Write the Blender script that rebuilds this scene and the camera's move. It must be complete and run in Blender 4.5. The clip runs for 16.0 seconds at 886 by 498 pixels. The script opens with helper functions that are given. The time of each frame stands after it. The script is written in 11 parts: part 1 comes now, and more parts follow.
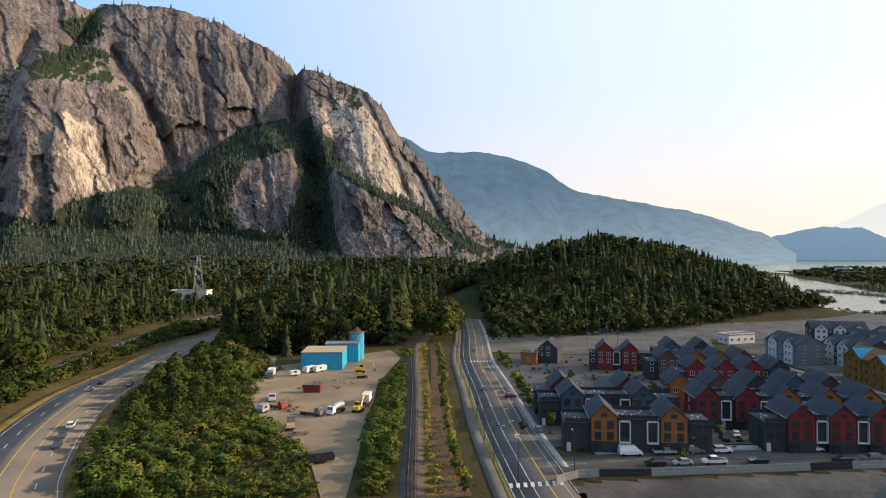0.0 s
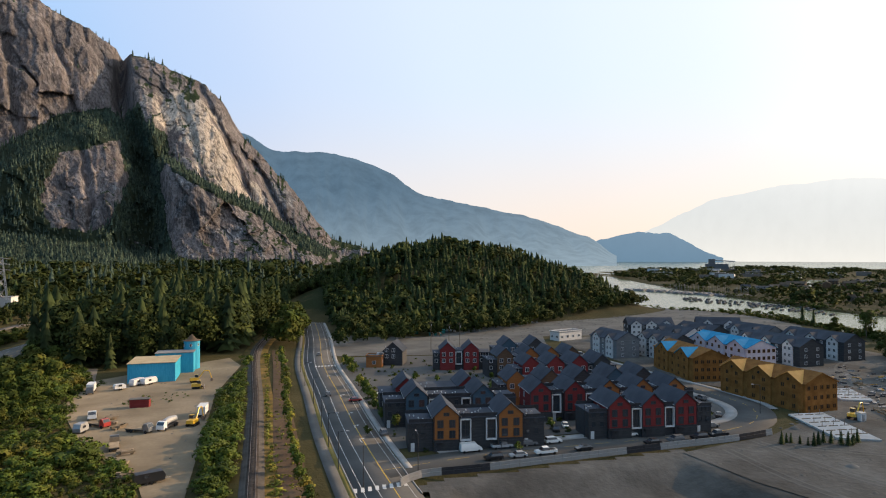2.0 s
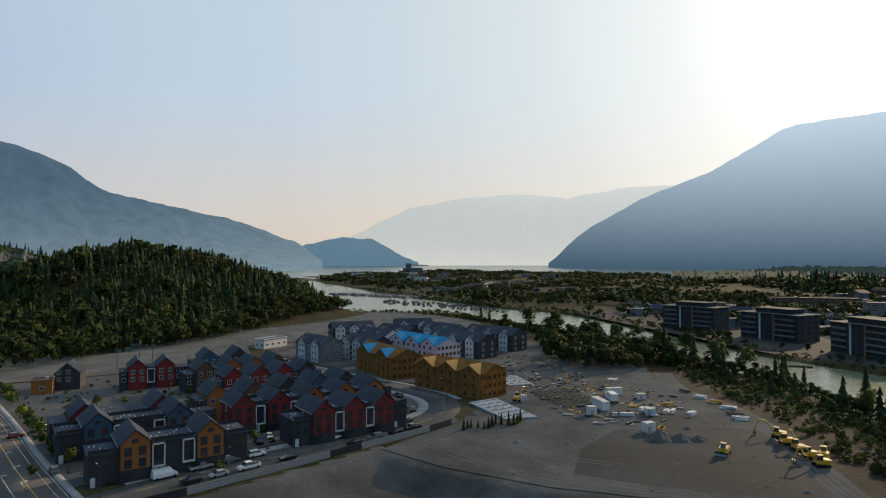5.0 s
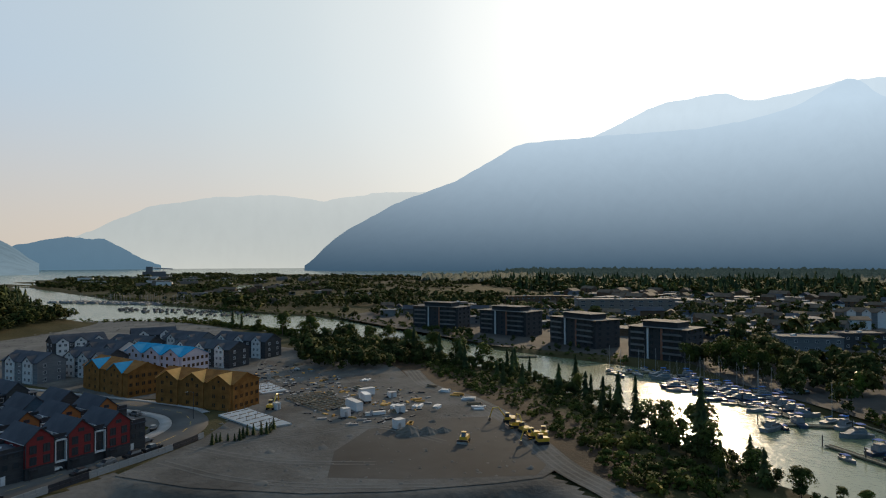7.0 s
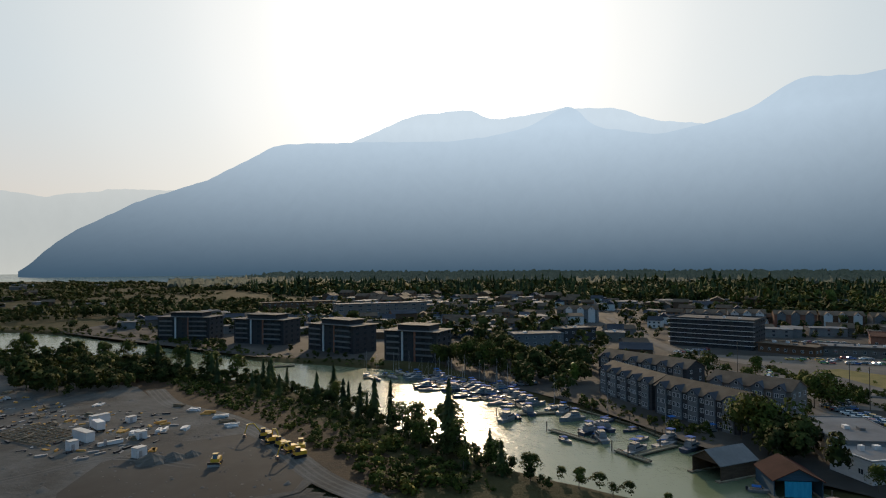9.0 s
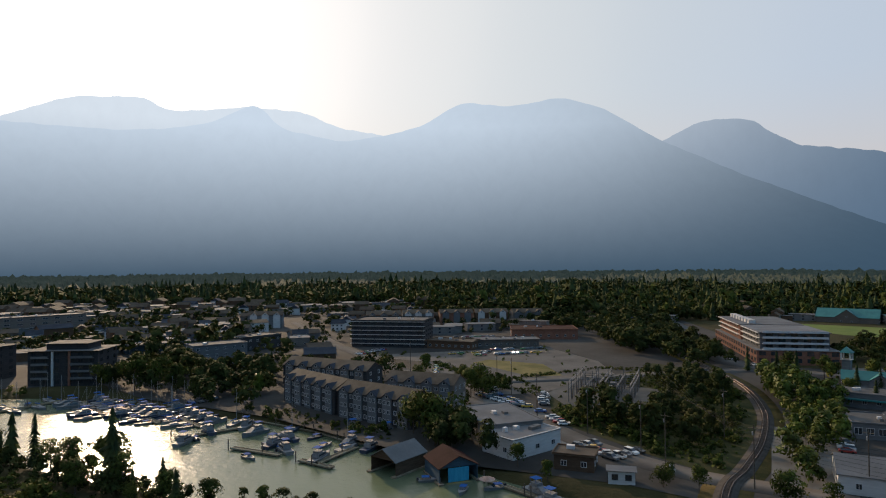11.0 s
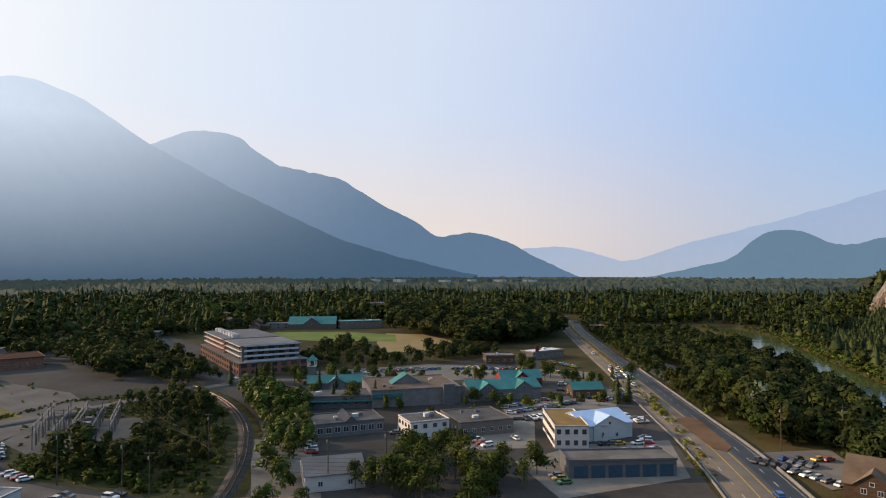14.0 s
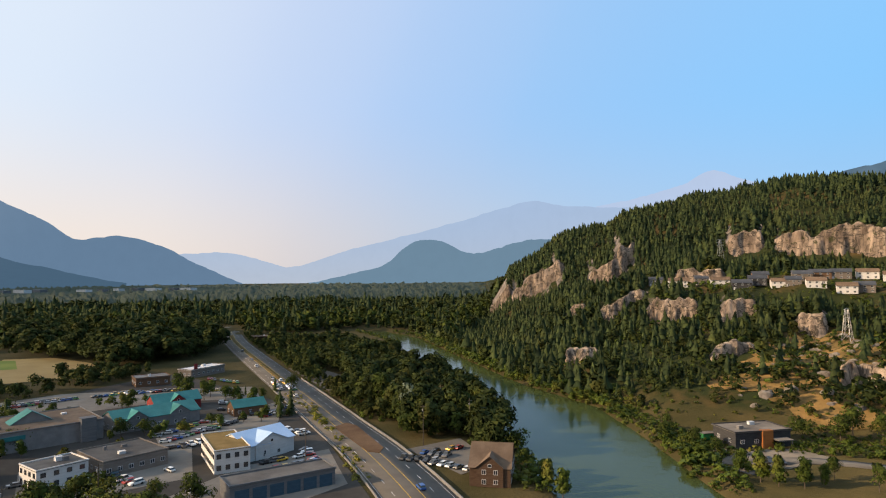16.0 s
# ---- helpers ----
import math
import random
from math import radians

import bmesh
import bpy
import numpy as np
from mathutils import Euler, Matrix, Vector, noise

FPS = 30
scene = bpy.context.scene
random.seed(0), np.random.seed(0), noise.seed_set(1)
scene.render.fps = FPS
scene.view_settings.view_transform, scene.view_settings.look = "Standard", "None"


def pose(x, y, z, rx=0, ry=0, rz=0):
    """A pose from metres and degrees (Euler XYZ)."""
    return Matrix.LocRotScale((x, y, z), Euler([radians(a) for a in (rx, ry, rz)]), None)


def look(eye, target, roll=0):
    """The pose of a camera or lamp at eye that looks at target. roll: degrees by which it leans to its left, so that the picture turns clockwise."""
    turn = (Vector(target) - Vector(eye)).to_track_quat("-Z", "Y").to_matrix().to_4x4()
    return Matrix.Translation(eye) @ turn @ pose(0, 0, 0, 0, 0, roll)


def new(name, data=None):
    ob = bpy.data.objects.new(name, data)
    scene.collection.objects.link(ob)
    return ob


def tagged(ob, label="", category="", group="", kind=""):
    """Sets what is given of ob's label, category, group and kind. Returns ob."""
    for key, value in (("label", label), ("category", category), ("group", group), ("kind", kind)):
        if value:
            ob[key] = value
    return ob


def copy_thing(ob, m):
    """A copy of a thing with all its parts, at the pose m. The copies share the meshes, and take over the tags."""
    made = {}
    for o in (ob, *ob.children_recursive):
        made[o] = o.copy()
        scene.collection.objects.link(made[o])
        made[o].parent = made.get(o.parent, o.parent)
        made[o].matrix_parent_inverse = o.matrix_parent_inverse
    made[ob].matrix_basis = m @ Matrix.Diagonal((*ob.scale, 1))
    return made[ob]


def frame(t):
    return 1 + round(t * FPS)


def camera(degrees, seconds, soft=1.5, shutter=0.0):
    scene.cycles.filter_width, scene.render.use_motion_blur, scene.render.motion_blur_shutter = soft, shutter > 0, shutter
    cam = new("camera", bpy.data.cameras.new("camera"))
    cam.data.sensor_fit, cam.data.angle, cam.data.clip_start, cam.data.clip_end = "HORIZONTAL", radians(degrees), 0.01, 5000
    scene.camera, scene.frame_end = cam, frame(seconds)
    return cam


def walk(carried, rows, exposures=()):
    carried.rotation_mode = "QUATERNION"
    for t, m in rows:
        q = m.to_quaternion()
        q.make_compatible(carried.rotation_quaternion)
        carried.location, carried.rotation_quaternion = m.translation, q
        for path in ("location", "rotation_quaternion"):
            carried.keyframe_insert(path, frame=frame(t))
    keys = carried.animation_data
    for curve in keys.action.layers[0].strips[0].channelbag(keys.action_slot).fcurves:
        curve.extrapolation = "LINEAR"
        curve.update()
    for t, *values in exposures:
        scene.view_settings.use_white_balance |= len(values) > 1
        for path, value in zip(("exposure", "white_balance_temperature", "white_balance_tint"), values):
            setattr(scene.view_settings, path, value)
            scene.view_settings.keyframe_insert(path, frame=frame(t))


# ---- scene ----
# ---------------------------------------------------------------- camera
# seconds, x, y, z, yaw, pitch, roll: the drone turns to the right and climbs
PATH = [
    (0, 0.00, 0.00, 50.00, 7.50, 0.37, 0.25),
    (0.5, 0.08, 0.05, 50.05, 5.18, 0.41, 0.24),
    (1, 0.17, 0.02, 50.19, 1.83, 0.44, 0.21),
    (1.5, 0.19, -0.08, 50.37, -2.22, 0.48, 0.21),
    (2, 0.16, -0.22, 50.57, -6.26, 0.50, 0.13),
    (2.5, 0.11, -0.34, 50.78, -10.29, 0.53, 0.08),
    (3, 0.06, -0.41, 50.97, -14.31, 0.55, -0.01),
    (3.5, 0.03, -0.48, 51.14, -18.36, 0.61, -0.06),
    (6, 0.20, -1.34, 52.00, -42.75, 0.94, 0.18),
    (6.5, 0.02, -1.58, 52.16, -48.30, 0.98, 0.13),
    (7, -0.23, -1.78, 52.32, -53.84, 1.02, 0.12),
    (7.5, -0.49, -1.88, 52.60, -59.40, 1.04, 0.12),
    (8, -0.68, -1.93, 53.10, -64.31, 1.07, 0.14),
    (8.5, -0.66, -2.04, 53.78, -69.45, 1.15, 0.23),
    (11, 0.67, -2.13, 56.98, -102.96, 1.23, 0.47),
    (11.5, 0.85, -1.89, 57.95, -110.30, 1.18, 0.33),
    (12, 0.96, -1.63, 58.94, -117.60, 1.21, 0.21),
    (12.5, 0.94, -1.34, 59.93, -124.93, 1.25, 0.18),
    (13, 0.83, -1.00, 61.01, -132.24, 1.40, 0.10),
    (13.5, 0.70, -0.70, 62.15, -139.57, 1.55, -0.01),
    (14, 0.55, -0.44, 63.33, -146.89, 1.71, -0.01),
    (14.5, 0.39, -0.16, 64.45, -154.23, 1.84, -0.00),
    (15, 0.19, 0.18, 65.51, -161.57, 1.95, 0.13),
    (15.5, 0.09, 0.56, 66.53, -168.92, 2.04, 0.20),
    (16, 0.05, 0.89, 67.53, -176.39, 2.14, 0.34),]
cam = camera(69.6, 16.0, soft=1.1)
walk(cam, [(t, pose(x, y, z, 90 + p, r, a)) for t, x, y, z, a, p, r in PATH],
     [(0.0, 0.92, 6800, 14), (1.5, 0.87, 6800, 14), (3.5, 0.52, 6650, 11), (6.0, 0.20, 6500, 8), (7.0, 0.17, 6450, 8), (8.5, 0.13, 6500, 9),
      (11.0, 0.20, 6750, 14), (12.5, 0.40, 6800, 17), (13.5, 0.55, 6800, 18), (14.5, 0.64, 6820, 16), (16.0, 0.72, 6920, 15)])

# ---------------------------------------------------------------- sky, sun
SUN_AZ, SUN_EL = 75.0, 20.0          # degrees, clockwise from +y
world = bpy.data.worlds.new("sky")
scene.world = world
world.use_nodes = True
wn, wl = world.node_tree.nodes, world.node_tree.links
sky = wn.new("ShaderNodeTexSky")
sky.sky_type = "NISHITA"
sky.sun_disc = False
sky.sun_elevation, sky.sun_rotation = radians(SUN_EL), radians(SUN_AZ)
sky.air_density, sky.dust_density, sky.ozone_density = 1.0, 2.0, 1.0
SUN_DIR = Vector((math.sin(radians(SUN_AZ)) * math.cos(radians(SUN_EL)),
                  math.cos(radians(SUN_AZ)) * math.cos(radians(SUN_EL)), math.sin(radians(SUN_EL))))
# wildfire smoke over the clear sky: white round the sun, pale blue away from it, cream along the horizon; by the angle from the sun
SMOKE_HIGH = [(0, (2.6, 2.5, 2.35)), (6, (1.5, 1.47, 1.42)), (12, (0.98, 0.985, 0.97)), (20, (0.765, 0.795, 0.80)), (30, (0.625, 0.68, 0.705)), (41, (0.525, 0.60, 0.655)), (54, (0.46, 0.55, 0.645)), (67, (0.42, 0.515, 0.625)),
              (79, (0.355, 0.455, 0.605)), (90, (0.275, 0.405, 0.60)), (102, (0.20, 0.375, 0.61)), (125, (0.14, 0.37, 0.645)), (165, (0.12, 0.33, 0.58))]
SMOKE_LOW = [(0, (2.0, 1.9, 1.75)), (8, (1.15, 1.1, 1.02)), (16, (0.86, 0.82, 0.75)), (28, (0.70, 0.645, 0.58)), (41, (0.64, 0.56, 0.485)), (55, (0.60, 0.52, 0.445)), (66, (0.565, 0.51, 0.455)),
             (77, (0.53, 0.495, 0.46)), (86, (0.45, 0.44, 0.445)), (95, (0.365, 0.40, 0.455)), (106, (0.305, 0.385, 0.485)), (125, (0.23, 0.37, 0.54)), (165, (0.17, 0.33, 0.53))]
way = wn.new("ShaderNodeTexCoord").outputs["Generated"]
aim = wn.new("ShaderNodeVectorMath")
aim.operation = "DOT_PRODUCT"
aim.inputs[1].default_value = SUN_DIR
wl.new(way, aim.inputs[0])
turn_ = wn.new("ShaderNodeMath")
turn_.operation, turn_.use_clamp = "ARCCOSINE", False
wl.new(aim.outputs["Value"], turn_.inputs[0])
share = wn.new("ShaderNodeMath")
share.operation = "DIVIDE"
share.inputs[1].default_value = math.pi
wl.new(turn_.outputs[0], share.inputs[0])


def smoke_ramp(stops):
    """Radiance by the angle from the sun, a fifth of its true value."""
    r = wn.new("ShaderNodeValToRGB")
    r.color_ramp.interpolation = "CARDINAL"
    while len(r.color_ramp.elements) < len(stops):
        r.color_ramp.elements.new(0.99)
    for e, (deg, col) in zip(r.color_ramp.elements, stops):
        e.position = deg / 180
        e.color = (col[0] / 5, col[1] / 5, col[2] / 5, 1)
    wl.new(share.outputs[0], r.inputs[0])
    return r.outputs[0]


rise_ = wn.new("ShaderNodeSeparateXYZ")
wl.new(way, rise_.inputs[0])
lift = wn.new("ShaderNodeMapRange")
lift.interpolation_type = "SMOOTHSTEP"
lift.inputs[1].default_value, lift.inputs[2].default_value = -0.02, 0.27
wl.new(rise_.outputs[2], lift.inputs[0])
smoke = wn.new("ShaderNodeMix")
smoke.data_type = "RGBA"
wl.new(lift.outputs[0], smoke.inputs[0])
wl.new(smoke_ramp(SMOKE_LOW), smoke.inputs[6])
wl.new(smoke_ramp(SMOKE_HIGH), smoke.inputs[7])
clear = wn.new("ShaderNodeMix")
clear.data_type, clear.blend_type = "RGBA", "MULTIPLY"
clear.inputs[0].default_value = 1.0
clear.inputs[7].default_value = (0.016, 0.016, 0.016, 1)
wl.new(sky.outputs[0], clear.inputs[6])
air = wn.new("ShaderNodeMix")
air.data_type = "RGBA"
air.inputs[0].default_value = 0.94
wl.new(clear.outputs[2], air.inputs[6])
wl.new(smoke.outputs[2], air.inputs[7])
wl.new(air.outputs[2], wn["Background"].inputs["Color"])
wn["Background"].inputs["Strength"].default_value = 5.0
sun = new("sun", bpy.data.lights.new("sun", "SUN"))
sun.data.energy, sun.data.angle, sun.data.color = 4.2, radians(0.6), (1.0, 0.75, 0.48)
sun.matrix_world = look(SUN_DIR * 900, (0, 0, 0))

# ---------------------------------------------------------------- materials
def ramp2(nt, fac, c1, c2, p1=0.35, p2=0.65):
    r = nt.nodes.new("ShaderNodeValToRGB")
    r.color_ramp.elements[0].color, r.color_ramp.elements[1].color = (*c1, 1), (*c2, 1)
    r.color_ramp.elements[0].position, r.color_ramp.elements[1].position = p1, p2
    nt.links.new(fac, r.inputs[0])
    return r.outputs[0]


def noise_tex(nt, vec, scale, detail=5.0, rough=0.6):
    n = nt.nodes.new("ShaderNodeTexNoise")
    n.inputs["Scale"].default_value, n.inputs["Detail"].default_value = scale, detail
    n.inputs["Roughness"].default_value = rough
    if vec is not None:
        nt.links.new(vec, n.inputs["Vector"])
    return n.outputs[0]


def mixc(nt, fac, a, b, mode="MIX"):
    m = nt.nodes.new("ShaderNodeMix")
    m.data_type, m.blend_type = "RGBA", mode
    for val, k in ((fac, 0), (a, 6), (b, 7)):
        if hasattr(val, "is_linked"):
            nt.links.new(val, m.inputs[k])
        elif k == 0:
            m.inputs[k].default_value = val
        else:
            m.inputs[k].default_value = (*val, 1)
    return m.outputs[2]


def math_node(nt, op, a, b=None):
    m = nt.nodes.new("ShaderNodeMath")
    m.operation = op
    for val, k in ((a, 0), (b, 1)):
        if val is None:
            continue
        if hasattr(val, "is_linked"):
            nt.links.new(val, m.inputs[k])
        else:
            m.inputs[k].default_value = val
    return m.outputs[0]


def blank(name):
    m = bpy.data.materials.new(name)
    m.use_nodes = True
    return m, m.node_tree, m.node_tree.nodes["Principled BSDF"]


def coords(nt, stretch=None, geo=False):
    if geo:
        out = nt.nodes.new("ShaderNodeNewGeometry").outputs["Position"]
    else:
        out = nt.nodes.new("ShaderNodeTexCoord").outputs["Object"]
    if stretch:
        mp = nt.nodes.new("ShaderNodeMapping")
        mp.inputs["Scale"].default_value = stretch
        nt.links.new(out, mp.inputs[0])
        out = mp.outputs[0]
    return out


def bump(nt, bsdf, height, strength, dist):
    b = nt.nodes.new("ShaderNodeBump")
    b.inputs["Strength"].default_value, b.inputs["Distance"].default_value = strength, dist
    nt.links.new(height, b.inputs["Height"])
    nt.links.new(b.outputs[0], bsdf.inputs["Normal"])


def surf(name, c1, c2, scale=0.5, fine=6.0, rough=0.8, relief=0.02, metal=0.0, stretch=None, rnd=0.0, geo=False, stain=0.35):
    """Two colours mixed at a coarse and a fine scale, with relief; rnd: tint that differs object by object."""
    m, nt, b = blank(name)
    v = coords(nt, stretch, geo)
    big, small = noise_tex(nt, v, scale, 4), noise_tex(nt, v, fine, 3)
    col = ramp2(nt, big, c1, c2)
    dark = tuple(c * (1 - stain) for c in c1)
    col = mixc(nt, math_node(nt, "MULTIPLY", small, 0.6), col, dark)
    if rnd:
        hs = nt.nodes.new("ShaderNodeHueSaturation")
        oi = nt.nodes.new("ShaderNodeObjectInfo")
        nt.links.new(math_node(nt, "MULTIPLY_ADD", oi.outputs["Random"], rnd), hs.inputs["Value"])
        hs.inputs["Value"].links[0].from_node.inputs[2].default_value = 1 - rnd / 2
        nt.links.new(col, hs.inputs["Color"])
        col = hs.outputs[0]
    nt.links.new(col, b.inputs["Base Color"])
    b.inputs["Roughness"].default_value, b.inputs["Metallic"].default_value = rough, metal
    if rough >= 0.8:
        b.inputs["Specular IOR Level"].default_value = 0.08
        b.inputs["Diffuse Roughness"].default_value = 1.0
    elif rough >= 0.5 and not metal:
        b.inputs["Specular IOR Level"].default_value = 0.2
    if relief:
        bump(nt, b, small, 0.6, relief)
    return m


def leaf_mat(name, c1, c2, dry, shade=0.55, big=0.06):
    """Foliage: tint per leaf clump and per tree, a little light through the leaves."""
    m, nt, b = blank(name)
    g = nt.nodes.new("ShaderNodeNewGeometry")
    col = ramp2(nt, g.outputs["Random Per Island"], c1, c2, 0.1, 0.9)
    far = noise_tex(nt, g.outputs["Position"], big, 3)
    col = mixc(nt, ramp2(nt, far, (0, 0, 0), (1, 1, 1), 0.55, 0.74), col, dry)
    tone = noise_tex(nt, g.outputs["Position"], 0.11, 2, 0.5)
    col = mixc(nt, 1.0, col, ramp2(nt, tone, (0.6, 0.62, 0.66), (1.5, 1.45, 1.3), 0.32, 0.68), "MULTIPLY")
    nt.links.new(col, b.inputs["Base Color"])
    b.inputs["Roughness"].default_value = shade
    b.inputs["Specular IOR Level"].default_value = 0.06
    tr = nt.nodes.new("ShaderNodeBsdfTranslucent")
    nt.links.new(mixc(nt, 0.4, col, (0.12, 0.15, 0.02)), tr.inputs[0])
    mx = nt.nodes.new("ShaderNodeMixShader")
    mx.inputs[0].default_value = 0.07
    nt.links.new(b.outputs[0], mx.inputs[1])
    nt.links.new(tr.outputs[0], mx.inputs[2])
    nt.links.new(mx.outputs[0], nt.nodes["Material Output"].inputs[0])
    return m


M = {}
M["fir"] = leaf_mat("fir_needles", (0.018, 0.029, 0.014), (0.040, 0.055, 0.021), (0.052, 0.061, 0.021), 0.85, 0.02)
M["leaf"] = leaf_mat("broad_leaves", (0.021, 0.034, 0.008), (0.050, 0.066, 0.014), (0.082, 0.074, 0.016), 0.85, 0.05)
M["shrub"] = leaf_mat("shrub_leaves", (0.033, 0.052, 0.009), (0.068, 0.092, 0.016), (0.12, 0.10, 0.022), 0.5, 0.05)
M["pale_leaf"] = leaf_mat("silver_leaves", (0.10, 0.13, 0.08), (0.18, 0.21, 0.14), (0.15, 0.18, 0.1), 0.5, 0.05)
M["yellow_leaf"] = leaf_mat("yellowing_leaves", (0.10, 0.12, 0.02), (0.20, 0.18, 0.03), (0.26, 0.17, 0.03), 0.5, 0.1)
M["mountain_fir"] = leaf_mat("mountain_fir_needles", (0.024, 0.040, 0.034), (0.054, 0.078, 0.060), (0.062, 0.080, 0.048), 0.85, 0.02)
M["bark"] = surf("bark", (0.10, 0.075, 0.055), (0.17, 0.14, 0.11), 2.0, 12.0, 0.9, 0.03)
M["asphalt"] = surf("asphalt", (0.10, 0.095, 0.088), (0.15, 0.143, 0.132), 0.08, 1.5, 0.85, 0.01)
M["asphalt_dark"] = surf("new_asphalt", (0.085, 0.081, 0.075), (0.125, 0.118, 0.108), 0.06, 2.0, 0.8, 0.01)
M["highway"] = surf("worn_highway_asphalt", (0.105, 0.096, 0.084), (0.16, 0.147, 0.128), 0.05, 0.7, 0.9, 0.01, stain=0.2)
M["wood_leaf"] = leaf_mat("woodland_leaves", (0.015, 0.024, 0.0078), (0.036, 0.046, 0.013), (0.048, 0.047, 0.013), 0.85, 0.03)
M["gravel"] = surf("gravel", (0.105, 0.096, 0.083), (0.19, 0.172, 0.148), 0.05, 1.2, 0.95, 0.05)
M["sand_lot"] = surf("dusty_lot", (0.135, 0.112, 0.092), (0.215, 0.182, 0.15), 0.06, 0.9, 0.95, 0.04)
M["pale_concrete"] = surf("fresh_pale_concrete", (0.38, 0.37, 0.35), (0.52, 0.51, 0.48), 0.08, 1.2, 0.9, 0.02)
M["yard_sand"] = surf("dusty_yard_sand", (0.165, 0.130, 0.088), (0.275, 0.220, 0.152), 0.06, 0.9, 0.95, 0.05)
M["fill"] = surf("grey_fill", (0.062, 0.057, 0.050), (0.165, 0.150, 0.130), 0.05, 0.55, 0.95, 0.45, geo=True)
M["bank_earth"] = surf("rust_bank_earth", (0.03, 0.022, 0.016), (0.105, 0.058, 0.03), 0.09, 0.9, 0.95, 0.4, geo=True)
M["town_floor"] = surf("patched_town_asphalt", (0.037, 0.0345, 0.031), (0.092, 0.084, 0.074), 0.02, 0.4, 0.9, 0.02, geo=True)
M["earth"] = surf("red_brown_earth", (0.085, 0.05, 0.03), (0.17, 0.11, 0.065), 0.05, 0.9, 0.95, 0.15)
M["dry_grass"] = surf("dry_grass", (0.16, 0.13, 0.035), (0.32, 0.22, 0.07), 0.08, 2.5, 0.9, 0.12)
M["verge_grass"] = surf("tawny_verge_grass", (0.07, 0.06, 0.018), (0.21, 0.13, 0.042), 0.12, 1.6, 0.95, 0.2)
M["grass"] = surf("mown_grass", (0.12, 0.17, 0.035), (0.20, 0.23, 0.055), 0.03, 2.0, 0.9, 0.05)
M["straw"] = surf("straw_field", (0.27, 0.19, 0.08), (0.34, 0.25, 0.11), 0.04, 2.0, 0.9, 0.05)
M["concrete"] = surf("concrete", (0.28, 0.265, 0.245), (0.38, 0.36, 0.335), 0.25, 3.0, 0.85, 0.01)
M["barrier_concrete"] = surf("weathered_barrier_concrete", (0.20, 0.19, 0.175), (0.29, 0.275, 0.255), 0.25, 3.0, 0.85, 0.01)
M["paint_white"] = surf("road_paint_white", (0.42, 0.415, 0.40), (0.56, 0.55, 0.53), 0.4, 4.0, 0.7, 0.0, stain=0.5)
M["paint_yellow"] = surf("road_paint_yellow", (0.46, 0.29, 0.035), (0.56, 0.37, 0.06), 0.4, 4.0, 0.7, 0.0, stain=0.4)

# ---------------------------------------------------------------- numeric helpers
def hash2(ix, iy, seed):
    h = (ix.astype(np.int64) * 374761393 + iy.astype(np.int64) * 668265263 + seed * 974634777) & 0xFFFFFFFF
    h = ((h ^ (h >> 13)) * 1274126177) & 0xFFFFFFFF
    return ((h ^ (h >> 16)) & 0xFFFF) / 65535.0


def vnoise(x, y, seed=0):
    ix, iy = np.floor(x), np.floor(y)
    fx, fy = x - ix, y - iy
    fx, fy = fx * fx * (3 - 2 * fx), fy * fy * (3 - 2 * fy)
    a, b = hash2(ix, iy, seed), hash2(ix + 1, iy, seed)
    c, d = hash2(ix, iy + 1, seed), hash2(ix + 1, iy + 1, seed)
    return (a + (b - a) * fx) * (1 - fy) + (c + (d - c) * fx) * fy


def fbm(x, y, octaves=5, seed=0, gain=0.5):
    total, amp, norm = 0.0, 1.0, 0.0
    for k in range(octaves):
        total = total + amp * (vnoise(x * 2 ** k, y * 2 ** k, seed + 17 * k) - 0.5)
        norm += amp
        amp *= gain
    return total / norm * 2


def smooth(a, b, x):
    t = np.clip((x - a) / (b - a), 0, 1)
    return t * t * (3 - 2 * t)


def inside(x, y, poly):
    x, y = np.asarray(x, float), np.asarray(y, float)
    hit = np.zeros(x.shape, bool)
    for (x1, y1), (x2, y2) in zip(poly, poly[1:] + poly[:1]):
        if y1 == y2:
            continue
        hit ^= ((y1 > y) != (y2 > y)) & (x < (x2 - x1) * (y - y1) / (y2 - y1) + x1)
    return hit


def edge_dist(x, y, line, closed=True):
    best = np.full(np.shape(x), 1e9)
    pairs = zip(line, line[1:] + line[:1]) if closed else zip(line, line[1:])
    for (x1, y1), (x2, y2) in pairs:
        dx, dy = x2 - x1, y2 - y1
        t = np.clip(((x - x1) * dx + (y - y1) * dy) / (dx * dx + dy * dy + 1e-9), 0, 1)
        best = np.minimum(best, np.hypot(x - x1 - t * dx, y - y1 - t * dy))
    return best


def signed(x, y, poly):
    """Distance to a polygon's edge, positive inside it."""
    d = edge_dist(x, y, poly)
    return np.where(inside(x, y, poly), d, -d)


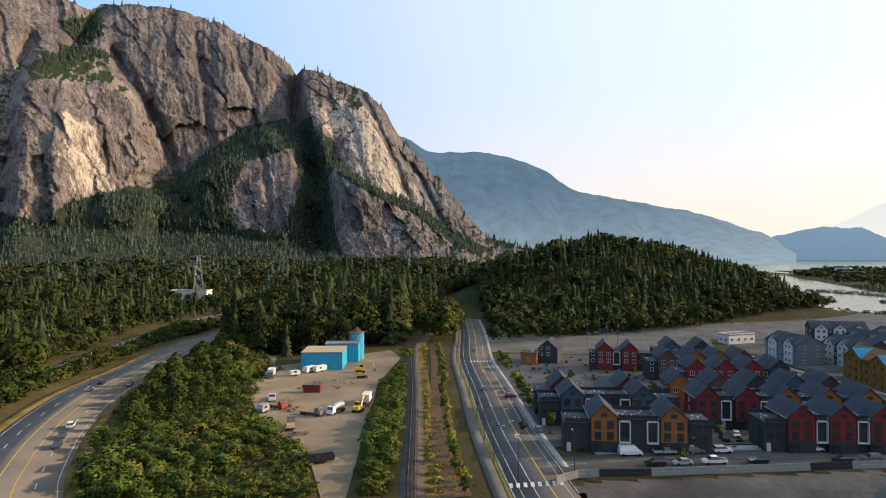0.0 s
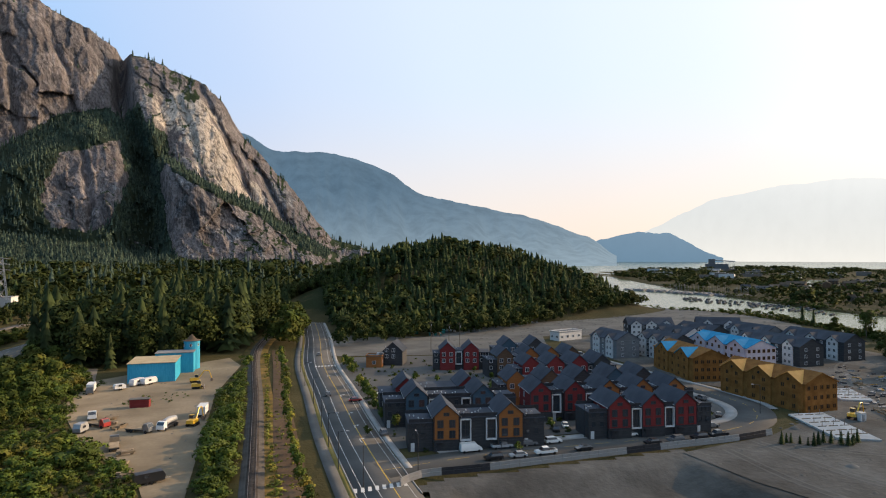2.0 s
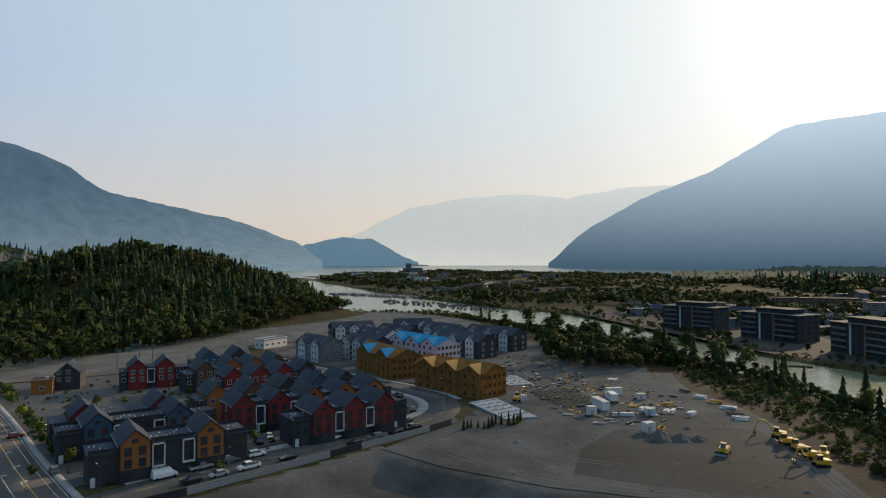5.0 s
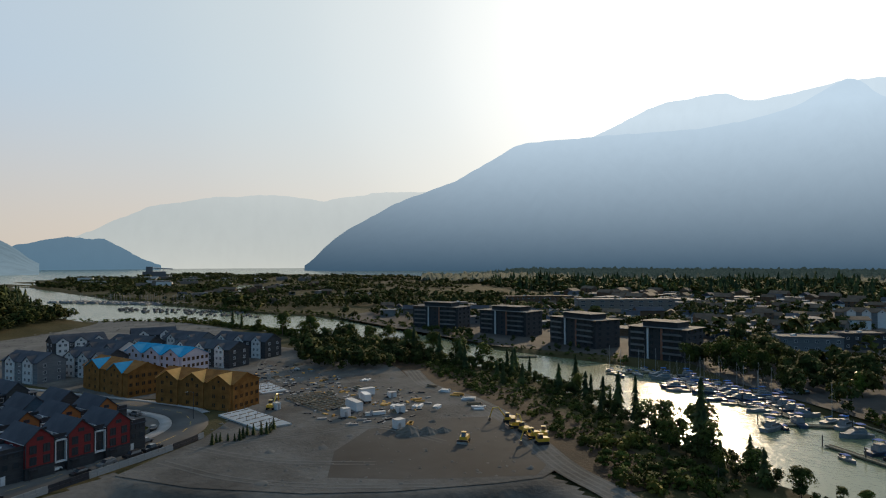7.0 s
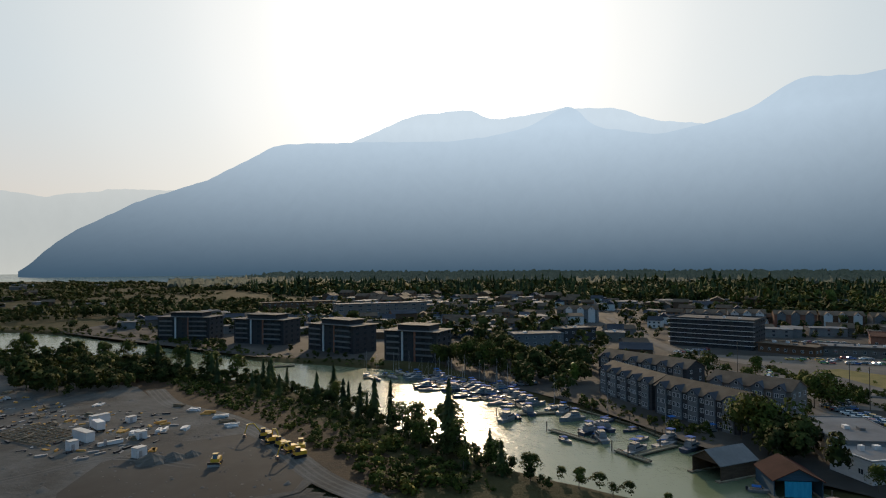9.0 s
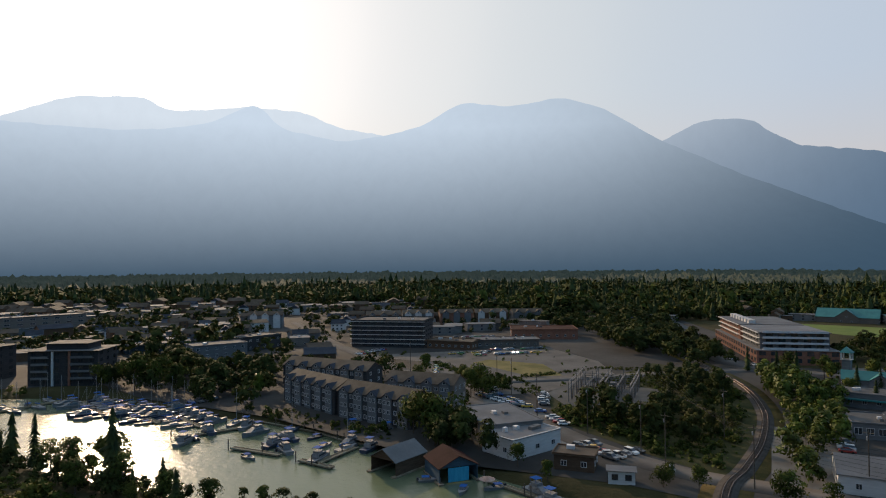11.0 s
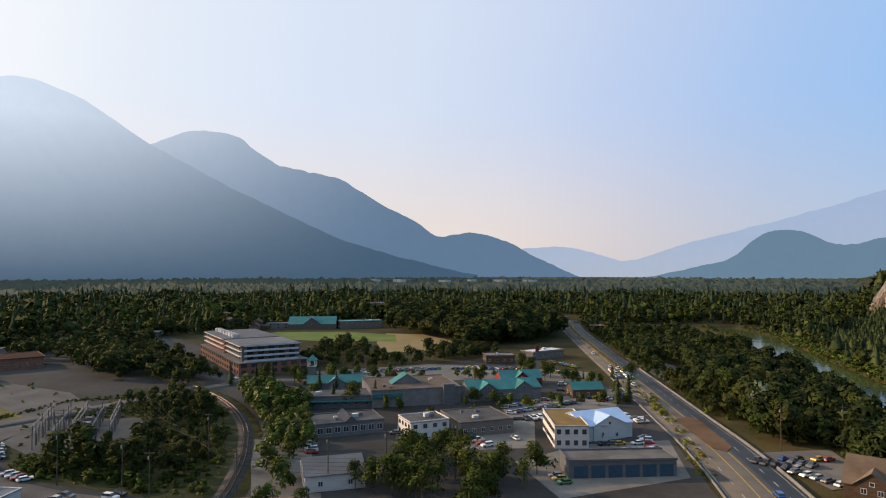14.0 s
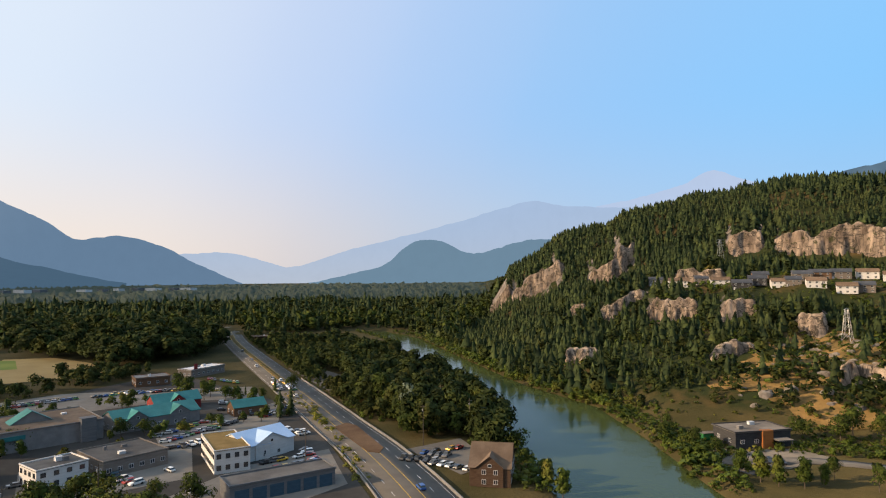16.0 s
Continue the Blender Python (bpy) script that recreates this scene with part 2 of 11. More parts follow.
def mesh_from(name, verts, faces, mats=(), smooth_on=False, index=None, normals=None):
    """A mesh from arrays: verts (n, 3), faces (m, 3) or (m, 4)."""
    me = bpy.data.meshes.new(name)
    faces = np.asarray(faces, np.int32)
    k = faces.shape[1]
    me.vertices.add(len(verts))
    me.vertices.foreach_set("co", np.asarray(verts, np.float32).ravel())
    me.loops.add(faces.size)
    me.loops.foreach_set("vertex_index", faces.ravel())
    me.polygons.add(len(faces))
    me.polygons.foreach_set("loop_start", np.arange(0, faces.size, k, dtype=np.int32))
    me.polygons.foreach_set("loop_total", np.full(len(faces), k, np.int32))
    for m in mats:
        me.materials.append(m)
    if index is not None:
        me.polygons.foreach_set("material_index", np.asarray(index, np.int32))
    if smooth_on:
        me.polygons.foreach_set("use_smooth", np.ones(len(faces), bool))
    me.update(calc_edges=True)
    me.validate()
    if normals is not None:
        me.polygons.foreach_set("use_smooth", np.ones(len(faces), bool))
        me.normals_split_custom_set_from_vertices(np.asarray(normals, np.float32).tolist())
    return me


def grid_faces(nu, nv):
    i = np.arange(nu - 1)[:, None] * nv + np.arange(nv - 1)[None, :]
    return np.stack([i, i + nv, i + nv + 1, i + 1], -1).reshape(-1, 4)


def setting(name, me, label, category, kind="structure"):
    return tagged(new(name, me), label, category, "", kind)


# ---------------------------------------------------------------- terrain
CHANNEL = [(640, 1750), (440, 1190), (310, 800), (228, 590), (278, 558), (326, 528), (340, 490), (322, 450), (318, 440), (312, 380), (296, 310),
           (284, 230), (268, 150), (238, 105), (200, 60), (172, 22), (158, -10), (136, -50), (142, -72), (168, -53), (199, -33),
           (242, 7), (262, 30), (290, 63), (318, 112), (330, 200), (380, 300), (404, 380), (424, 466), (412, 545), (426, 734),
           (450, 920), (560, 1522), (700, 1700)]
SEA = [(600, 1700), (830, 2070), (1480, 2300), (1750, 1900), (1720, 1281), (1640, 1097), (2600, 1500), (5200, 3400), (5200, 5200), (900, 5200), (500, 2300)]
POND = [(690, 925), (765, 960), (870, 1165), (800, 1150)]
RIVER = [(120, -760), (70, -680), (12, -500), (-22, -401), (-56, -335), (-66, -269), (-70, -219), (-80, -150), (-60, -120), (-36, -150),
         (-24, -200), (-19, -217), (-14, -258), (0, -308), (5, -350), (-3, -380), (7, -400), (36, -440), (60, -500), (74, -560), (85, -640), (145, -760)]
WATERS = [CHANNEL, SEA, POND, RIVER]
PIT = [(14, 139), (45, 146), (78, 154), (84, 133), (97, 108), (110, 92), (128, 76), (138, 69), (120, 40), (60, 50), (20, 100)]


# rock faces of the bluff: middle and half width in azimuth, range, height
CLIFFS = [(-150.2, 1.8, 366, 17, 0), (-171.5, 1.6, 433, 9, 0), (-159.3, 1.9, 405, 7, 2), (-153.6, 1.1, 471, 18, 0), (-163.8, 2.2, 513, 20, 0),
          (-171.7, 0.7, 574, 6, 0), (-158.8, 1.5, 494, 13, 0), (-167.9, 2.0, 552, 9, 3), (-178.5, 1.0, 817, 26, -4), (-175.2, 2.4, 782, 31, -6),
          (-161.6, 2.1, 596, 19, 0), (-169.1, 1.7, 724, 23, 3), (-167.6, 0.8, 736, 23, 0), (-152.0, 4.3, 691, 23, 0), (-158.2, 1.4, 698, 15, 0)]


def bluff(x, y):
    """The wooded rock hill across the river."""
    az = np.degrees(np.arctan2(x, y))
    r = np.hypot(x, y)
    az = np.where(az > 0, az - 360, az)
    top = np.interp(az, [-185, -180, -178.8, -177.7, -175.2, -172.7, -169.3, -167.9, -163.2, -158.9, -154.8, -151, -148.6, -146, -120, -95],
                    [-4, -3.0, -1.5, 0.3, 1.7, 3.7, 4.4, 5.4, 6.7, 7.3, 7.6, 7.5, 7.2, 7, 9, 10])
    crest = np.interp(az, [-185, -175, -165, -150, -130], [900, 900, 880, 860, 800])
    ztop = 66 + crest * np.tan(np.radians(top)) - 8
    foot = np.interp(az, [-190, -180, -174, -170, -164, -158, -150, -120], [900, 620, 430, 350, 300, 300, 310, 250])
    t = (r - foot) / np.maximum(crest - foot, 100)
    w = t + 0.025 * fbm(x / 120, y / 120, 3, 13)
    # a low bench, a town terrace and the upper hill
    prof = np.interp(w, [0, 0.06, 0.28, 0.46, 0.52, 0.60, 0.66, 0.8, 0.93, 1.02, 2.2], [0, 0.06, 0.17, 0.34, 0.38, 0.40, 0.45, 0.70, 0.93, 1.0, 0.72])
    n = fbm(x / 90, y / 90, 5, 3)
    z = ztop * prof + (6 * n + 3 * fbm(x / 24, y / 24, 3, 8)) * smooth(0.02, 0.15, t)
    jag = 16 * fbm(az * 0.45, az * 0, 4, 61, 0.6)
    for c, half, rc, h, drop in CLIFFS:
        rj = rc + jag + drop * (az - c)
        on = smooth(half, half * 0.72, np.abs(az - c)) * (0.72 + 0.5 * fbm(az * 0.9, az * 0 + c, 3, 63))
        z = z + h * on * (smooth(rj - 1, rj + 7, r) - smooth(rj - 70, rj + 110, r))
    return np.where((az > -189) & (az < -60), np.maximum(z, 0), 0) * smooth(-189, -181, az)


def before_cliff(x, y):
    """Ground just in front of a rock face, and the face itself, where few trees stand."""
    az = np.degrees(np.arctan2(x, y))
    az = np.where(az > 0, az - 360, az)
    r = np.hypot(x, y)
    jag = 16 * fbm(az * 0.45, az * 0, 4, 61, 0.6)
    hit = np.zeros(np.shape(x), bool)
    for c, half, rc, h, drop in CLIFFS:
        rj = rc + jag + drop * (az - c)
        hit |= (np.abs(az - c) < half * 0.95) & (r > rj - min(2.4 * h, 36)) & (r < rj + 8)
    return hit


def knoll(x, y):
    """The wooded hill beyond the townhouses."""
    u = ((x - 95) * 0.93 + (y - 640) * 0.36) / 215
    v = (-(x - 95) * 0.36 + (y - 640) * 0.93) / 170
    d = np.sqrt(u * u + v * v)
    h = 46 * (1 - smooth(0.25, 1.05, d)) * (1 + 0.25 * fbm(x / 80, y / 80, 4, 9))
    return h * (1 - 0.35 * smooth(0.1, 0.9, u))


def land(x, y):
    x, y = np.asarray(x, float), np.asarray(y, float)
    r = np.hypot(x, y)
    z = -0.15 + 1.2 * fbm(x / 60, y / 60, 4, 5) * smooth(520, 900, r)
    z = z + knoll(x, y) + bluff(x, y)
    az = np.degrees(np.arctan2(x, y))
    z = z + np.where((az < 8) & (az > -120), smooth(560, 1300, r) * 26 * (1 - smooth(0, 8, az)), 0)
    # open ground stays level
    p = signed(x, y, PIT)
    z = np.where(p > -1, z - 4.0 * smooth(0, 11, p), z)
    for w in WATERS:
        d = signed(x, y, w)
        z = np.where(d > -14, z * smooth(2, -14, d) * 1.0 + (-6.0) * smooth(-7, 8, d), z)
    return z


def axis_steps(lo, hi, step, far):
    mid = list(np.arange(lo, hi + step, step))
    out, s, v = [], step, hi + step
    while v < far:
        s *= 1.13
        v += s
        out.append(v)
    back, s, v = [], step, lo
    while v > -far:
        s *= 1.13
        v -= s
        back.append(v)
    return np.array(back[::-1] + mid + out)


gx, gy = axis_steps(-560, 480, 6, 4700), axis_steps(-960, 720, 6, 4700)
GX, GY = np.meshgrid(gx, gy, indexing="ij")
GZ = land(GX, GY) - 1.5 * (signed(GX, GY, PIT) > -5)
def ground_material():
    """Dry grass on the flat, dark forest floor on the hills, granite where it is steep."""
    m, nt, b = blank("field_ground")
    g = nt.nodes.new("ShaderNodeNewGeometry")
    pos, nrm = nt.nodes.new("ShaderNodeSeparateXYZ"), nt.nodes.new("ShaderNodeSeparateXYZ")
    nt.links.new(g.outputs["Position"], pos.inputs[0])
    nt.links.new(g.outputs["True Normal"], nrm.inputs[0])
    v = g.outputs["Position"]
    big, small = noise_tex(nt, v, 0.03, 5), noise_tex(nt, v, 0.8, 4)
    flat = ramp2(nt, big, (0.034, 0.030, 0.012), (0.085, 0.062, 0.028))
    flat = mixc(nt, math_node(nt, "MULTIPLY", small, 0.7), flat, (0.05, 0.05, 0.02))
    duff = mixc(nt, ramp2(nt, noise_tex(nt, v, 0.03, 5), (0, 0, 0), (1, 1, 1), 0.52, 0.66), (0.022, 0.028, 0.010), (0.075, 0.052, 0.022))
    col = mixc(nt, ramp2(nt, math_node(nt, "DIVIDE", pos.outputs[2], 10.0), (0, 0, 0), (1, 1, 1), 0.3, 0.7), flat, duff)
    st = noise_tex(nt, coords(nt, (1, 1, 0.16), True), 0.22, 6, 0.7)
    stone = ramp2(nt, st, (0.05, 0.044, 0.039), (0.235, 0.205, 0.178), 0.38, 0.62)
    steep = math_node(nt, "ADD", nrm.outputs[2], math_node(nt, "MULTIPLY", noise_tex(nt, v, 0.07, 4), 0.22))
    col = mixc(nt, ramp2(nt, steep, (1, 1, 1), (0, 0, 0), 0.76, 0.86), col, stone)
    nt.links.new(col, b.inputs["Base Color"])
    b.inputs["Roughness"].default_value = 0.95
    b.inputs["Diffuse Roughness"].default_value = 1.0
    b.inputs["Specular IOR Level"].default_value = 0.05
    bump(nt, b, math_node(nt, "ADD", small, st), 0.7, 0.5)
    return m


M["ground"] = ground_material()
setting("ground", mesh_from("ground", np.stack([GX, GY, GZ], -1).reshape(-1, 3), grid_faces(len(gx), len(gy)), [M["ground"]], True),
        "valley floor of dry grass and soil with wooded hills", "ground")

# water
mw, nt, b = blank("green_water")
b.inputs["Base Color"].default_value = (0.10, 0.125, 0.075, 1)
b.inputs["Specular IOR Level"].default_value = 0.33
b.inputs["Roughness"].default_value = 0.18
b.inputs["IOR"].default_value = 1.33
v = coords(nt, geo=True)
bump(nt, b, math_node(nt, "ADD", noise_tex(nt, v, 0.6, 4), math_node(nt, "MULTIPLY", noise_tex(nt, v, 0.05, 3), 3.0)), 0.35, 0.35)
M["water"] = mw
M["river"] = mw.copy()
M["river"].name = "olive_river"
rb_ = M["river"].node_tree.nodes["Principled BSDF"].inputs
rb_["Base Color"].default_value = (0.044, 0.060, 0.020, 1)
rb_["Specular IOR Level"].default_value = 0.2
rb_["Roughness"].default_value = 0.1
for nd in M["river"].node_tree.nodes:
    if nd.type == "BUMP":
        nd.inputs["Strength"].default_value = 0.12
for nm, poly in (("water_1", [(-300, -900), (200, -900), (160, -110), (-300, -110)]),
                 ("water_2", [(128, -80), (6500, -80), (6500, 6500), (200, 6500), (200, 160), (145, 30), (128, -30)])):
    me = bpy.data.meshes.new(nm)
    me.from_pydata([(x, y, -2.0) for x, y in poly], [], [list(range(len(poly)))])
    me.materials.append(M["river"] if nm == "water_1" else M["water"])
    setting(nm, me, "calm olive-green river below the wooded bluff" if nm == "water_1" else "calm grey-green tidal channel reflecting the low sun", "water")

# ---------------------------------------------------------------- the granite mountain
def rock_material():
    m, nt, b = blank("granite_cliff")
    g = nt.nodes.new("ShaderNodeNewGeometry")
    sep = nt.nodes.new("ShaderNodeSeparateXYZ")
    nt.links.new(g.outputs["Normal"], sep.inputs[0])
    streak = noise_tex(nt, coords(nt, (1, 1, 0.16), True), 0.035, 6, 0.68)
    blotch = noise_tex(nt, coords(nt, (1, 1, 0.6), True), 0.006, 5, 0.6)
    fine = noise_tex(nt, coords(nt, (1, 1, 0.4), True), 0.14, 4, 0.7)
    col = ramp2(nt, streak, (0.105, 0.112, 0.130), (0.325, 0.325, 0.33), 0.38, 0.62)
    drip = noise_tex(nt, coords(nt, (1, 1, 0.1), True), 0.13, 5, 0.7)
    col = mixc(nt, 0.85, col, ramp2(nt, drip, (0.36, 0.36, 0.38), (1.5, 1.48, 1.45), 0.39, 0.61), "MULTIPLY")
    col = mixc(nt, ramp2(nt, blotch, (0, 0, 0), (0.6, 0.6, 0.6), 0.40, 0.30), col, (0.20, 0.162, 0.15))
    # slab by slab, paler and darker
    cell = nt.nodes.new("ShaderNodeTexVoronoi")
    cell.inputs["Scale"].default_value = 0.016
    warp = nt.nodes.new("ShaderNodeVectorMath")
    warp.operation = "MULTIPLY_ADD"
    wob = nt.nodes.new("ShaderNodeTexNoise")
    wob.inputs["Scale"].default_value, wob.inputs["Detail"].default_value = 0.02, 3
    nt.links.new(coords(nt, None, True), wob.inputs["Vector"])
    nt.links.new(wob.outputs["Color"], warp.inputs[0])
    warp.inputs[1].default_value = (60, 60, 60)
    nt.links.new(coords(nt, (1, 1, 0.5), True), warp.inputs[2])
    nt.links.new(warp.outputs[0], cell.inputs["Vector"])
    tone = nt.nodes.new("ShaderNodeSeparateColor")
    nt.links.new(cell.outputs["Color"], tone.inputs[0])
    col = mixc(nt, 0.6, col, ramp2(nt, tone.outputs[0], (0.6, 0.6, 0.6), (1.3, 1.27, 1.24), 0.1, 0.9), "MULTIPLY")
    # pale fresh scars; those on the second dome also paint its sunlit face brighter
    pos = coords(nt, None, True)
    for c, rad in (((-890, 1225, 235), 105.0), ((-930, 1240, 330), 62.0), ((-482, 1714, 454), 150.0), ((-420, 1690, 360), 120.0), ((-359, 1662, 280), 150.0), ((-290, 1690, 225), 110.0)):
        d = nt.nodes.new("ShaderNodeVectorMath")
        d.operation = "DISTANCE"
        nt.links.new(pos, d.inputs[0])
        d.inputs[1].default_value = c
        near_ = math_node(nt, "SUBTRACT", 1.0, math_node(nt, "DIVIDE", d.outputs["Value"], rad))
        near_ = math_node(nt, "ADD", near_, math_node(nt, "MULTIPLY", math_node(nt, "SUBTRACT", streak, 0.5), 2.4))
        col = mixc(nt, ramp2(nt, near_, (0, 0, 0), (0.85, 0.85, 0.85), 0.28, 0.5), col, (0.56, 0.49, 0.41))
    col = mixc(nt, ramp2(nt, fine, (1, 1, 1), (0, 0, 0), 0.30, 0.46), col, (0.06, 0.055, 0.053))
    # long cracks and seams
    for sc, st_, wd in ((0.010, (1, 1, 0.4), 0.014), (0.022, (1.6, 1.6, 0.6), 0.018), (0.045, (1.2, 1.2, 0.3), 0.016)):
        seam = math_node(nt, "ABSOLUTE", math_node(nt, "SUBTRACT", noise_tex(nt, coords(nt, st_, True), sc, 4, 0.6), 0.5))
        col = mixc(nt, ramp2(nt, seam, (0.6, 0.6, 0.6), (0, 0, 0), wd * 0.3, wd), col, (0.045, 0.04, 0.038))
    slope = math_node(nt, "ADD", sep.outputs[2], math_node(nt, "MULTIPLY", noise_tex(nt, coords(nt, None, True), 0.02, 5, 0.7), 0.4))
    green = mixc(nt, noise_tex(nt, coords(nt, None, True), 0.09, 4), (0.012, 0.022, 0.010), (0.045, 0.065, 0.022))
    col = mixc(nt, ramp2(nt, slope, (0, 0, 0), (1, 1, 1), 0.97, 1.04), col, green)
    nt.links.new(col, b.inputs["Base Color"])
    b.inputs["Roughness"].default_value = 0.9
    b.inputs["Diffuse Roughness"].default_value = 1.0
    b.inputs["Specular IOR Level"].default_value = 0.1
    bump(nt, b, math_node(nt, "ADD", drip, fine), 0.9, 5.0)
    return m


M["rock"] = rock_material()
# skyline and foot of the mountain: azimuth and elevation in degrees from the take-off point
CHIEF_TOP = ([-80, -60, -48, -42.3, -40.2, -39.1, -37.6, -36.4, -35.7, -33.0, -30.3, -26.3, -22.5, -20.9, -20.4, -19.9, -19.2, -17.7, -14.2, -12.7, -11.2, -9.2, -7.2, -5.9, -4.7, -3.6, -0.6, 4],
             [12, 16, 18.6, 19.7, 19.3, 19.1, 18.9, 18.7, 19.1, 19.5, 19.6, 18.8, 17.1, 16.1, 15.2, 15.8, 15.9, 15.4, 14.1, 12.6, 10.2, 8.0, 6.0, 4.2, 2.7, 1.5, 0.6, -1.5])
CHIEF_FOOT = ([-80, -42.3, -39.6, -33, -25.4, -21.6, -16.8, -14.8, -9.2, -5.2, 4], [3, 2.2, 1.9, 1.9, 1.3, 0.9, -0.2, -0.9, -1.7, -2.0, -2.3])
LEDGE = ([-40, -38.7, -33.5, -29.4, -27.2, -24.9, -21.6, -20.3], [2.0, 2.9, 4.8, 6.8, 8.3, 9.8, 10.6, 10.2])
APRON = ([-19, -17.5, -15.8, -14.5, -12.8, -9.7, -6.2, -3], [8.0, 7.5, 6.9, 6.0, 5.0, 3.7, 1.2, -0.5])
# where the forest clings: the slope with the diagonal ledge, the gully, the ledge over the apron, two high ledges
CHIEF_FOREST = [[(-48, -4), (-48, 3.5), (-42.3, 3.1), (-39.8, 2.4), (-38.4, 3.8), (-36.2, 4.7), (-33.5, 5.1), (-32.2, 4.9), (-29.4, 7.0), (-27.2, 8.9), (-24.9, 10.8), (-21.6, 11.6), (-20.3, 10.3), (-20.4, 9.3),
                 (-22.6, 8.5), (-24.9, 7.9), (-25.6, 5.8), (-26.1, 4.3), (-25.4, 2.2), (-23.1, 1.8), (-21.4, 2.4), (-19.7, 1.0), (-16.8, 0.2), (-14.8, -0.7), (-9.2, -1.5), (-5.2, -2.1), (-5.2, -5), (-42.3, -5)],
                [(-20.6, 10.3), (-19.4, 12.2), (-18.7, 10.6), (-17.3, 9.9), (-16.9, 7.9), (-17.7, 6.9), (-17.4, 4.5), (-16.9, 0.2), (-21.6, 1.9), (-20.2, 5.9)],
                [(-17.6, 8.3), (-15.8, 7.4), (-14.5, 6.35), (-12.8, 5.35), (-9.7, 4.1), (-6.1, 1.6), (-3.6, 0.4), (-4, -0.4), (-6.7, 0.9), (-10.0, 3.4), (-13.2, 4.8), (-16.7, 6.9)],
                [(-39.8, 14.4), (-38.4, 15.7), (-35.3, 15.9), (-34.9, 15.3), (-38.0, 14.8)], [(-38.5, 17.4), (-35.5, 18.7), (-35.6, 17.0), (-36.8, 15.9), (-38.0, 16.6)]]


def slabs(u, w, count, seed, lean, high, steep):
    """Rock slabs: the plane of the nearest of many scattered sites; high and steep in metres."""
    rg = np.random.default_rng(seed)
    su, sw = rg.uniform(-50, 6, count), rg.uniform(-4, 21, count)
    hgt, gu, gv = rg.normal(0, high, count), rg.normal(0, steep, count), rg.normal(0, steep * 0.4, count)
    out = np.empty(u.shape)
    for k in range(u.shape[0]):
        du = u[k][:, None] - su[None, :]
        dw = w[k][:, None] - sw[None, :]
        i = np.argmin(((du + lean * dw) * 1.5) ** 2 + (dw * 0.65) ** 2, axis=1)
        j = np.arange(len(i))
        out[k] = hgt[i] + np.clip(gu[i] * du[j, i], -2 * high, 2 * high) + np.clip(gv[i] * dw[j, i], -2 * high, 2 * high)
    return out


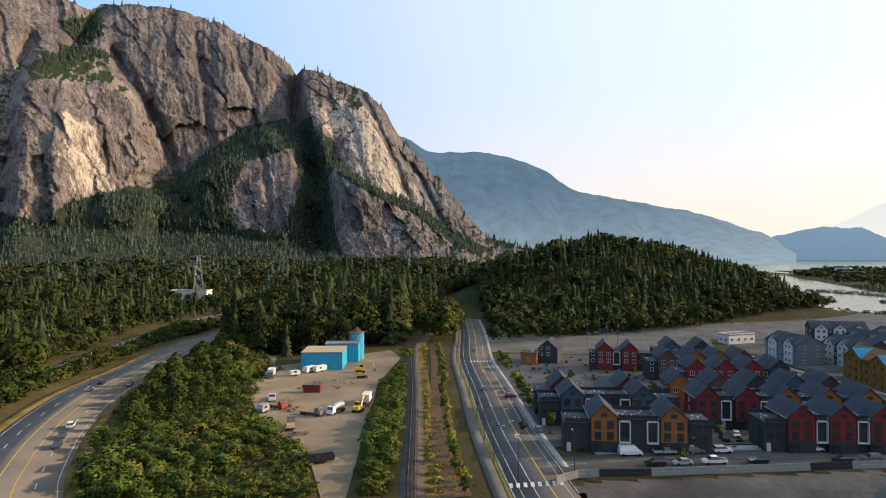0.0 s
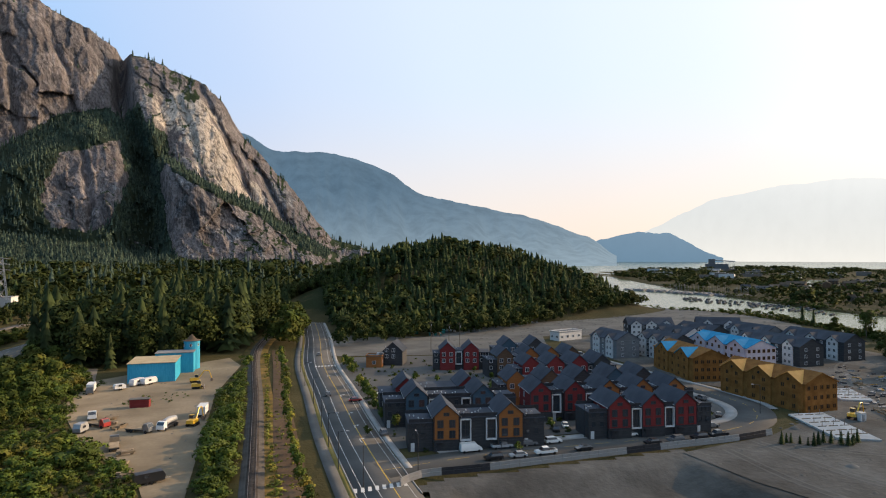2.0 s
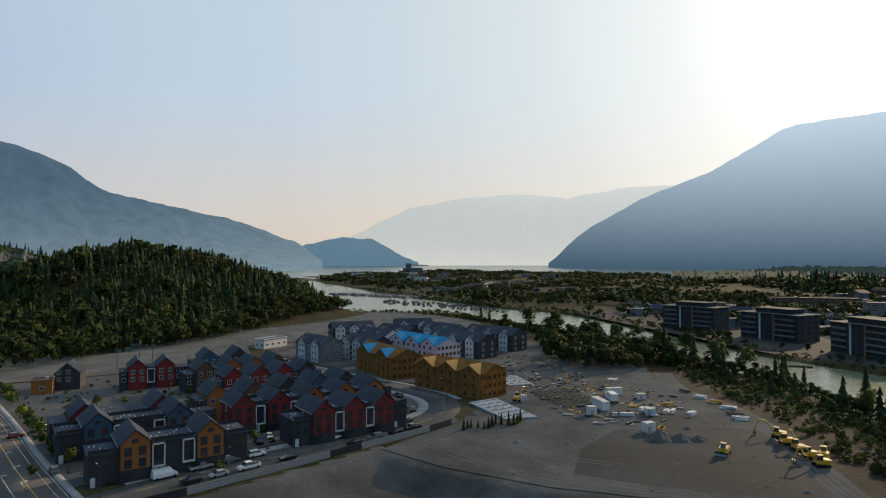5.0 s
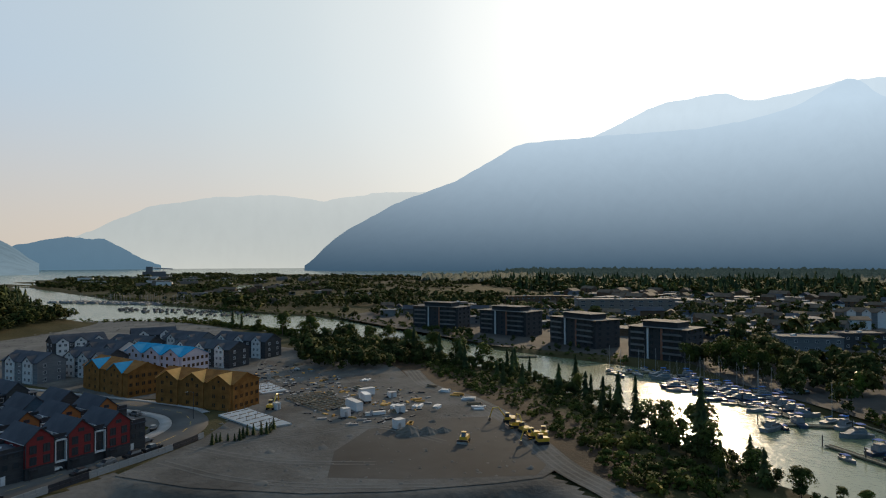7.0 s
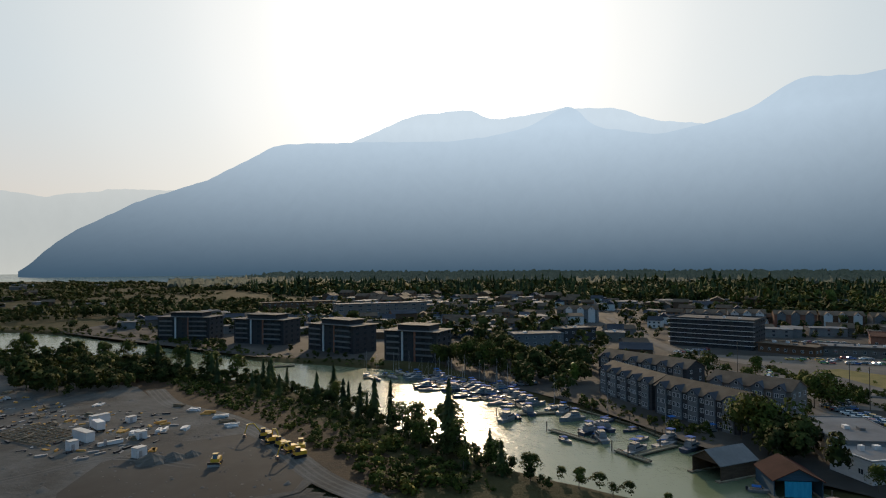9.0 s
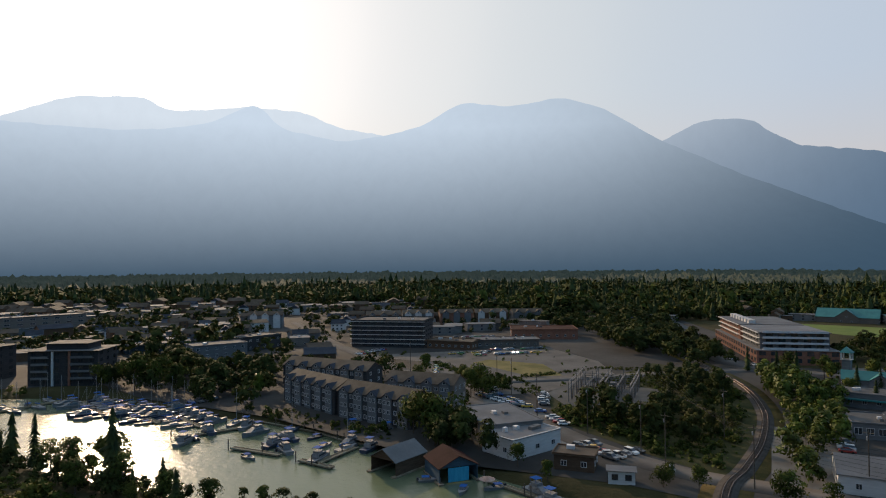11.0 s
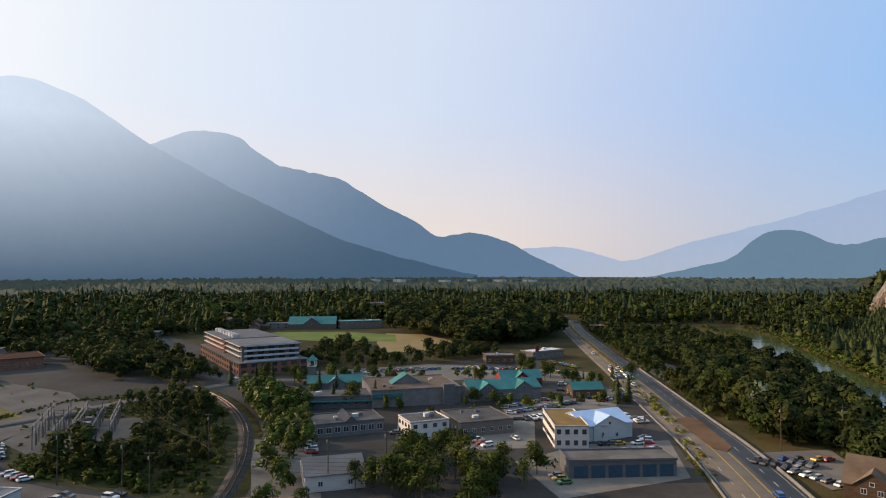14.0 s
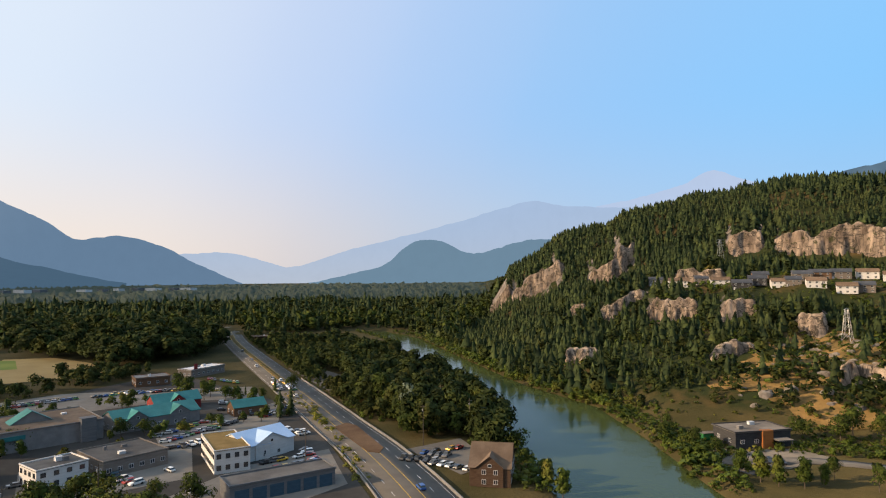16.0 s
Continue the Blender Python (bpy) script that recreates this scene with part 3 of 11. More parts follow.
def chief():
    nf, nc, nb = 26, 215, 14
    az = np.concatenate([np.linspace(-78, -46, 40)[:-1], np.linspace(-46, 3.5, 560)])[:, None]
    nu = len(az)
    rb = 1500 + 60 * np.sin(np.radians(az * 7)) + 130 * smooth(-12, 3, az)
    foot = np.interp(az, *CHIEF_FOOT)
    top = np.maximum(np.interp(az, *CHIEF_TOP) + 0.22 * fbm(az * 1.6, az * 0, 5, 21, 0.6), foot + 0.15)
    rt = 1980 - 160 * smooth(-16, 0, az)
    v = np.linspace(0, 1, nc)[None, :]
    el = foot + (top - foot) * v
    r = rb + (rt - rb) * (0.42 * v + 0.58 * v ** 2.4)
    wa, we = az + 0.7 * fbm(az * 0.7, el * 0.7, 4, 41), el + 0.7 * fbm(az * 0.7 + 9, el * 0.7, 4, 43)
    # the wooded diagonal ledge, with the lower face before it, and the ledge over the apron of the second dome
    on1, on2 = smooth(-39, -33, az) * smooth(-19.9, -20.8, az), smooth(-18.4, -17.2, az)
    l1, l2 = np.interp(wa, *LEDGE), np.interp(wa, *APRON)
    r = r + 150 * on1 * (smooth(l1 - 1.6, l1 + 0.9, we) - 0.8 * smooth(l1, 18.5, el))
    r = r + 95 * on2 * (smooth(l2 - 0.15, l2 + 0.45, we) - 0.85 * smooth(l2, top, el))
    # the rounded buttress, and the bulge of the second dome
    q = (np.abs(wa + 37.4) / 5.7) ** 2.6 + (np.maximum(we - 8.4, 0) / 6.8) ** 2.6
    r = r - 150 * smooth(1.2, 0.35, q)
    r = r - 80 * np.exp(-((az + 15.0) / 3.4) ** 2) * smooth(2, 7, el) * smooth(17, 12, el)
    # the gully between the domes
    mid = np.interp(el, [1, 4.4, 7.4, 10.8, 13.1, 15.7], [-19.0, -18.8, -18.9, -20.0, -20.45, -20.5])
    wide = np.interp(el, [0, 4, 7.4, 10, 13, 16], [1.7, 1.5, 1.15, 0.85, 0.6, 0.4])
    gul = np.exp(-(np.abs(az - mid) / wide) ** 3)
    r = r + 150 * gul
    # lesser clefts: azimuths at four elevations, width, depth
    for els, azs, w, d in (((4, 8, 11, 16), (-29.4, -30.6, -31.8, -35.0), 0.45, 60), ((15, 16.5, 18, 19.2), (-38.2, -37.2, -36.2, -35.4), 0.6, 60), ((2, 7, 12, 16), (-42.4, -41.9, -41.6, -40.4), 0.5, 50), ((4, 8, 11, 14), (-10.2, -11.7, -13.2, -14.6), 0.3, 34),
                           ((1, 3, 6, 8), (-6.6, -7.6, -9.0, -10.2), 0.28, 34), ((8, 10, 13, 18), (-27.0, -27.6, -27.9, -28.8), 0.28, 22), ((10, 12, 14, 17), (-23.4, -24.0, -24.4, -25.6), 0.25, 20), ((2, 4, 6, 9), (-22.9, -22.6, -22.9, -23.4), 0.25, 22), ((5, 8, 11, 13), (-13.9, -14.8, -15.4, -16.3), 0.25, 22)):
        line = np.interp(el, els, azs) + 0.25 * fbm(el * 0.8, az * 0 + azs[0], 3, 49)
        r = r + d * np.exp(-((az - line) / w) ** 2) * smooth(els[0] - 0.8, els[0] + 0.5, el) * smooth(els[-1] + 0.8, els[-1] - 0.5, el)
    # slabs, flakes and rough rock
    hard = smooth(0, 0.05, v)
    r = r + hard * (slabs(wa, we, 110, 51, 0.35, 5, 6) + slabs(wa, we, 900, 53, 0.2, 2.4, 5))
    r = r + hard * (12 * fbm(wa * 0.4, we * 0.4, 4, 57, 0.45) + 4 * fbm(az * 2.2 + 0.5 * el, el * 1.4, 4, 61, 0.6) + 3.2 * fbm(az * 7, el * 5, 3, 67, 0.6))
    z = 50 + r * np.tan(np.radians(el))
    # wooded foot slope and the top
    f = np.linspace(0, 1, nf)[None, :-1]
    r1, z1 = 1050 + (r[:, :1] - 1050) * f, 12 + (z[:, :1] - 12) * f ** 1.6
    z1 = z1 + 10 * fbm(az * 1.3, f * 5 + az * 0, 4, 31) * f * (1 - f) * 2
    t = np.linspace(0, 1, nb)[None, 1:]
    r3 = r[:, -1:] + 900 * t
    z3 = z[:, -1:] * (1 - 0.25 * t * t) - 10 * t + 12 * fbm(az * 1.6, t * 5 + az * 0, 4, 77) * t
    R = np.concatenate([r1, r, r3], 1)
    Z = np.concatenate([z1, z, z3], 1)
    A = np.radians(np.broadcast_to(az, R.shape))
    P = np.stack([R * np.sin(A), R * np.cos(A), Z], -1)
    fa, fe = az + 0.35 * fbm(az * 1.6, el * 1.6, 4, 81), el + 0.22 * fbm(az * 1.6 + 5, el * 1.6, 4, 83)
    woods = np.zeros(r.shape)
    for poly in CHIEF_FOREST:
        woods = np.maximum(woods, inside(fa, fe, poly))
    W = np.concatenate([np.ones((nu, nf - 1)), woods, np.full((nu, nb - 1), 0.5)], 1)
    return P, W


CHIEF, CHIEF_WOODS = chief()
WOODED = (CHIEF_WOODS[:-1, :-1] > 0.5).astype(np.int32).ravel()
M["forest_floor"] = surf("mossy_forest_floor", (0.022, 0.032, 0.020), (0.045, 0.058, 0.032), 0.02, 0.2, 0.95, 0.5, geo=True)
setting("mountain", mesh_from("mountain", CHIEF.reshape(-1, 3), grid_faces(CHIEF.shape[0], CHIEF.shape[1])[:, ::-1], [M["rock"], M["forest_floor"]], False, WOODED),
        "huge grey granite mountain with sheer cliffs and wooded ledges", "mountain")


def bluff_rock():
    """Weathered tan-grey granite with dark water streaks and seams."""
    m, nt, b = blank("streaked_bluff_granite")
    streak = noise_tex(nt, coords(nt, (1, 1, 0.14), True), 0.20, 6, 0.68)
    blotch = noise_tex(nt, coords(nt, None, True), 0.05, 5, 0.6)
    col = ramp2(nt, streak, (0.092, 0.071, 0.056), (0.40, 0.315, 0.24), 0.38, 0.60)
    col = mixc(nt, ramp2(nt, blotch, (0.75, 0.75, 0.75), (0, 0, 0), 0.36, 0.54), col, (0.155, 0.115, 0.088))
    for sc, st_, wd in ((0.06, (1, 1, 0.25), 0.02), (0.09, (0.5, 0.5, 1.3), 0.02)):
        seam = math_node(nt, "ABSOLUTE", math_node(nt, "SUBTRACT", noise_tex(nt, coords(nt, st_, True), sc, 4, 0.6), 0.5))
        col = mixc(nt, ramp2(nt, seam, (0.8, 0.8, 0.8), (0, 0, 0), wd * 0.3, wd), col, (0.04, 0.036, 0.03))
    moss = noise_tex(nt, coords(nt, None, True), 0.13, 5, 0.7)
    col = mixc(nt, ramp2(nt, moss, (0, 0, 0), (0.85, 0.85, 0.85), 0.58, 0.66), col, (0.035, 0.042, 0.015))
    nt.links.new(col, b.inputs["Base Color"])
    b.inputs["Roughness"].default_value = 0.9
    b.inputs["Diffuse Roughness"].default_value = 1.0
    b.inputs["Specular IOR Level"].default_value = 0.08
    bump(nt, b, streak, 0.8, 1.2)
    return m


M["bluff_rock"] = bluff_rock()


def rock_face(c, half, rc, h, drop, seed):
    """A cleft granite face before one step of the bluff: slabs, gullies, a broken rim and a sloping foot."""
    n = max(12, int(2 * half * math.radians(1) * rc / 1.3))
    nv = max(8, int(h / 1.2))
    az = np.linspace(c - half * 0.98, c + half * 0.98, n)[:, None]
    rj = rc + 16 * fbm(az * 0.45, az * 0, 4, 61, 0.6) + drop * (az - c)
    sa, ca = np.sin(np.radians(az)), np.cos(np.radians(az))
    zb = land((rj - 9) * sa, (rj - 9) * ca) - 2.5
    zt = land((rj + 10) * sa, (rj + 10) * ca) + 0.8 + 2.0 * fbm(az * 2.3, az * 0, 4, seed, 0.6)
    v = np.linspace(0, 1, nv)[None, :]
    m = az * math.radians(1) * rc
    z = zb + np.maximum(zt - zb, 0.4) * v
    wob = m + 1.6 * fbm(m / 14, z / 14, 3, seed + 1)
    # stepped slabs standing forward and back, upright clefts, ledges
    slab = np.round(3.2 * fbm(wob / 11, z / 45, 3, seed + 2)) * 1.3
    cleft = 2.4 * np.clip(0.16 - np.abs(fbm(wob / 9, z / 60, 3, seed + 3)), 0, 1) / 0.16
    ledge = 1.3 * np.round(2 * fbm(m / 40 + 5, z / 7, 3, seed + 4)) / 2
    rough = 0.9 * fbm(m / 3.2, z / 3.2, 3, seed + 5)
    r = rj - 6.5 + 7.5 * v ** 1.5 + slab + cleft + ledge + rough
    end = smooth(1.0, 0.86, np.abs(az - c) / half)
    r = r + 7 * (1 - end)
    r = np.concatenate([r, r[:, -1:] + 4, r[:, -1:] + 16], 1)
    z = np.concatenate([z, z[:, -1:] + 0.4, z[:, -1:] - 3.5], 1)
    P = np.stack([r * sa, r * ca, z], -1)
    return setting("cliff", mesh_from("cliff", P.reshape(-1, 3), grid_faces(n, nv + 2)[:, ::-1], [M["bluff_rock"]], False), "streaked tan-grey granite cliff on the wooded bluff", "cliff")


for k, row_ in enumerate(CLIFFS):
    rock_face(*row_, 401 + 7 * k)

# ---------------------------------------------------------------- far ranges: plain backdrop, its smoke haze painted as emission
def painted_haze_material(name, away, near, air, pool=None, tex=0.03):
    """Distant forested slope with lit smoke haze painted in as emission, stronger towards the sun and the crest."""
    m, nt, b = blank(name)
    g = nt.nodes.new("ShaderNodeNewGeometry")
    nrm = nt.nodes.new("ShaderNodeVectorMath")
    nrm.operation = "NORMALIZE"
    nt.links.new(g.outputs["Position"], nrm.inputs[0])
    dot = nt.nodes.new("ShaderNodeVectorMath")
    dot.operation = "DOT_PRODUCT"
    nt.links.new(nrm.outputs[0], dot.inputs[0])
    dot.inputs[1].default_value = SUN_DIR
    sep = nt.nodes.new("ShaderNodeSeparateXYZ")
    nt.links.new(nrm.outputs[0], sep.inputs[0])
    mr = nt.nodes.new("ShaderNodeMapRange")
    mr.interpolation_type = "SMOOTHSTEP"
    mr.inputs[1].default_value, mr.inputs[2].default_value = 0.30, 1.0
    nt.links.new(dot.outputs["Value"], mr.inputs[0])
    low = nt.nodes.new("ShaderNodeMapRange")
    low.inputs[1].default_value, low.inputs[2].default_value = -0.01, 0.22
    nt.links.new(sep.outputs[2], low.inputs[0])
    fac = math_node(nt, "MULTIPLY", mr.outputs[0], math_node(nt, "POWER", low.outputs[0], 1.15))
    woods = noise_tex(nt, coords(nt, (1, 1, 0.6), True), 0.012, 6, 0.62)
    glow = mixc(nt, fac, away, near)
    # paler haze at the foot, painted into the same emission
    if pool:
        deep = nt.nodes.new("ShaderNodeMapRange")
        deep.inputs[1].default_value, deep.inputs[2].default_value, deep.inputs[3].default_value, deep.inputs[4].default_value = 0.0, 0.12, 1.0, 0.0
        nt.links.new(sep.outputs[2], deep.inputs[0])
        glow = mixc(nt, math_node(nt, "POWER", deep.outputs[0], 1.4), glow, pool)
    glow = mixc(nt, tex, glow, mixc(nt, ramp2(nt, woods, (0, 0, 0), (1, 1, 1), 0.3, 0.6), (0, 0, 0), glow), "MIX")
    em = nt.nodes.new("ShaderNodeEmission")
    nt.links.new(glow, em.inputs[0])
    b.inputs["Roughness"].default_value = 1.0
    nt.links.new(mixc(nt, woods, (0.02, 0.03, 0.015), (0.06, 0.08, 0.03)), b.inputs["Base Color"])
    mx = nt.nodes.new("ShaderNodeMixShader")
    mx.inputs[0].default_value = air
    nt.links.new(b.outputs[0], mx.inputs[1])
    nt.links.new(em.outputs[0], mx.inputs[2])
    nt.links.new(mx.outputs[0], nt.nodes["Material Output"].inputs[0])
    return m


def far_range(azs, els, r_foot, r_crest, mat, seed, label, rough=1.0, foot_z=-8.0, cam_z=55.0, n=260):
    az = np.linspace(azs[0], azs[-1], n)[:, None]
    el = sum(np.interp(az + d_, azs, els) for d_ in (-0.7, -0.35, 0, 0.35, 0.7)) / 5
    zc = cam_z + r_crest * np.tan(np.radians(el)) + rough * r_crest * 0.0022 * fbm(az * 1.2, az * 0, 5, seed, 0.55)
    v = np.linspace(0, 1, 13)[None, :]
    fold = fbm(az * 0.55 + 0.4 * v, v * 1.5, 5, seed + 5)
    r = r_foot + (r_crest - r_foot) * v + (r_crest - r_foot) * 0.2 * fold * np.sin(np.pi * v)
    z = foot_z + (zc - foot_z) * (0.75 * v + 0.25 * v * v)
    r = np.concatenate([r, r[:, -1:] + 90], 1)
    z = np.concatenate([z, z[:, -1:] - 60], 1)
    a = np.radians(np.broadcast_to(az, r.shape))
    P = np.stack([r * np.sin(a), r * np.cos(a), z], -1)
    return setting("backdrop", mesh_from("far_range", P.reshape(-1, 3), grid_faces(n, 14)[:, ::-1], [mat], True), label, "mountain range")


H_MID = painted_haze_material("smoky_slope", (0.074, 0.134, 0.212), (0.56, 0.66, 0.76), 0.96)
H_SOUTH = painted_haze_material("smoky_south_slope", (0.066, 0.118, 0.172), (0.40, 0.50, 0.58), 0.94, (0.175, 0.245, 0.295), 0.22)
H_FAR = painted_haze_material("pale_smoky_slope", (0.34, 0.39, 0.415), (0.78, 0.78, 0.74), 0.995, (0.52, 0.53, 0.50))
H_KNOB = painted_haze_material("smoky_knob", (0.088, 0.158, 0.225), (0.38, 0.45, 0.53), 0.97)
H_SNOW = painted_haze_material("faint_snow_peak", (0.275, 0.365, 0.51), (0.72, 0.72, 0.72), 0.995, (0.29, 0.37, 0.51))
H_PALE = painted_haze_material("palest_smoky_slope", (0.225, 0.32, 0.46), (0.70, 0.70, 0.70), 0.99, (0.27, 0.33, 0.41))
H_WEST = painted_haze_material("west_slope", (0.037, 0.077, 0.124), (0.52, 0.64, 0.76), 0.96)
H_WESTFAR = painted_haze_material("west_far_slope", (0.115, 0.18, 0.26), (0.58, 0.68, 0.77), 0.98)
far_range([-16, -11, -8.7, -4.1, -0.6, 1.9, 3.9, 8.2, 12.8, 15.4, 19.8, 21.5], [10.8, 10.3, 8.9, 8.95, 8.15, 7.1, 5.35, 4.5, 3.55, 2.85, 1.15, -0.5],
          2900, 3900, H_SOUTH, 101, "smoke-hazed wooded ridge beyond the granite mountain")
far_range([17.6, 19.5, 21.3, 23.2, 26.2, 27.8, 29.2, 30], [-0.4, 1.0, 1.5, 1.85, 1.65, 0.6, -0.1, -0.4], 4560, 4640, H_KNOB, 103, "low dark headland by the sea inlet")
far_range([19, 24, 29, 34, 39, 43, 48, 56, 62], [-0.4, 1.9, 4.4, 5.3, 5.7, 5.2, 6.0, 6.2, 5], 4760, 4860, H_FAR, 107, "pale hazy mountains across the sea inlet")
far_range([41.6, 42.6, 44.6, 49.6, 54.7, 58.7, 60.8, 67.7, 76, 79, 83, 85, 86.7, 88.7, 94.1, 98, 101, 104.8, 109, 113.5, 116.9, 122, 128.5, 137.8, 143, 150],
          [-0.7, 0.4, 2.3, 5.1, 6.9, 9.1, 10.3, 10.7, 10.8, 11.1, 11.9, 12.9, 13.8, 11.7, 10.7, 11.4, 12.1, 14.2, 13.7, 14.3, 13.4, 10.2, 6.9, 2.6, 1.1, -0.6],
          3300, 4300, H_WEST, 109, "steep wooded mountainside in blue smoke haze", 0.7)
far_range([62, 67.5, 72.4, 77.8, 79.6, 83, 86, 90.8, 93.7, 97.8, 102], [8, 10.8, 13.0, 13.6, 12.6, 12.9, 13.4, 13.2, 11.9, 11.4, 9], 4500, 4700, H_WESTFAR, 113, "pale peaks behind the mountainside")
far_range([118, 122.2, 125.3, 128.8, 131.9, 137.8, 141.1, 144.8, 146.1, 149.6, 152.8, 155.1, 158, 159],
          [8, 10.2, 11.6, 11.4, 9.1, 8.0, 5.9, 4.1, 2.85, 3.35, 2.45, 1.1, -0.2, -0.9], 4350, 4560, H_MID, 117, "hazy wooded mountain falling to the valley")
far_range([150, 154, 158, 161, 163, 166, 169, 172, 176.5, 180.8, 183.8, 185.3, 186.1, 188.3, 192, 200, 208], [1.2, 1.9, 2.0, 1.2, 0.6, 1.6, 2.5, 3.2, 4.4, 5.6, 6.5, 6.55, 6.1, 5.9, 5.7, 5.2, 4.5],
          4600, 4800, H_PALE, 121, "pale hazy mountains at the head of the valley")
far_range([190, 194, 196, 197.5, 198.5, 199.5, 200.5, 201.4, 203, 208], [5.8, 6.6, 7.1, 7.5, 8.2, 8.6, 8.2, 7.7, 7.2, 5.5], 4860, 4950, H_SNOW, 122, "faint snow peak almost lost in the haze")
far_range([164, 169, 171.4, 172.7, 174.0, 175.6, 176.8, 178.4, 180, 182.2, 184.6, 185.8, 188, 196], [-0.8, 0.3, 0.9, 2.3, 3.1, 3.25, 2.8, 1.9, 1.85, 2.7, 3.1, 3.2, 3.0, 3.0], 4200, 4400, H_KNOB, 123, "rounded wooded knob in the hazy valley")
# added out of view, to close the horizon for reflections
far_range([200, 215, 235, 255, 275, 290], [6, 9, 11, 12, 13, 11], 2300, 2900, H_SOUTH, 127, "added wooded mountainside closing the unseen side behind the town")

# ---------------------------------------------------------------- woods
def quads(centers, normals, sizes, rng):
    """Small leaf-clump cards round the centres, turned by their normals."""
    n = len(centers)
    up = rng.normal(size=(n, 3))
    t = np.cross(normals, up)
    t /= np.linalg.norm(t, axis=1, keepdims=True) + 1e-9
    b2 = np.cross(normals, t)
    s = sizes[:, None] * 1.15
    w = rng.uniform(0.55, 1.0, (n, 1))
    P = np.stack([centers - t * s * w - b2 * s * 0.55, centers + t * s * w * 0.75 - b2 * s * 0.7, centers + t * s * 0.15 + b2 * s], 1)
    F = np.arange(n * 3).reshape(n, 3)
    return P.reshape(-1, 3), F


def broadleaf(rng, n, lobes, size, slim=1.0, low=0.16):
    """Unit-high crown: leaf clumps on several lobes, and its trunk as a slender prism."""
    c = np.stack([rng.normal(0, 0.15 * slim, lobes), rng.normal(0, 0.15 * slim, lobes), rng.uniform(low + 0.16, 0.84, lobes)], 1)
    rad = rng.uniform(0.13, 0.22, lobes) * (1.1 - 0.55 * np.abs(c[:, 2] - 0.5)) * slim ** 0.5
    c[:, :2] *= (1.25 - c[:, 2:3])
    k = rng.integers(0, lobes, n)
    d = rng.normal(size=(n, 3))
    d /= np.linalg.norm(d, axis=1, keepdims=True)
    d[:, 2] = np.where(d[:, 2] < -0.4, -d[:, 2], d[:, 2])
    p = c[k] + d * rad[k][:, None] * rng.uniform(0.75, 1.12, (n, 1))
    p[:, 2] = np.clip(p[:, 2], low * 0.6, 1.0)
    V, F = quads(p, d + rng.normal(0, 0.35, (n, 3)), rng.uniform(0.6, 1.25, n) * size, rng)
    # the clump's light follows the lobe and the whole crown, not each leaf
    N = d * 0.75 + (p - [0, 0, 0.45]) * 1.2 + rng.normal(0, 0.22, (n, 3)) + [0, 0, 0.12]
    N /= np.linalg.norm(N, axis=1, keepdims=True)
    return V, F, np.repeat(N, 3, 0)


def conifer(rng, tiers, points, width=0.17, low=0.06):
    """Unit-high fir: drooping jagged skirts of boughs round a leader."""
    V, F = [], []
    for k in range(tiers):
        f = k / tiers
        z1 = low + (1 - low) * f
        rad = width * (1 - f) ** 0.85 * rng.uniform(0.8, 1.15) + 0.012
        h = (1 - low) / tiers * rng.uniform(1.5, 2.1)
        a0 = rng.uniform(0, 6.3)
        base = len(V)
        ox, oy = rng.normal(0, 0.008, 2)
        V.append((ox, oy, min(1.0, z1 + h)))
        for j in range(points * 2):
            a = a0 + np.pi * j / points + rng.normal(0, 0.10)
            q = rad * (rng.uniform(0.8, 1.25) if j % 2 == 0 else rng.uniform(0.38, 0.6))
            V.append((q * np.cos(a), q * np.sin(a), z1 - (0.02 if j % 2 == 0 else -0.025) + rng.normal(0, 0.008)))
        for j in range(points * 2):
            F.append((base, base + 1 + j, base + 1 + (j + 1) % (points * 2)))
    V = np.array(V)
    N = V * [1, 1, 0] / (np.linalg.norm(V[:, :2], axis=1, keepdims=True) + 0.02) + rng.normal(0, 0.2, V.shape) + [0, 0, 0.4]
    return V, np.array(F), N / np.linalg.norm(N, axis=1, keepdims=True)


def plant(templates, pts, heights, rng, spread=(0.85, 1.2)):
    """One joined mesh of many plants: arrays of verts and faces."""
    VV, FF, NN, off = [], [], [], 0
    pick = rng.integers(0, len(templates), len(pts))
    for (x, y, z), h, k in zip(pts, heights, pick):
        V, F, N = templates[k]
        a = rng.uniform(0, 6.283)
        T = N.copy()
        T[:, 0] = N[:, 0] * np.cos(a) - N[:, 1] * np.sin(a)
        T[:, 1] = N[:, 0] * np.sin(a) + N[:, 1] * np.cos(a)
        NN.append(T)
        w = h * rng.uniform(*spread)
        ca, sa = np.cos(a) * w, np.sin(a) * w
        Q = np.empty_like(V)
        Q[:, 0] = V[:, 0] * ca - V[:, 1] * sa + x
        Q[:, 1] = V[:, 0] * sa + V[:, 1] * ca + y
        Q[:, 2] = V[:, 2] * h + z
        VV.append(Q)
        FF.append(F + off)
        off += len(V)
    return np.concatenate(VV), np.concatenate(FF), np.concatenate(NN)


rng = np.random.default_rng(7)
FIR_MID = [conifer(rng, 8, 6, 0.20) for _ in range(6)]
FIR_FINE = [conifer(rng, 6, 4, 0.19) for _ in range(6)]
FIR_FAR = [conifer(rng, 4, 3, 0.20) for _ in range(5)]
LEAF_TALL = [broadleaf(rng, 640, 15, 0.036) for _ in range(6)]
LEAF_MID = [broadleaf(rng, 330, 11, 0.056) for _ in range(6)]
LEAF_LOW = [broadleaf(rng, 190, 9, 0.072) for _ in range(6)]
LEAF_FAR = [broadleaf(rng, 64, 7, 0.11, low=0.05) for _ in range(6)]
LEAF_DOT = [broadleaf(rng, 30, 5, 0.165, low=0.0) for _ in range(6)]
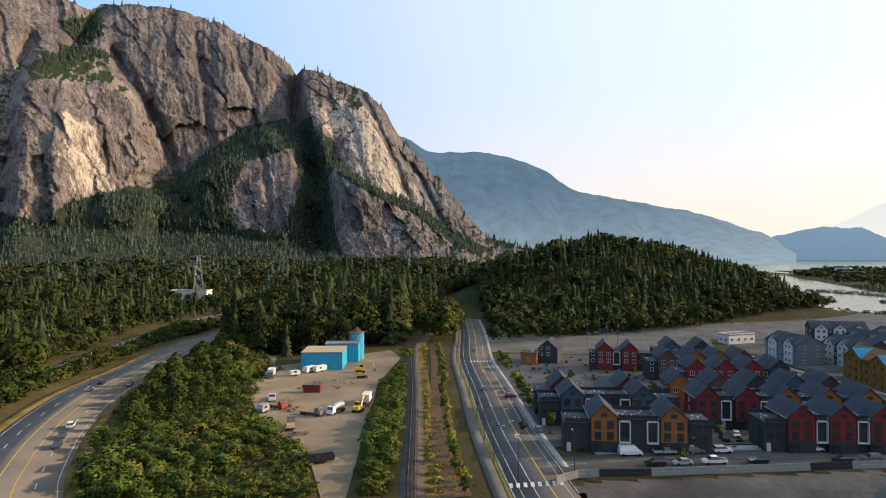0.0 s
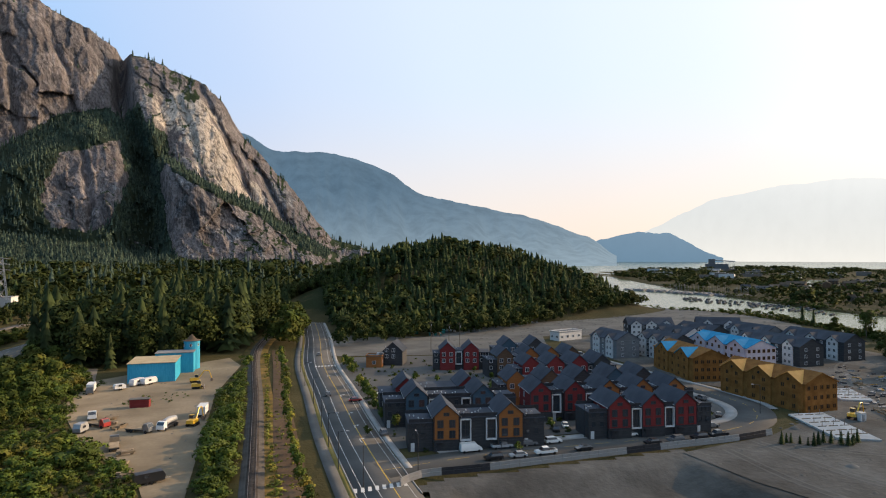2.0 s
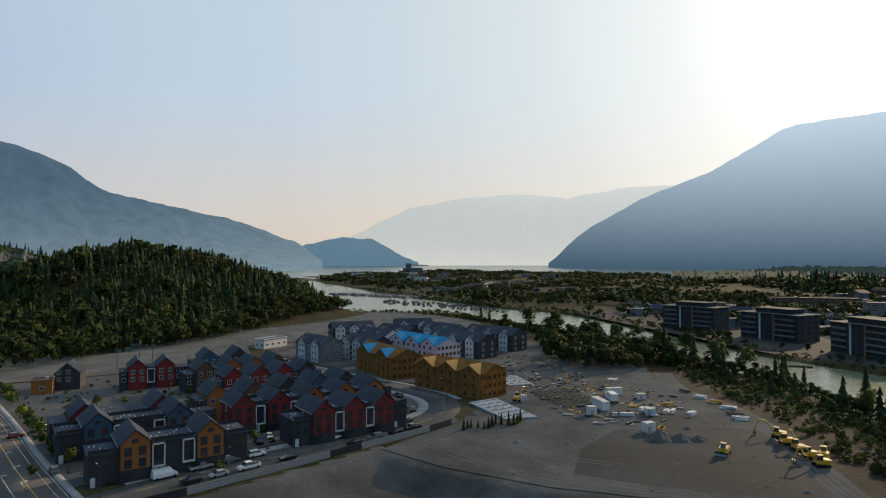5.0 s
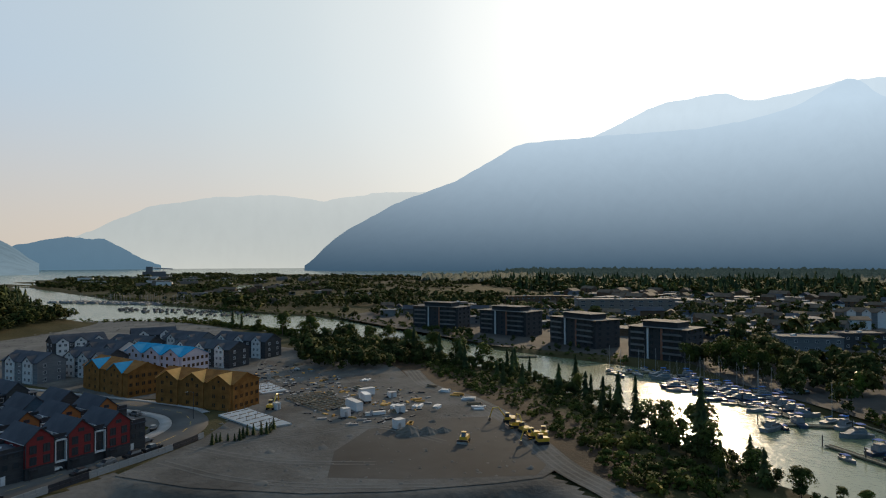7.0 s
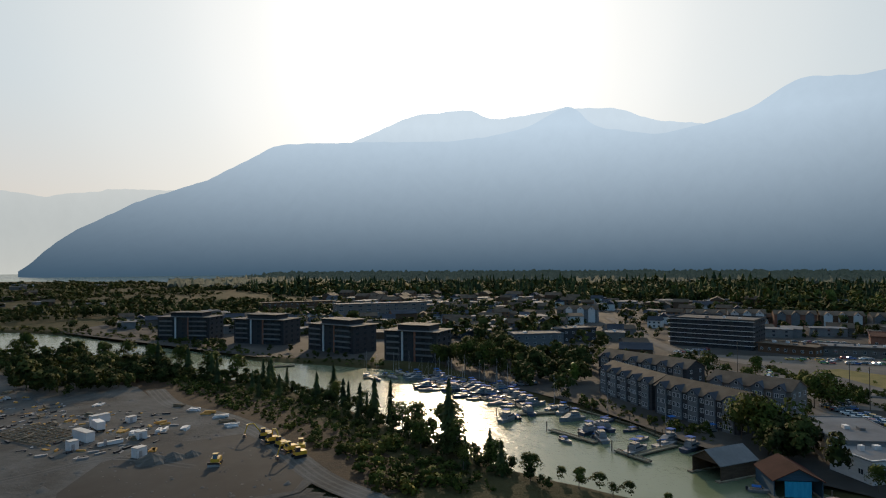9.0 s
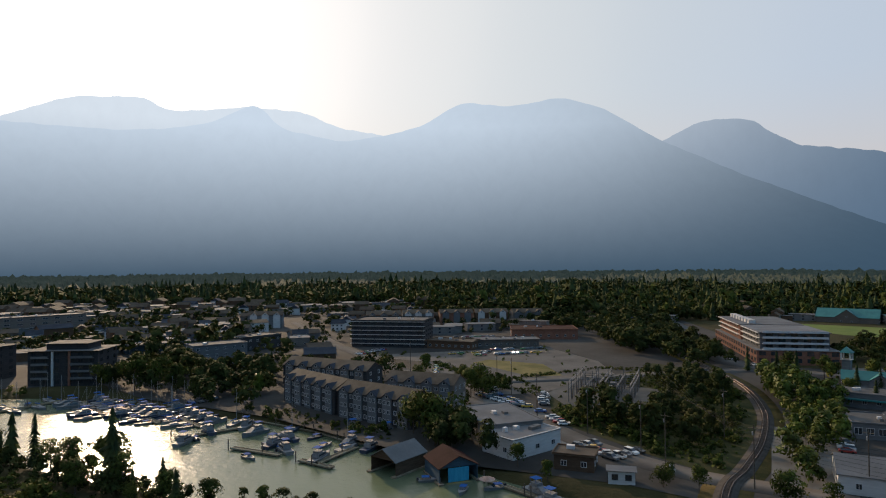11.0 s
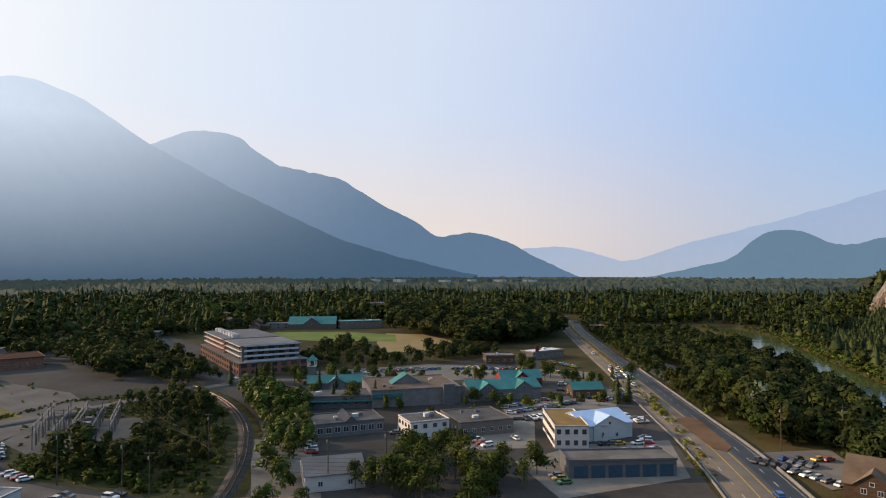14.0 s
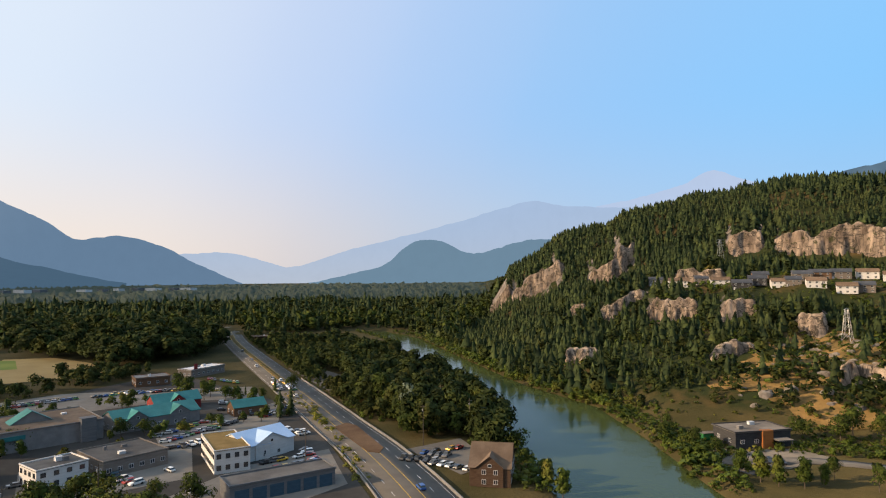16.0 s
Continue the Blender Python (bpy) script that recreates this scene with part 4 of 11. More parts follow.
BUSH_LOW = [broadleaf(rng, 64, 6, 0.15, 1.6, 0.0) for _ in range(5)]
BUSH = [broadleaf(rng, 130, 7, 0.108, 1.6, 0.0) for _ in range(6)]
BUSH_FINE = [broadleaf(rng, 300, 9, 0.068, 1.7, 0.0) for _ in range(5)]


def scatter(poly, spacing, seed, avoid=(), clear=(), jitter=1.0, keep=1.0):
    """Points about spacing apart in a polygon, off the water, off the polygons in avoid and off the lines (points, distance) in clear."""
    rg = np.random.default_rng(seed)
    xs, ys = [p[0] for p in poly], [p[1] for p in poly]
    X, Y = np.meshgrid(np.arange(min(xs), max(xs), spacing), np.arange(min(ys), max(ys), spacing))
    X, Y = X.ravel() + rg.uniform(-0.5, 0.5, X.size) * spacing * jitter, Y.ravel() + rg.uniform(-0.5, 0.5, Y.size) * spacing * jitter
    ok = inside(X, Y, poly) & (rg.random(X.size) < keep)
    X, Y = X[ok], Y[ok]
    for w in WATERS:
        if len(X):
            ok = signed(X, Y, w) < -3
            X, Y = X[ok], Y[ok]
    for a in avoid:
        ok = ~inside(X, Y, a)
        X, Y = X[ok], Y[ok]
    for line, d in clear:
        ok = edge_dist(X, Y, line, False) > d
        X, Y = X[ok], Y[ok]
    return np.stack([X, Y, land(X, Y) - 0.3], 1)


def wood(name, templates, pts, lo, hi, mat, seed, label, spread=(0.85, 1.2)):
    if len(pts) == 0:
        return None
    rg = np.random.default_rng(seed)
    grown = np.clip(1 + 0.7 * fbm(pts[:, 0] / 48, pts[:, 1] / 48, 3, 15), 0.6, 1.4)
    V, F, N = plant(templates, pts, rg.uniform(lo, hi, len(pts)) * rg.uniform(0.8, 1.0, len(pts)) * grown, rg, spread)
    return setting(name, mesh_from(name, V, F, [mat], normals=N), label, "trees" if "thicket" not in name else "bushes", "stuff")


HWY = [(330, -800), (283, -700), (238, -605), (150, -440), (94, -337), (64, -281), (42, -240), (20, -192), (0, -140), (-30, -60), (-62, 30), (-92, 95), (-114, 127), (-137, 167),
       (-155, 211), (-166, 259), (-182, 330), (-188, 430), (-197, 520), (-215, 640)]
RAIL = [(-62, 470), (-62, 355), (-39.4, 221), (-28.7, 158), (-23.7, 129), (-10, 60), (25, -10), (80, -60), (135.6, -102), (153, -121.6), (175, -145), (207, -172), (246, -195), (286, -210), (360, -232)]
ROAD = [(-66, 700), (-58, 580), (-43, 470), (-33, 385), (-25, 303), (-14, 235), (-6, 185), (3, 138), (9, 110), (16, 70), (22, 30)]
STREET = [(2, 150), (10, 153), (24, 157.5), (50, 163), (80, 168), (103, 174), (117, 184), (124, 200), (122, 220), (114, 250), (104, 290), (96, 330)]
LOT = [(-112, 269), (-96, 292), (-70, 323), (-60, 300), (-57, 240), (-46, 178), (-37, 127), (-36, 100), (-44, 100), (-42, 126), (-55, 155), (-74, 174), (-103, 224)]
LANE = [(-195, 240), (-209, 266), (-217, 298), (-230, 351), (-250, 442), (-256, 560)]
LINES = [(HWY, 17), (RAIL, 8), (ROAD, 14)]

# wooded knoll
kp = scatter([(-115, 480), (-50, 425), (20, 405), (70, 430), (150, 505), (250, 580), (310, 680), (280, 780), (60, 800), (-100, 640)], 6.0, 11, clear=LINES)
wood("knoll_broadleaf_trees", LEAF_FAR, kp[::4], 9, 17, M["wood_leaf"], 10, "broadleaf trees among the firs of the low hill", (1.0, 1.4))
kp = kp[np.arange(len(kp)) % 4 > 0]
wood("knoll_firs", FIR_FINE, kp, 9, 18, M["fir"], 12, "dense dark fir wood covering a low hill", (0.95, 1.4))
kb = scatter([(-100, 500), (-45, 420), (20, 385), (75, 405), (150, 480), (250, 560), (240, 580), (140, 510), (60, 440), (-20, 440)], 6.0, 13, clear=LINES)
wood("knoll_edge_trees", LEAF_LOW, kb, 7, 15, M["wood_leaf"], 14, "green broadleaf trees along the foot of the wooded hill")
# between highway, railway and the mountain
fp = scatter([(-175, 330), (-125, 292), (-95, 305), (-72, 345), (-68, 470), (-80, 640), (-190, 640)], 8.0, 15, avoid=[LOT], clear=LINES)
h = len(fp) * 6 // 10
wood("roadside_broadleaf_trees", LEAF_TALL, fp[::2], 17, 27, M["wood_leaf"], 16, "tall green broadleaf trees behind the yard")
wood("roadside_firs", FIR_MID, fp[1::2], 20, 34, M["fir"], 17, "tall dark firs behind the yard")
tp = scatter([(-60, 350), (-40, 345), (-42, 420), (-55, 560), (-62, 560)], 6.0, 18, clear=[(RAIL, 4), (ROAD, 9)])
wood("trackside_trees", LEAF_MID, tp, 10, 20, M["leaf"], 19, "yellow-green trees between the railway and the road")
wp = scatter([(-205, 240), (-260, 205), (-420, 230), (-560, 420), (-520, 700), (-220, 700), (-240, 450)], 8.5, 20, clear=[(HWY, 17), (LANE, 9)])
wood("hillside_broadleaf_trees", LEAF_LOW, wp[::2], 9, 18, M["wood_leaf"], 21, "green broadleaf trees beyond the highway")
wood("hillside_firs", FIR_FINE, wp[1::3], 12, 26, M["fir"], 22, "dark firs beyond the highway")
up = scatter([(-900, 560), (-560, 560), (-300, 680), (-60, 640), (60, 800), (80, 1150), (-300, 1200), (-900, 1000)], 12.0, 23, clear=[(ROAD, 10), (HWY, 18)])
wood("mountain_foot_broadleaf_trees", LEAF_FAR, up[np.arange(len(up)) % 4 > 0], 12, 21, M["wood_leaf"], 25, "broadleaf trees below the granite mountain", (1.1, 1.7))
wood("mountain_foot_firs", FIR_FINE, up[::4], 15, 27, M["mountain_fir"], 24, "dense dark forest below the granite mountain")
rk3 = scatter([(-80, 606), (-30, 606), (-34, 720), (-96, 720)], 7.5, 255)
wood("road_bend_trees", LEAF_LOW, rk3, 8, 15, M["wood_leaf"], 256, "broadleaf trees closing the road's far bend")
rk2 = scatter([(-48, 660), (-40, 560), (-22, 460), (-12, 420), (26, 412), (48, 430), (20, 480), (-6, 560), (-30, 660)], 7.0, 253, clear=[(ROAD, 8)])
wood("hill_foot_trees", LEAF_LOW, rk2, 6, 13, M["leaf"], 254, "green trees at the foot of the wooded hill by the road")
rk = scatter([(-52, 700), (-46, 580), (-30, 470), (-18, 400), (6, 398), (30, 405), (0, 440), (-20, 520), (-36, 640)], 6.5, 251, clear=[(ROAD, 9)])
wood("road_end_trees", LEAF_LOW, rk, 7, 15, M["wood_leaf"], 252, "broadleaf trees between the road and the wooded hill")
# forest slope and ledges of the mountain
nrm_z = np.zeros(CHIEF.shape[:2])
du, dv = np.gradient(CHIEF, axis=0), np.gradient(CHIEF, axis=1)
nn = np.cross(du, dv)
nrm_z = np.abs(nn[..., 2]) / (np.linalg.norm(nn, axis=-1) + 1e-9)
ii, jj = np.meshgrid(np.arange(0, CHIEF.shape[0]), np.arange(0, CHIEF.shape[1]), indexing="ij")
rg = np.random.default_rng(31)
area = np.linalg.norm(nn, axis=-1)
prob = np.where(CHIEF_WOODS > 0.7, area / np.where(jj < 26, 95.0, 70.0), np.where((nrm_z > 0.75) & (jj > 236), area / 900.0, np.where(nrm_z > 0.6, area / 5000.0, 0))) * (jj < 243)
pick = rg.random(prob.shape) < prob
near = pick & (ii > 60)
wood("mountain_firs", FIR_FAR, CHIEF[near] + rg.normal(0, 2, (near.sum(), 3)) * [1, 1, 0] - [0, 0, 2], 10, 20, M["mountain_fir"], 32, "dark firs on the ledges and foot of the granite mountain")
# channel bank
bp = scatter([(150, 10), (172, 45), (205, 85), (235, 125), (255, 165), (262, 215), (240, 232), (262, 290), (285, 340), (300, 330), (292, 240), (272, 160), (240, 106), (200, 61), (170, 20)], 4.0, 41)
wood("bank_trees", LEAF_LOW, bp, 2.6, 5.6, M["wood_leaf"], 42, "dark broadleaf trees along the channel bank")
bf = scatter([(160, 20), (196, 58), (236, 110), (266, 165), (285, 260), (296, 330), (288, 330), (262, 215), (240, 150), (205, 90), (165, 40)], 13.0, 43)
wood("bank_firs", FIR_MID, bf, 9, 15, M["fir"], 44, "pointed firs along the channel bank")
bq = scatter([(146, -6), (162, 24), (190, 58), (226, 104), (250, 150), (262, 215), (276, 215), (266, 150), (238, 107), (200, 62), (171, 22), (157, -8)], 5.0, 431)
wood("bank_tall_trees", LEAF_MID, bq[::2], 3.5, 7.0, M["wood_leaf"], 432, "tall dark trees crowding the channel bank")
# valley woods
VAL = [(560, -250), (500, -560), (330, -560), (250, -700), (150, -760), (90, -620), (40, -520), (-20, -900), (-200, -1800), (400, -3400), (2500, -3200), (3400, -1200), (3300, 1200), (1700, 1050), (1100, 700), (900, 440), (930, 110), (840, -140)]
vn = scatter(VAL, 9.5, 145, clear=[(HWY, 18)])
vn = vn[(np.hypot(vn[:, 0], vn[:, 1]) < 900) & (signed(vn[:, 0], vn[:, 1], RIVER) < -14)]
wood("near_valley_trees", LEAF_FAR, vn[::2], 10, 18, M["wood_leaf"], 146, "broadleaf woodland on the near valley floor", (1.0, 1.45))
wood("near_valley_tall_trees", LEAF_FAR, vn[1::4], 14, 24, M["leaf"], 147, "taller lighter trees among the valley woodland", (0.8, 1.1))
wood("near_valley_firs", FIR_FINE, vn[3::4], 14, 25, M["fir"], 148, "dark firs among the near valley woodland", (1.0, 1.4))
vp = scatter(VAL, 13.0, 45, clear=[(HWY, 18)])
r_v = np.hypot(vp[:, 0], vp[:, 1])
near_v = vp[(r_v >= 900) & (r_v < 1450)]
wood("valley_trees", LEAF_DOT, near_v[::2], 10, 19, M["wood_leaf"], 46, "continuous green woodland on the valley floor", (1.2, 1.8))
wood("valley_firs", FIR_FAR, near_v[1::4], 16, 29, M["fir"], 40, "firs among the valley woodland", (1.0, 1.4))
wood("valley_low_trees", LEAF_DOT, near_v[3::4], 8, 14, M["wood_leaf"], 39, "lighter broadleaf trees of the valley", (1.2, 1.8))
# half emission: the smoke haze over the far crowns is painted in
H_WOODS = painted_haze_material("smoke_hazed_woods", (0.016, 0.027, 0.029), (0.075, 0.085, 0.088), 0.5)


def far_woods(az1, az2, n=900, rows=30):
    """The far valley's canopy with smoke haze painted in as emission: a rough sheet of crowns from the near woods to
    the mountain foot.
    """
    rg = np.random.default_rng(47)
    az = np.radians(np.linspace(az1, az2, n))[:, None] + rg.normal(0, 0.0008, (n, rows))
    r = np.geomspace(1430, 3600, rows)[None, :] * (1 + rg.normal(0, 0.01, (n, rows)))
    z = 3 + 13 * rg.random((n, rows)) ** 1.5 + 9 * (rg.random((n, rows)) ** 6) + 5 * fbm(az * 40, r / 200, 3, 48)
    open_ = (r > 2380) & (r < 2960) & (az > math.radians(140.5)) & (az < math.radians(157))
    z = np.where(open_, 1.5 + 0.15 * z, z)
    P = np.stack([r * np.sin(az), r * np.cos(az), z], -1)
    ok = np.ones((n - 1, rows - 1), bool)
    for w in WATERS:
        ok &= signed(P[:-1, :-1, 0], P[:-1, :-1, 1], w) < -20
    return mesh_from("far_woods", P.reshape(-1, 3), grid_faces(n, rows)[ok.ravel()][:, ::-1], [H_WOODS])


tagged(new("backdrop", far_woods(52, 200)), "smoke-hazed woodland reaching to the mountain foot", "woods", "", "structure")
sp = scatter([(418, 600), (540, 600), (700, 560), (1080, 700), (1680, 1060), (1560, 1100), (1500, 1900), (1300, 2200), (850, 1950), (566, 1500), (470, 930), (440, 700)], 12.5, 48, keep=0.9)
sp = sp[fbm(sp[:, 0] / 90, sp[:, 1] / 90, 3, 49) > -0.08]
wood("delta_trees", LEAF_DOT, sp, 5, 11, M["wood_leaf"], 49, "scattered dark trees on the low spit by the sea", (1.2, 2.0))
hr_ = scatter([(8, -215), (16, -240), (36, -282), (64, -335), (78, -362), (84, -400), (60, -420), (20, -395), (6, -330), (-4, -290), (-10, -262), (-6, -235)], 6.0, 59, clear=[(HWY, 14.5)], avoid=[[(34, -248), (10, -210), (-8, -226), (8, -266)]])
wood("barrier_trees", LEAF_MID, hr_, 8, 17, M["wood_leaf"], 60, "dense broadleaf trees between highway barrier and river")
bv_ = scatter([(12, -264), (32, -258), (50, -305), (74, -362), (64, -410), (40, -402), (22, -340)], 5.2, 65, clear=[(HWY, 12.5)], avoid=[[(34, -248), (10, -210), (-8, -226), (8, -266)]])
wood("verge_trees", LEAF_LOW, bv_, 5, 11, M["leaf"], 66, "leafy broadleaf trees below the highway barrier")
# wooded bluff
hp = scatter([(-60, -340), (-20, -410), (10, -520), (70, -720), (-30, -1000), (-500, -1050), (-700, -700), (-420, -250), (-160, -290)], 6.2, 51)
zb = land(hp[:, 0] + 4, hp[:, 1]) - land(hp[:, 0] - 4, hp[:, 1])
zc = land(hp[:, 0], hp[:, 1] + 4) - land(hp[:, 0], hp[:, 1] - 4)
hp = hp[(np.hypot(zb, zc) / 8 < 1.1) & ~before_cliff(hp[:, 0], hp[:, 1])]
TERRACE = [(-125, -540), (-165, -500), (-215, -462), (-250, -440), (-330, -425), (-400, -460), (-400, -505), (-340, -520), (-280, -530), (-200, -550), (-150, -590)]
hp = hp[~inside(hp[:, 0], hp[:, 1], TERRACE)]
OPEN = [(-105, -315), (-135, -345), (-165, -400), (-205, -415), (-260, -395), (-300, -330), (-200, -270), (-140, -275)]
hp = hp[~inside(hp[:, 0], hp[:, 1], OPEN) | (rg.random(len(hp)) < 0.26)]
hp = hp[(np.hypot(hp[:, 0], hp[:, 1]) > 470) | (rg.random(len(hp)) < 0.85)]
r_h = np.hypot(hp[:, 0], hp[:, 1])
rg = np.random.default_rng(52)
fir = (rg.random(len(hp)) < np.where(r_h > 430, 0.72, 0.5)) | (r_h > 640)
wood("bluff_firs", FIR_FAR, hp[fir & (r_h < 640)], 8, 16, M["fir"], 53, "dark firs on the rocky wooded bluff", (1.1, 1.5))
wood("bluff_high_firs", FIR_FAR, hp[fir & (r_h >= 640)], 8, 14, M["fir"], 54, "dense firs along the crest of the bluff", (1.2, 1.6))
wood("bluff_broadleaf_trees", LEAF_FAR, hp[~fir & (r_h > 300)], 6, 13, M["wood_leaf"], 55, "green broadleaf trees on the bluff slopes")
fb_ = scatter([(-60, -330), (-98, -296), (-150, -284), (-215, -290), (-200, -318), (-135, -335), (-100, -380), (-48, -400)], 7.0, 63, keep=0.6, avoid=[[(-80, -220), (-80, -285), (-130, -285), (-130, -220)]])
wood("bluff_foot_trees", LEAF_FAR, fb_, 5, 11, M["wood_leaf"], 64, "broadleaf trees along the foot of the bluff", (1.0, 1.4))
# between highway and river
spit_ = scatter([(4, -352), (-2, -380), (10, -400), (40, -442), (60, -498), (64, -470), (40, -420), (20, -380), (14, -350)], 5.5, 56)
wood("spit_trees", LEAF_LOW, spit_, 4, 8, M["leaf"], 55, "green trees on a spit in the river")
rp = scatter([(80, -345), (60, -320), (20, -270), (-10, -262), (2, -320), (10, -380), (35, -440), (70, -560), (130, -600), (205, -600), (130, -440)], 6.5, 57, clear=[(HWY, 15)], avoid=[[(84, -367), (93, -420), (111, -442), (112, -400), (93, -365)]])
wood("riverside_trees", LEAF_LOW, rp[signed(rp[:, 0], rp[:, 1], RIVER) < -4], 7, 14, M["wood_leaf"], 58, "tall broadleaf trees between highway and river")

# ---------------------------------------------------------------- roads, tracks and yards
def spline(line, step=4.0):
    """A smooth curve through the points, about step apart."""
    P = [Vector((*p, 0)) for p in line]
    P = [P[0] * 2 - P[1]] + P + [P[-1] * 2 - P[-2]]
    out = []
    for a, b, c, d in zip(P, P[1:], P[2:], P[3:]):
        n = max(2, int((c - b).length / step))
        for k in range(n):
            t = k / n
            out.append(0.5 * ((2 * b) + (c - a) * t + (2 * a - 5 * b + 4 * c - d) * t * t + (3 * b - a - 3 * c + d) * t ** 3))
    out.append(P[-2])
    return np.array([(p.x, p.y) for p in out])


def offset(line, d):
    """The curve moved sideways; d > 0 to the right of its way."""
    t = np.gradient(line, axis=0)
    t /= np.linalg.norm(t, axis=1, keepdims=True)
    return line + d * np.stack([t[:, 1], -t[:, 0]], 1)


def ribbon(name, line, d1, d2, z, mat, thick=0.0, dash=None):
    """A strip along a smooth curve between two side offsets. dash: (length, gap) in metres."""
    a, b = offset(line, d1), offset(line, d2)
    n = len(line)
    sel = np.arange(n - 1)
    if dash:
        s = np.concatenate([[0], np.cumsum(np.linalg.norm(np.diff(line, axis=0), axis=1))])
        sel = sel[(s[:-1] % (dash[0] + dash[1])) < dash[0]]
    top = np.stack([np.concatenate([a, np.full((n, 1), z)], 1), np.concatenate([b, np.full((n, 1), z)], 1)], 1)
    V = top.reshape(-1, 3)
    F = np.stack([2 * sel, 2 * sel + 2, 2 * sel + 3, 2 * sel + 1], 1)[:, ::-1]
    if thick:
        low = V - [0, 0, thick]
        m = len(V)
        V = np.concatenate([V, low])
        F = np.concatenate([F, np.stack([2 * sel, 2 * sel + 2, 2 * sel + 2 + m, 2 * sel + m], 1),
                            np.stack([2 * sel + 1, 2 * sel + 1 + m, 2 * sel + 3 + m, 2 * sel + 3], 1)])
    return mesh_from(name, V, F, [mat])


def sheet(name, poly, z, mat, thick=0.0):
    """A level sheet with the outline poly; thick gives it a kerb."""
    bm = bmesh.new()
    f = bm.faces.new([bm.verts.new((x, y, z)) for x, y in poly])
    bmesh.ops.recalc_face_normals(bm, faces=[f])
    if f.normal.z < 0:
        f.normal_flip()
    if thick:
        ext = bmesh.ops.extrude_face_region(bm, geom=[f])
        bmesh.ops.translate(bm, vec=(0, 0, 0), verts=[])
        for v in [g for g in ext["geom"] if isinstance(g, bmesh.types.BMVert)]:
            v.co.z -= thick
    bmesh.ops.triangulate(bm, faces=bm.faces[:])
    me = bpy.data.meshes.new(name)
    bm.to_mesh(me)
    bm.free()
    me.materials.append(mat)
    return me


hwy, road, rail, street, lane = (spline(c) for c in (HWY, ROAD, RAIL, STREET, LANE))
setting("road_1", ribbon("road_1", hwy, -11.5, 11.5, 0.06, M["highway"], 0.3), "grey four-lane highway with wide shoulders", "highway")
setting("road_2", ribbon("road_2", road, -6.5, 7.0, 0.06, M["asphalt_dark"], 0.3), "dark asphalt road with turning lanes", "road")
setting("road_3", ribbon("road_3", street, -5.5, 5.5, 0.07, M["asphalt_dark"], 0.3), "asphalt residential street with parked cars", "street")
setting("road_4", ribbon("road_4", lane, -4.5, 4.5, 0.04, M["sand_lot"], 0.2), "pale gravel lane beyond the highway", "lane")
for nm, d1, d2, dash, key in (("marking_edge_west", -10.4, -10.25, None, "paint_white"), ("marking_edge_east", 10.25, 10.4, None, "paint_white"),
                              ("marking_lane_west", -6.3, -6.1, (4, 8), "paint_white"), ("marking_lane_east", 6.1, 6.3, (4, 8), "paint_white"),
                              ("marking_centre_west", -2.2, -1.95, None, "paint_yellow"), ("marking_centre_east", 1.95, 2.2, None, "paint_yellow")):
    setting(nm, ribbon(nm, hwy, d1, d2, 0.075, M[key], 0, dash), "painted line on the highway", "road marking")
for nm, d1, d2, dash, key in (("marking_road_edge", -5.0, -4.88, None, "paint_white"), ("marking_road_edge_far", 5.0, 5.12, None, "paint_white"), ("marking_road_turn", 1.9, 2.05, None, "paint_white"),
                              ("marking_road_centre", -1.7, -1.5, None, "paint_yellow"), ("marking_street", -0.07, 0.07, (4, 4), "paint_yellow")):
    setting(nm, ribbon(nm, street if "street" in nm else road, d1, d2, 0.085, M[key], 0, dash), "painted line on the road", "road marking")
# median kerb on the highway, planted where it widens
nb = [k for k, p in enumerate(hwy) if -400 < p[1] < -150]
setting("barrier", ribbon("barrier", hwy[nb[0]:nb[-1]], -12.0, -11.6, 0.95, M["barrier_concrete"], 1.0), "long pale concrete barrier along the highway", "barrier")
setting("barrier_2", ribbon("barrier_2", hwy[nb[0] + 8:nb[-1]], 11.6, 11.95, 0.7, M["barrier_concrete"], 0.75), "low concrete kerb wall along the highway", "barrier")
setting("pullout", sheet("pullout", [(84, -355), (86, -385), (93, -418), (111, -442), (140, -450), (108, -395)], 0.05, M["highway"]), "wide paved highway pull-out", "pull-out")
for d1_, d2_ in ((-15.5, -11.4), (11.4, 15.0)):
    setting("highway_verge", ribbon("highway_verge", hwy[190:], d1_, d2_, 0.03, M["verge_grass"], 0.2), "strip of tawny dry grass beside the highway", "verge")
setting("planting_strip", sheet("planting_strip", [(66, -278), (62, -286), (56.5, -281), (39, -246), (39.5, -239), (44.5, -241)], 0.32, M["earth"], 0.3), "brown dry planted median island", "planting strip")
setting("median", ribbon("median", hwy[30:118], -1.6, 1.6, 0.2, M["verge_grass"], 0.3), "raised dry-grass median between the carriageways", "median")
# verge and footpath beside the road
setting("verge", ribbon("verge", road[:], 7.0, 8.4, 0.05, M["dry_grass"], 0.2), "strip of dry grass between road and footpath", "verge")
setting("pavement_1", ribbon("pavement_1", road, 8.4, 11.2, 0.06, M["asphalt"], 0.06), "asphalt footpath beside the road", "footpath")
setting("kerb_1", ribbon("kerb_1", road, 6.9, 7.15, 0.18, M["concrete"], 0.2), "pale concrete kerb", "kerb")
setting("kerb_2", ribbon("kerb_2", road[: len(road) - 26], -6.75, -6.5, 0.18, M["concrete"], 0.2), "pale concrete kerb", "kerb")
setting("pavement_2", ribbon("pavement_2", road[55: len(road) - 30], -8.9, -7.2, 0.17, M["concrete"], 0.25), "pale concrete pavement", "pavement")
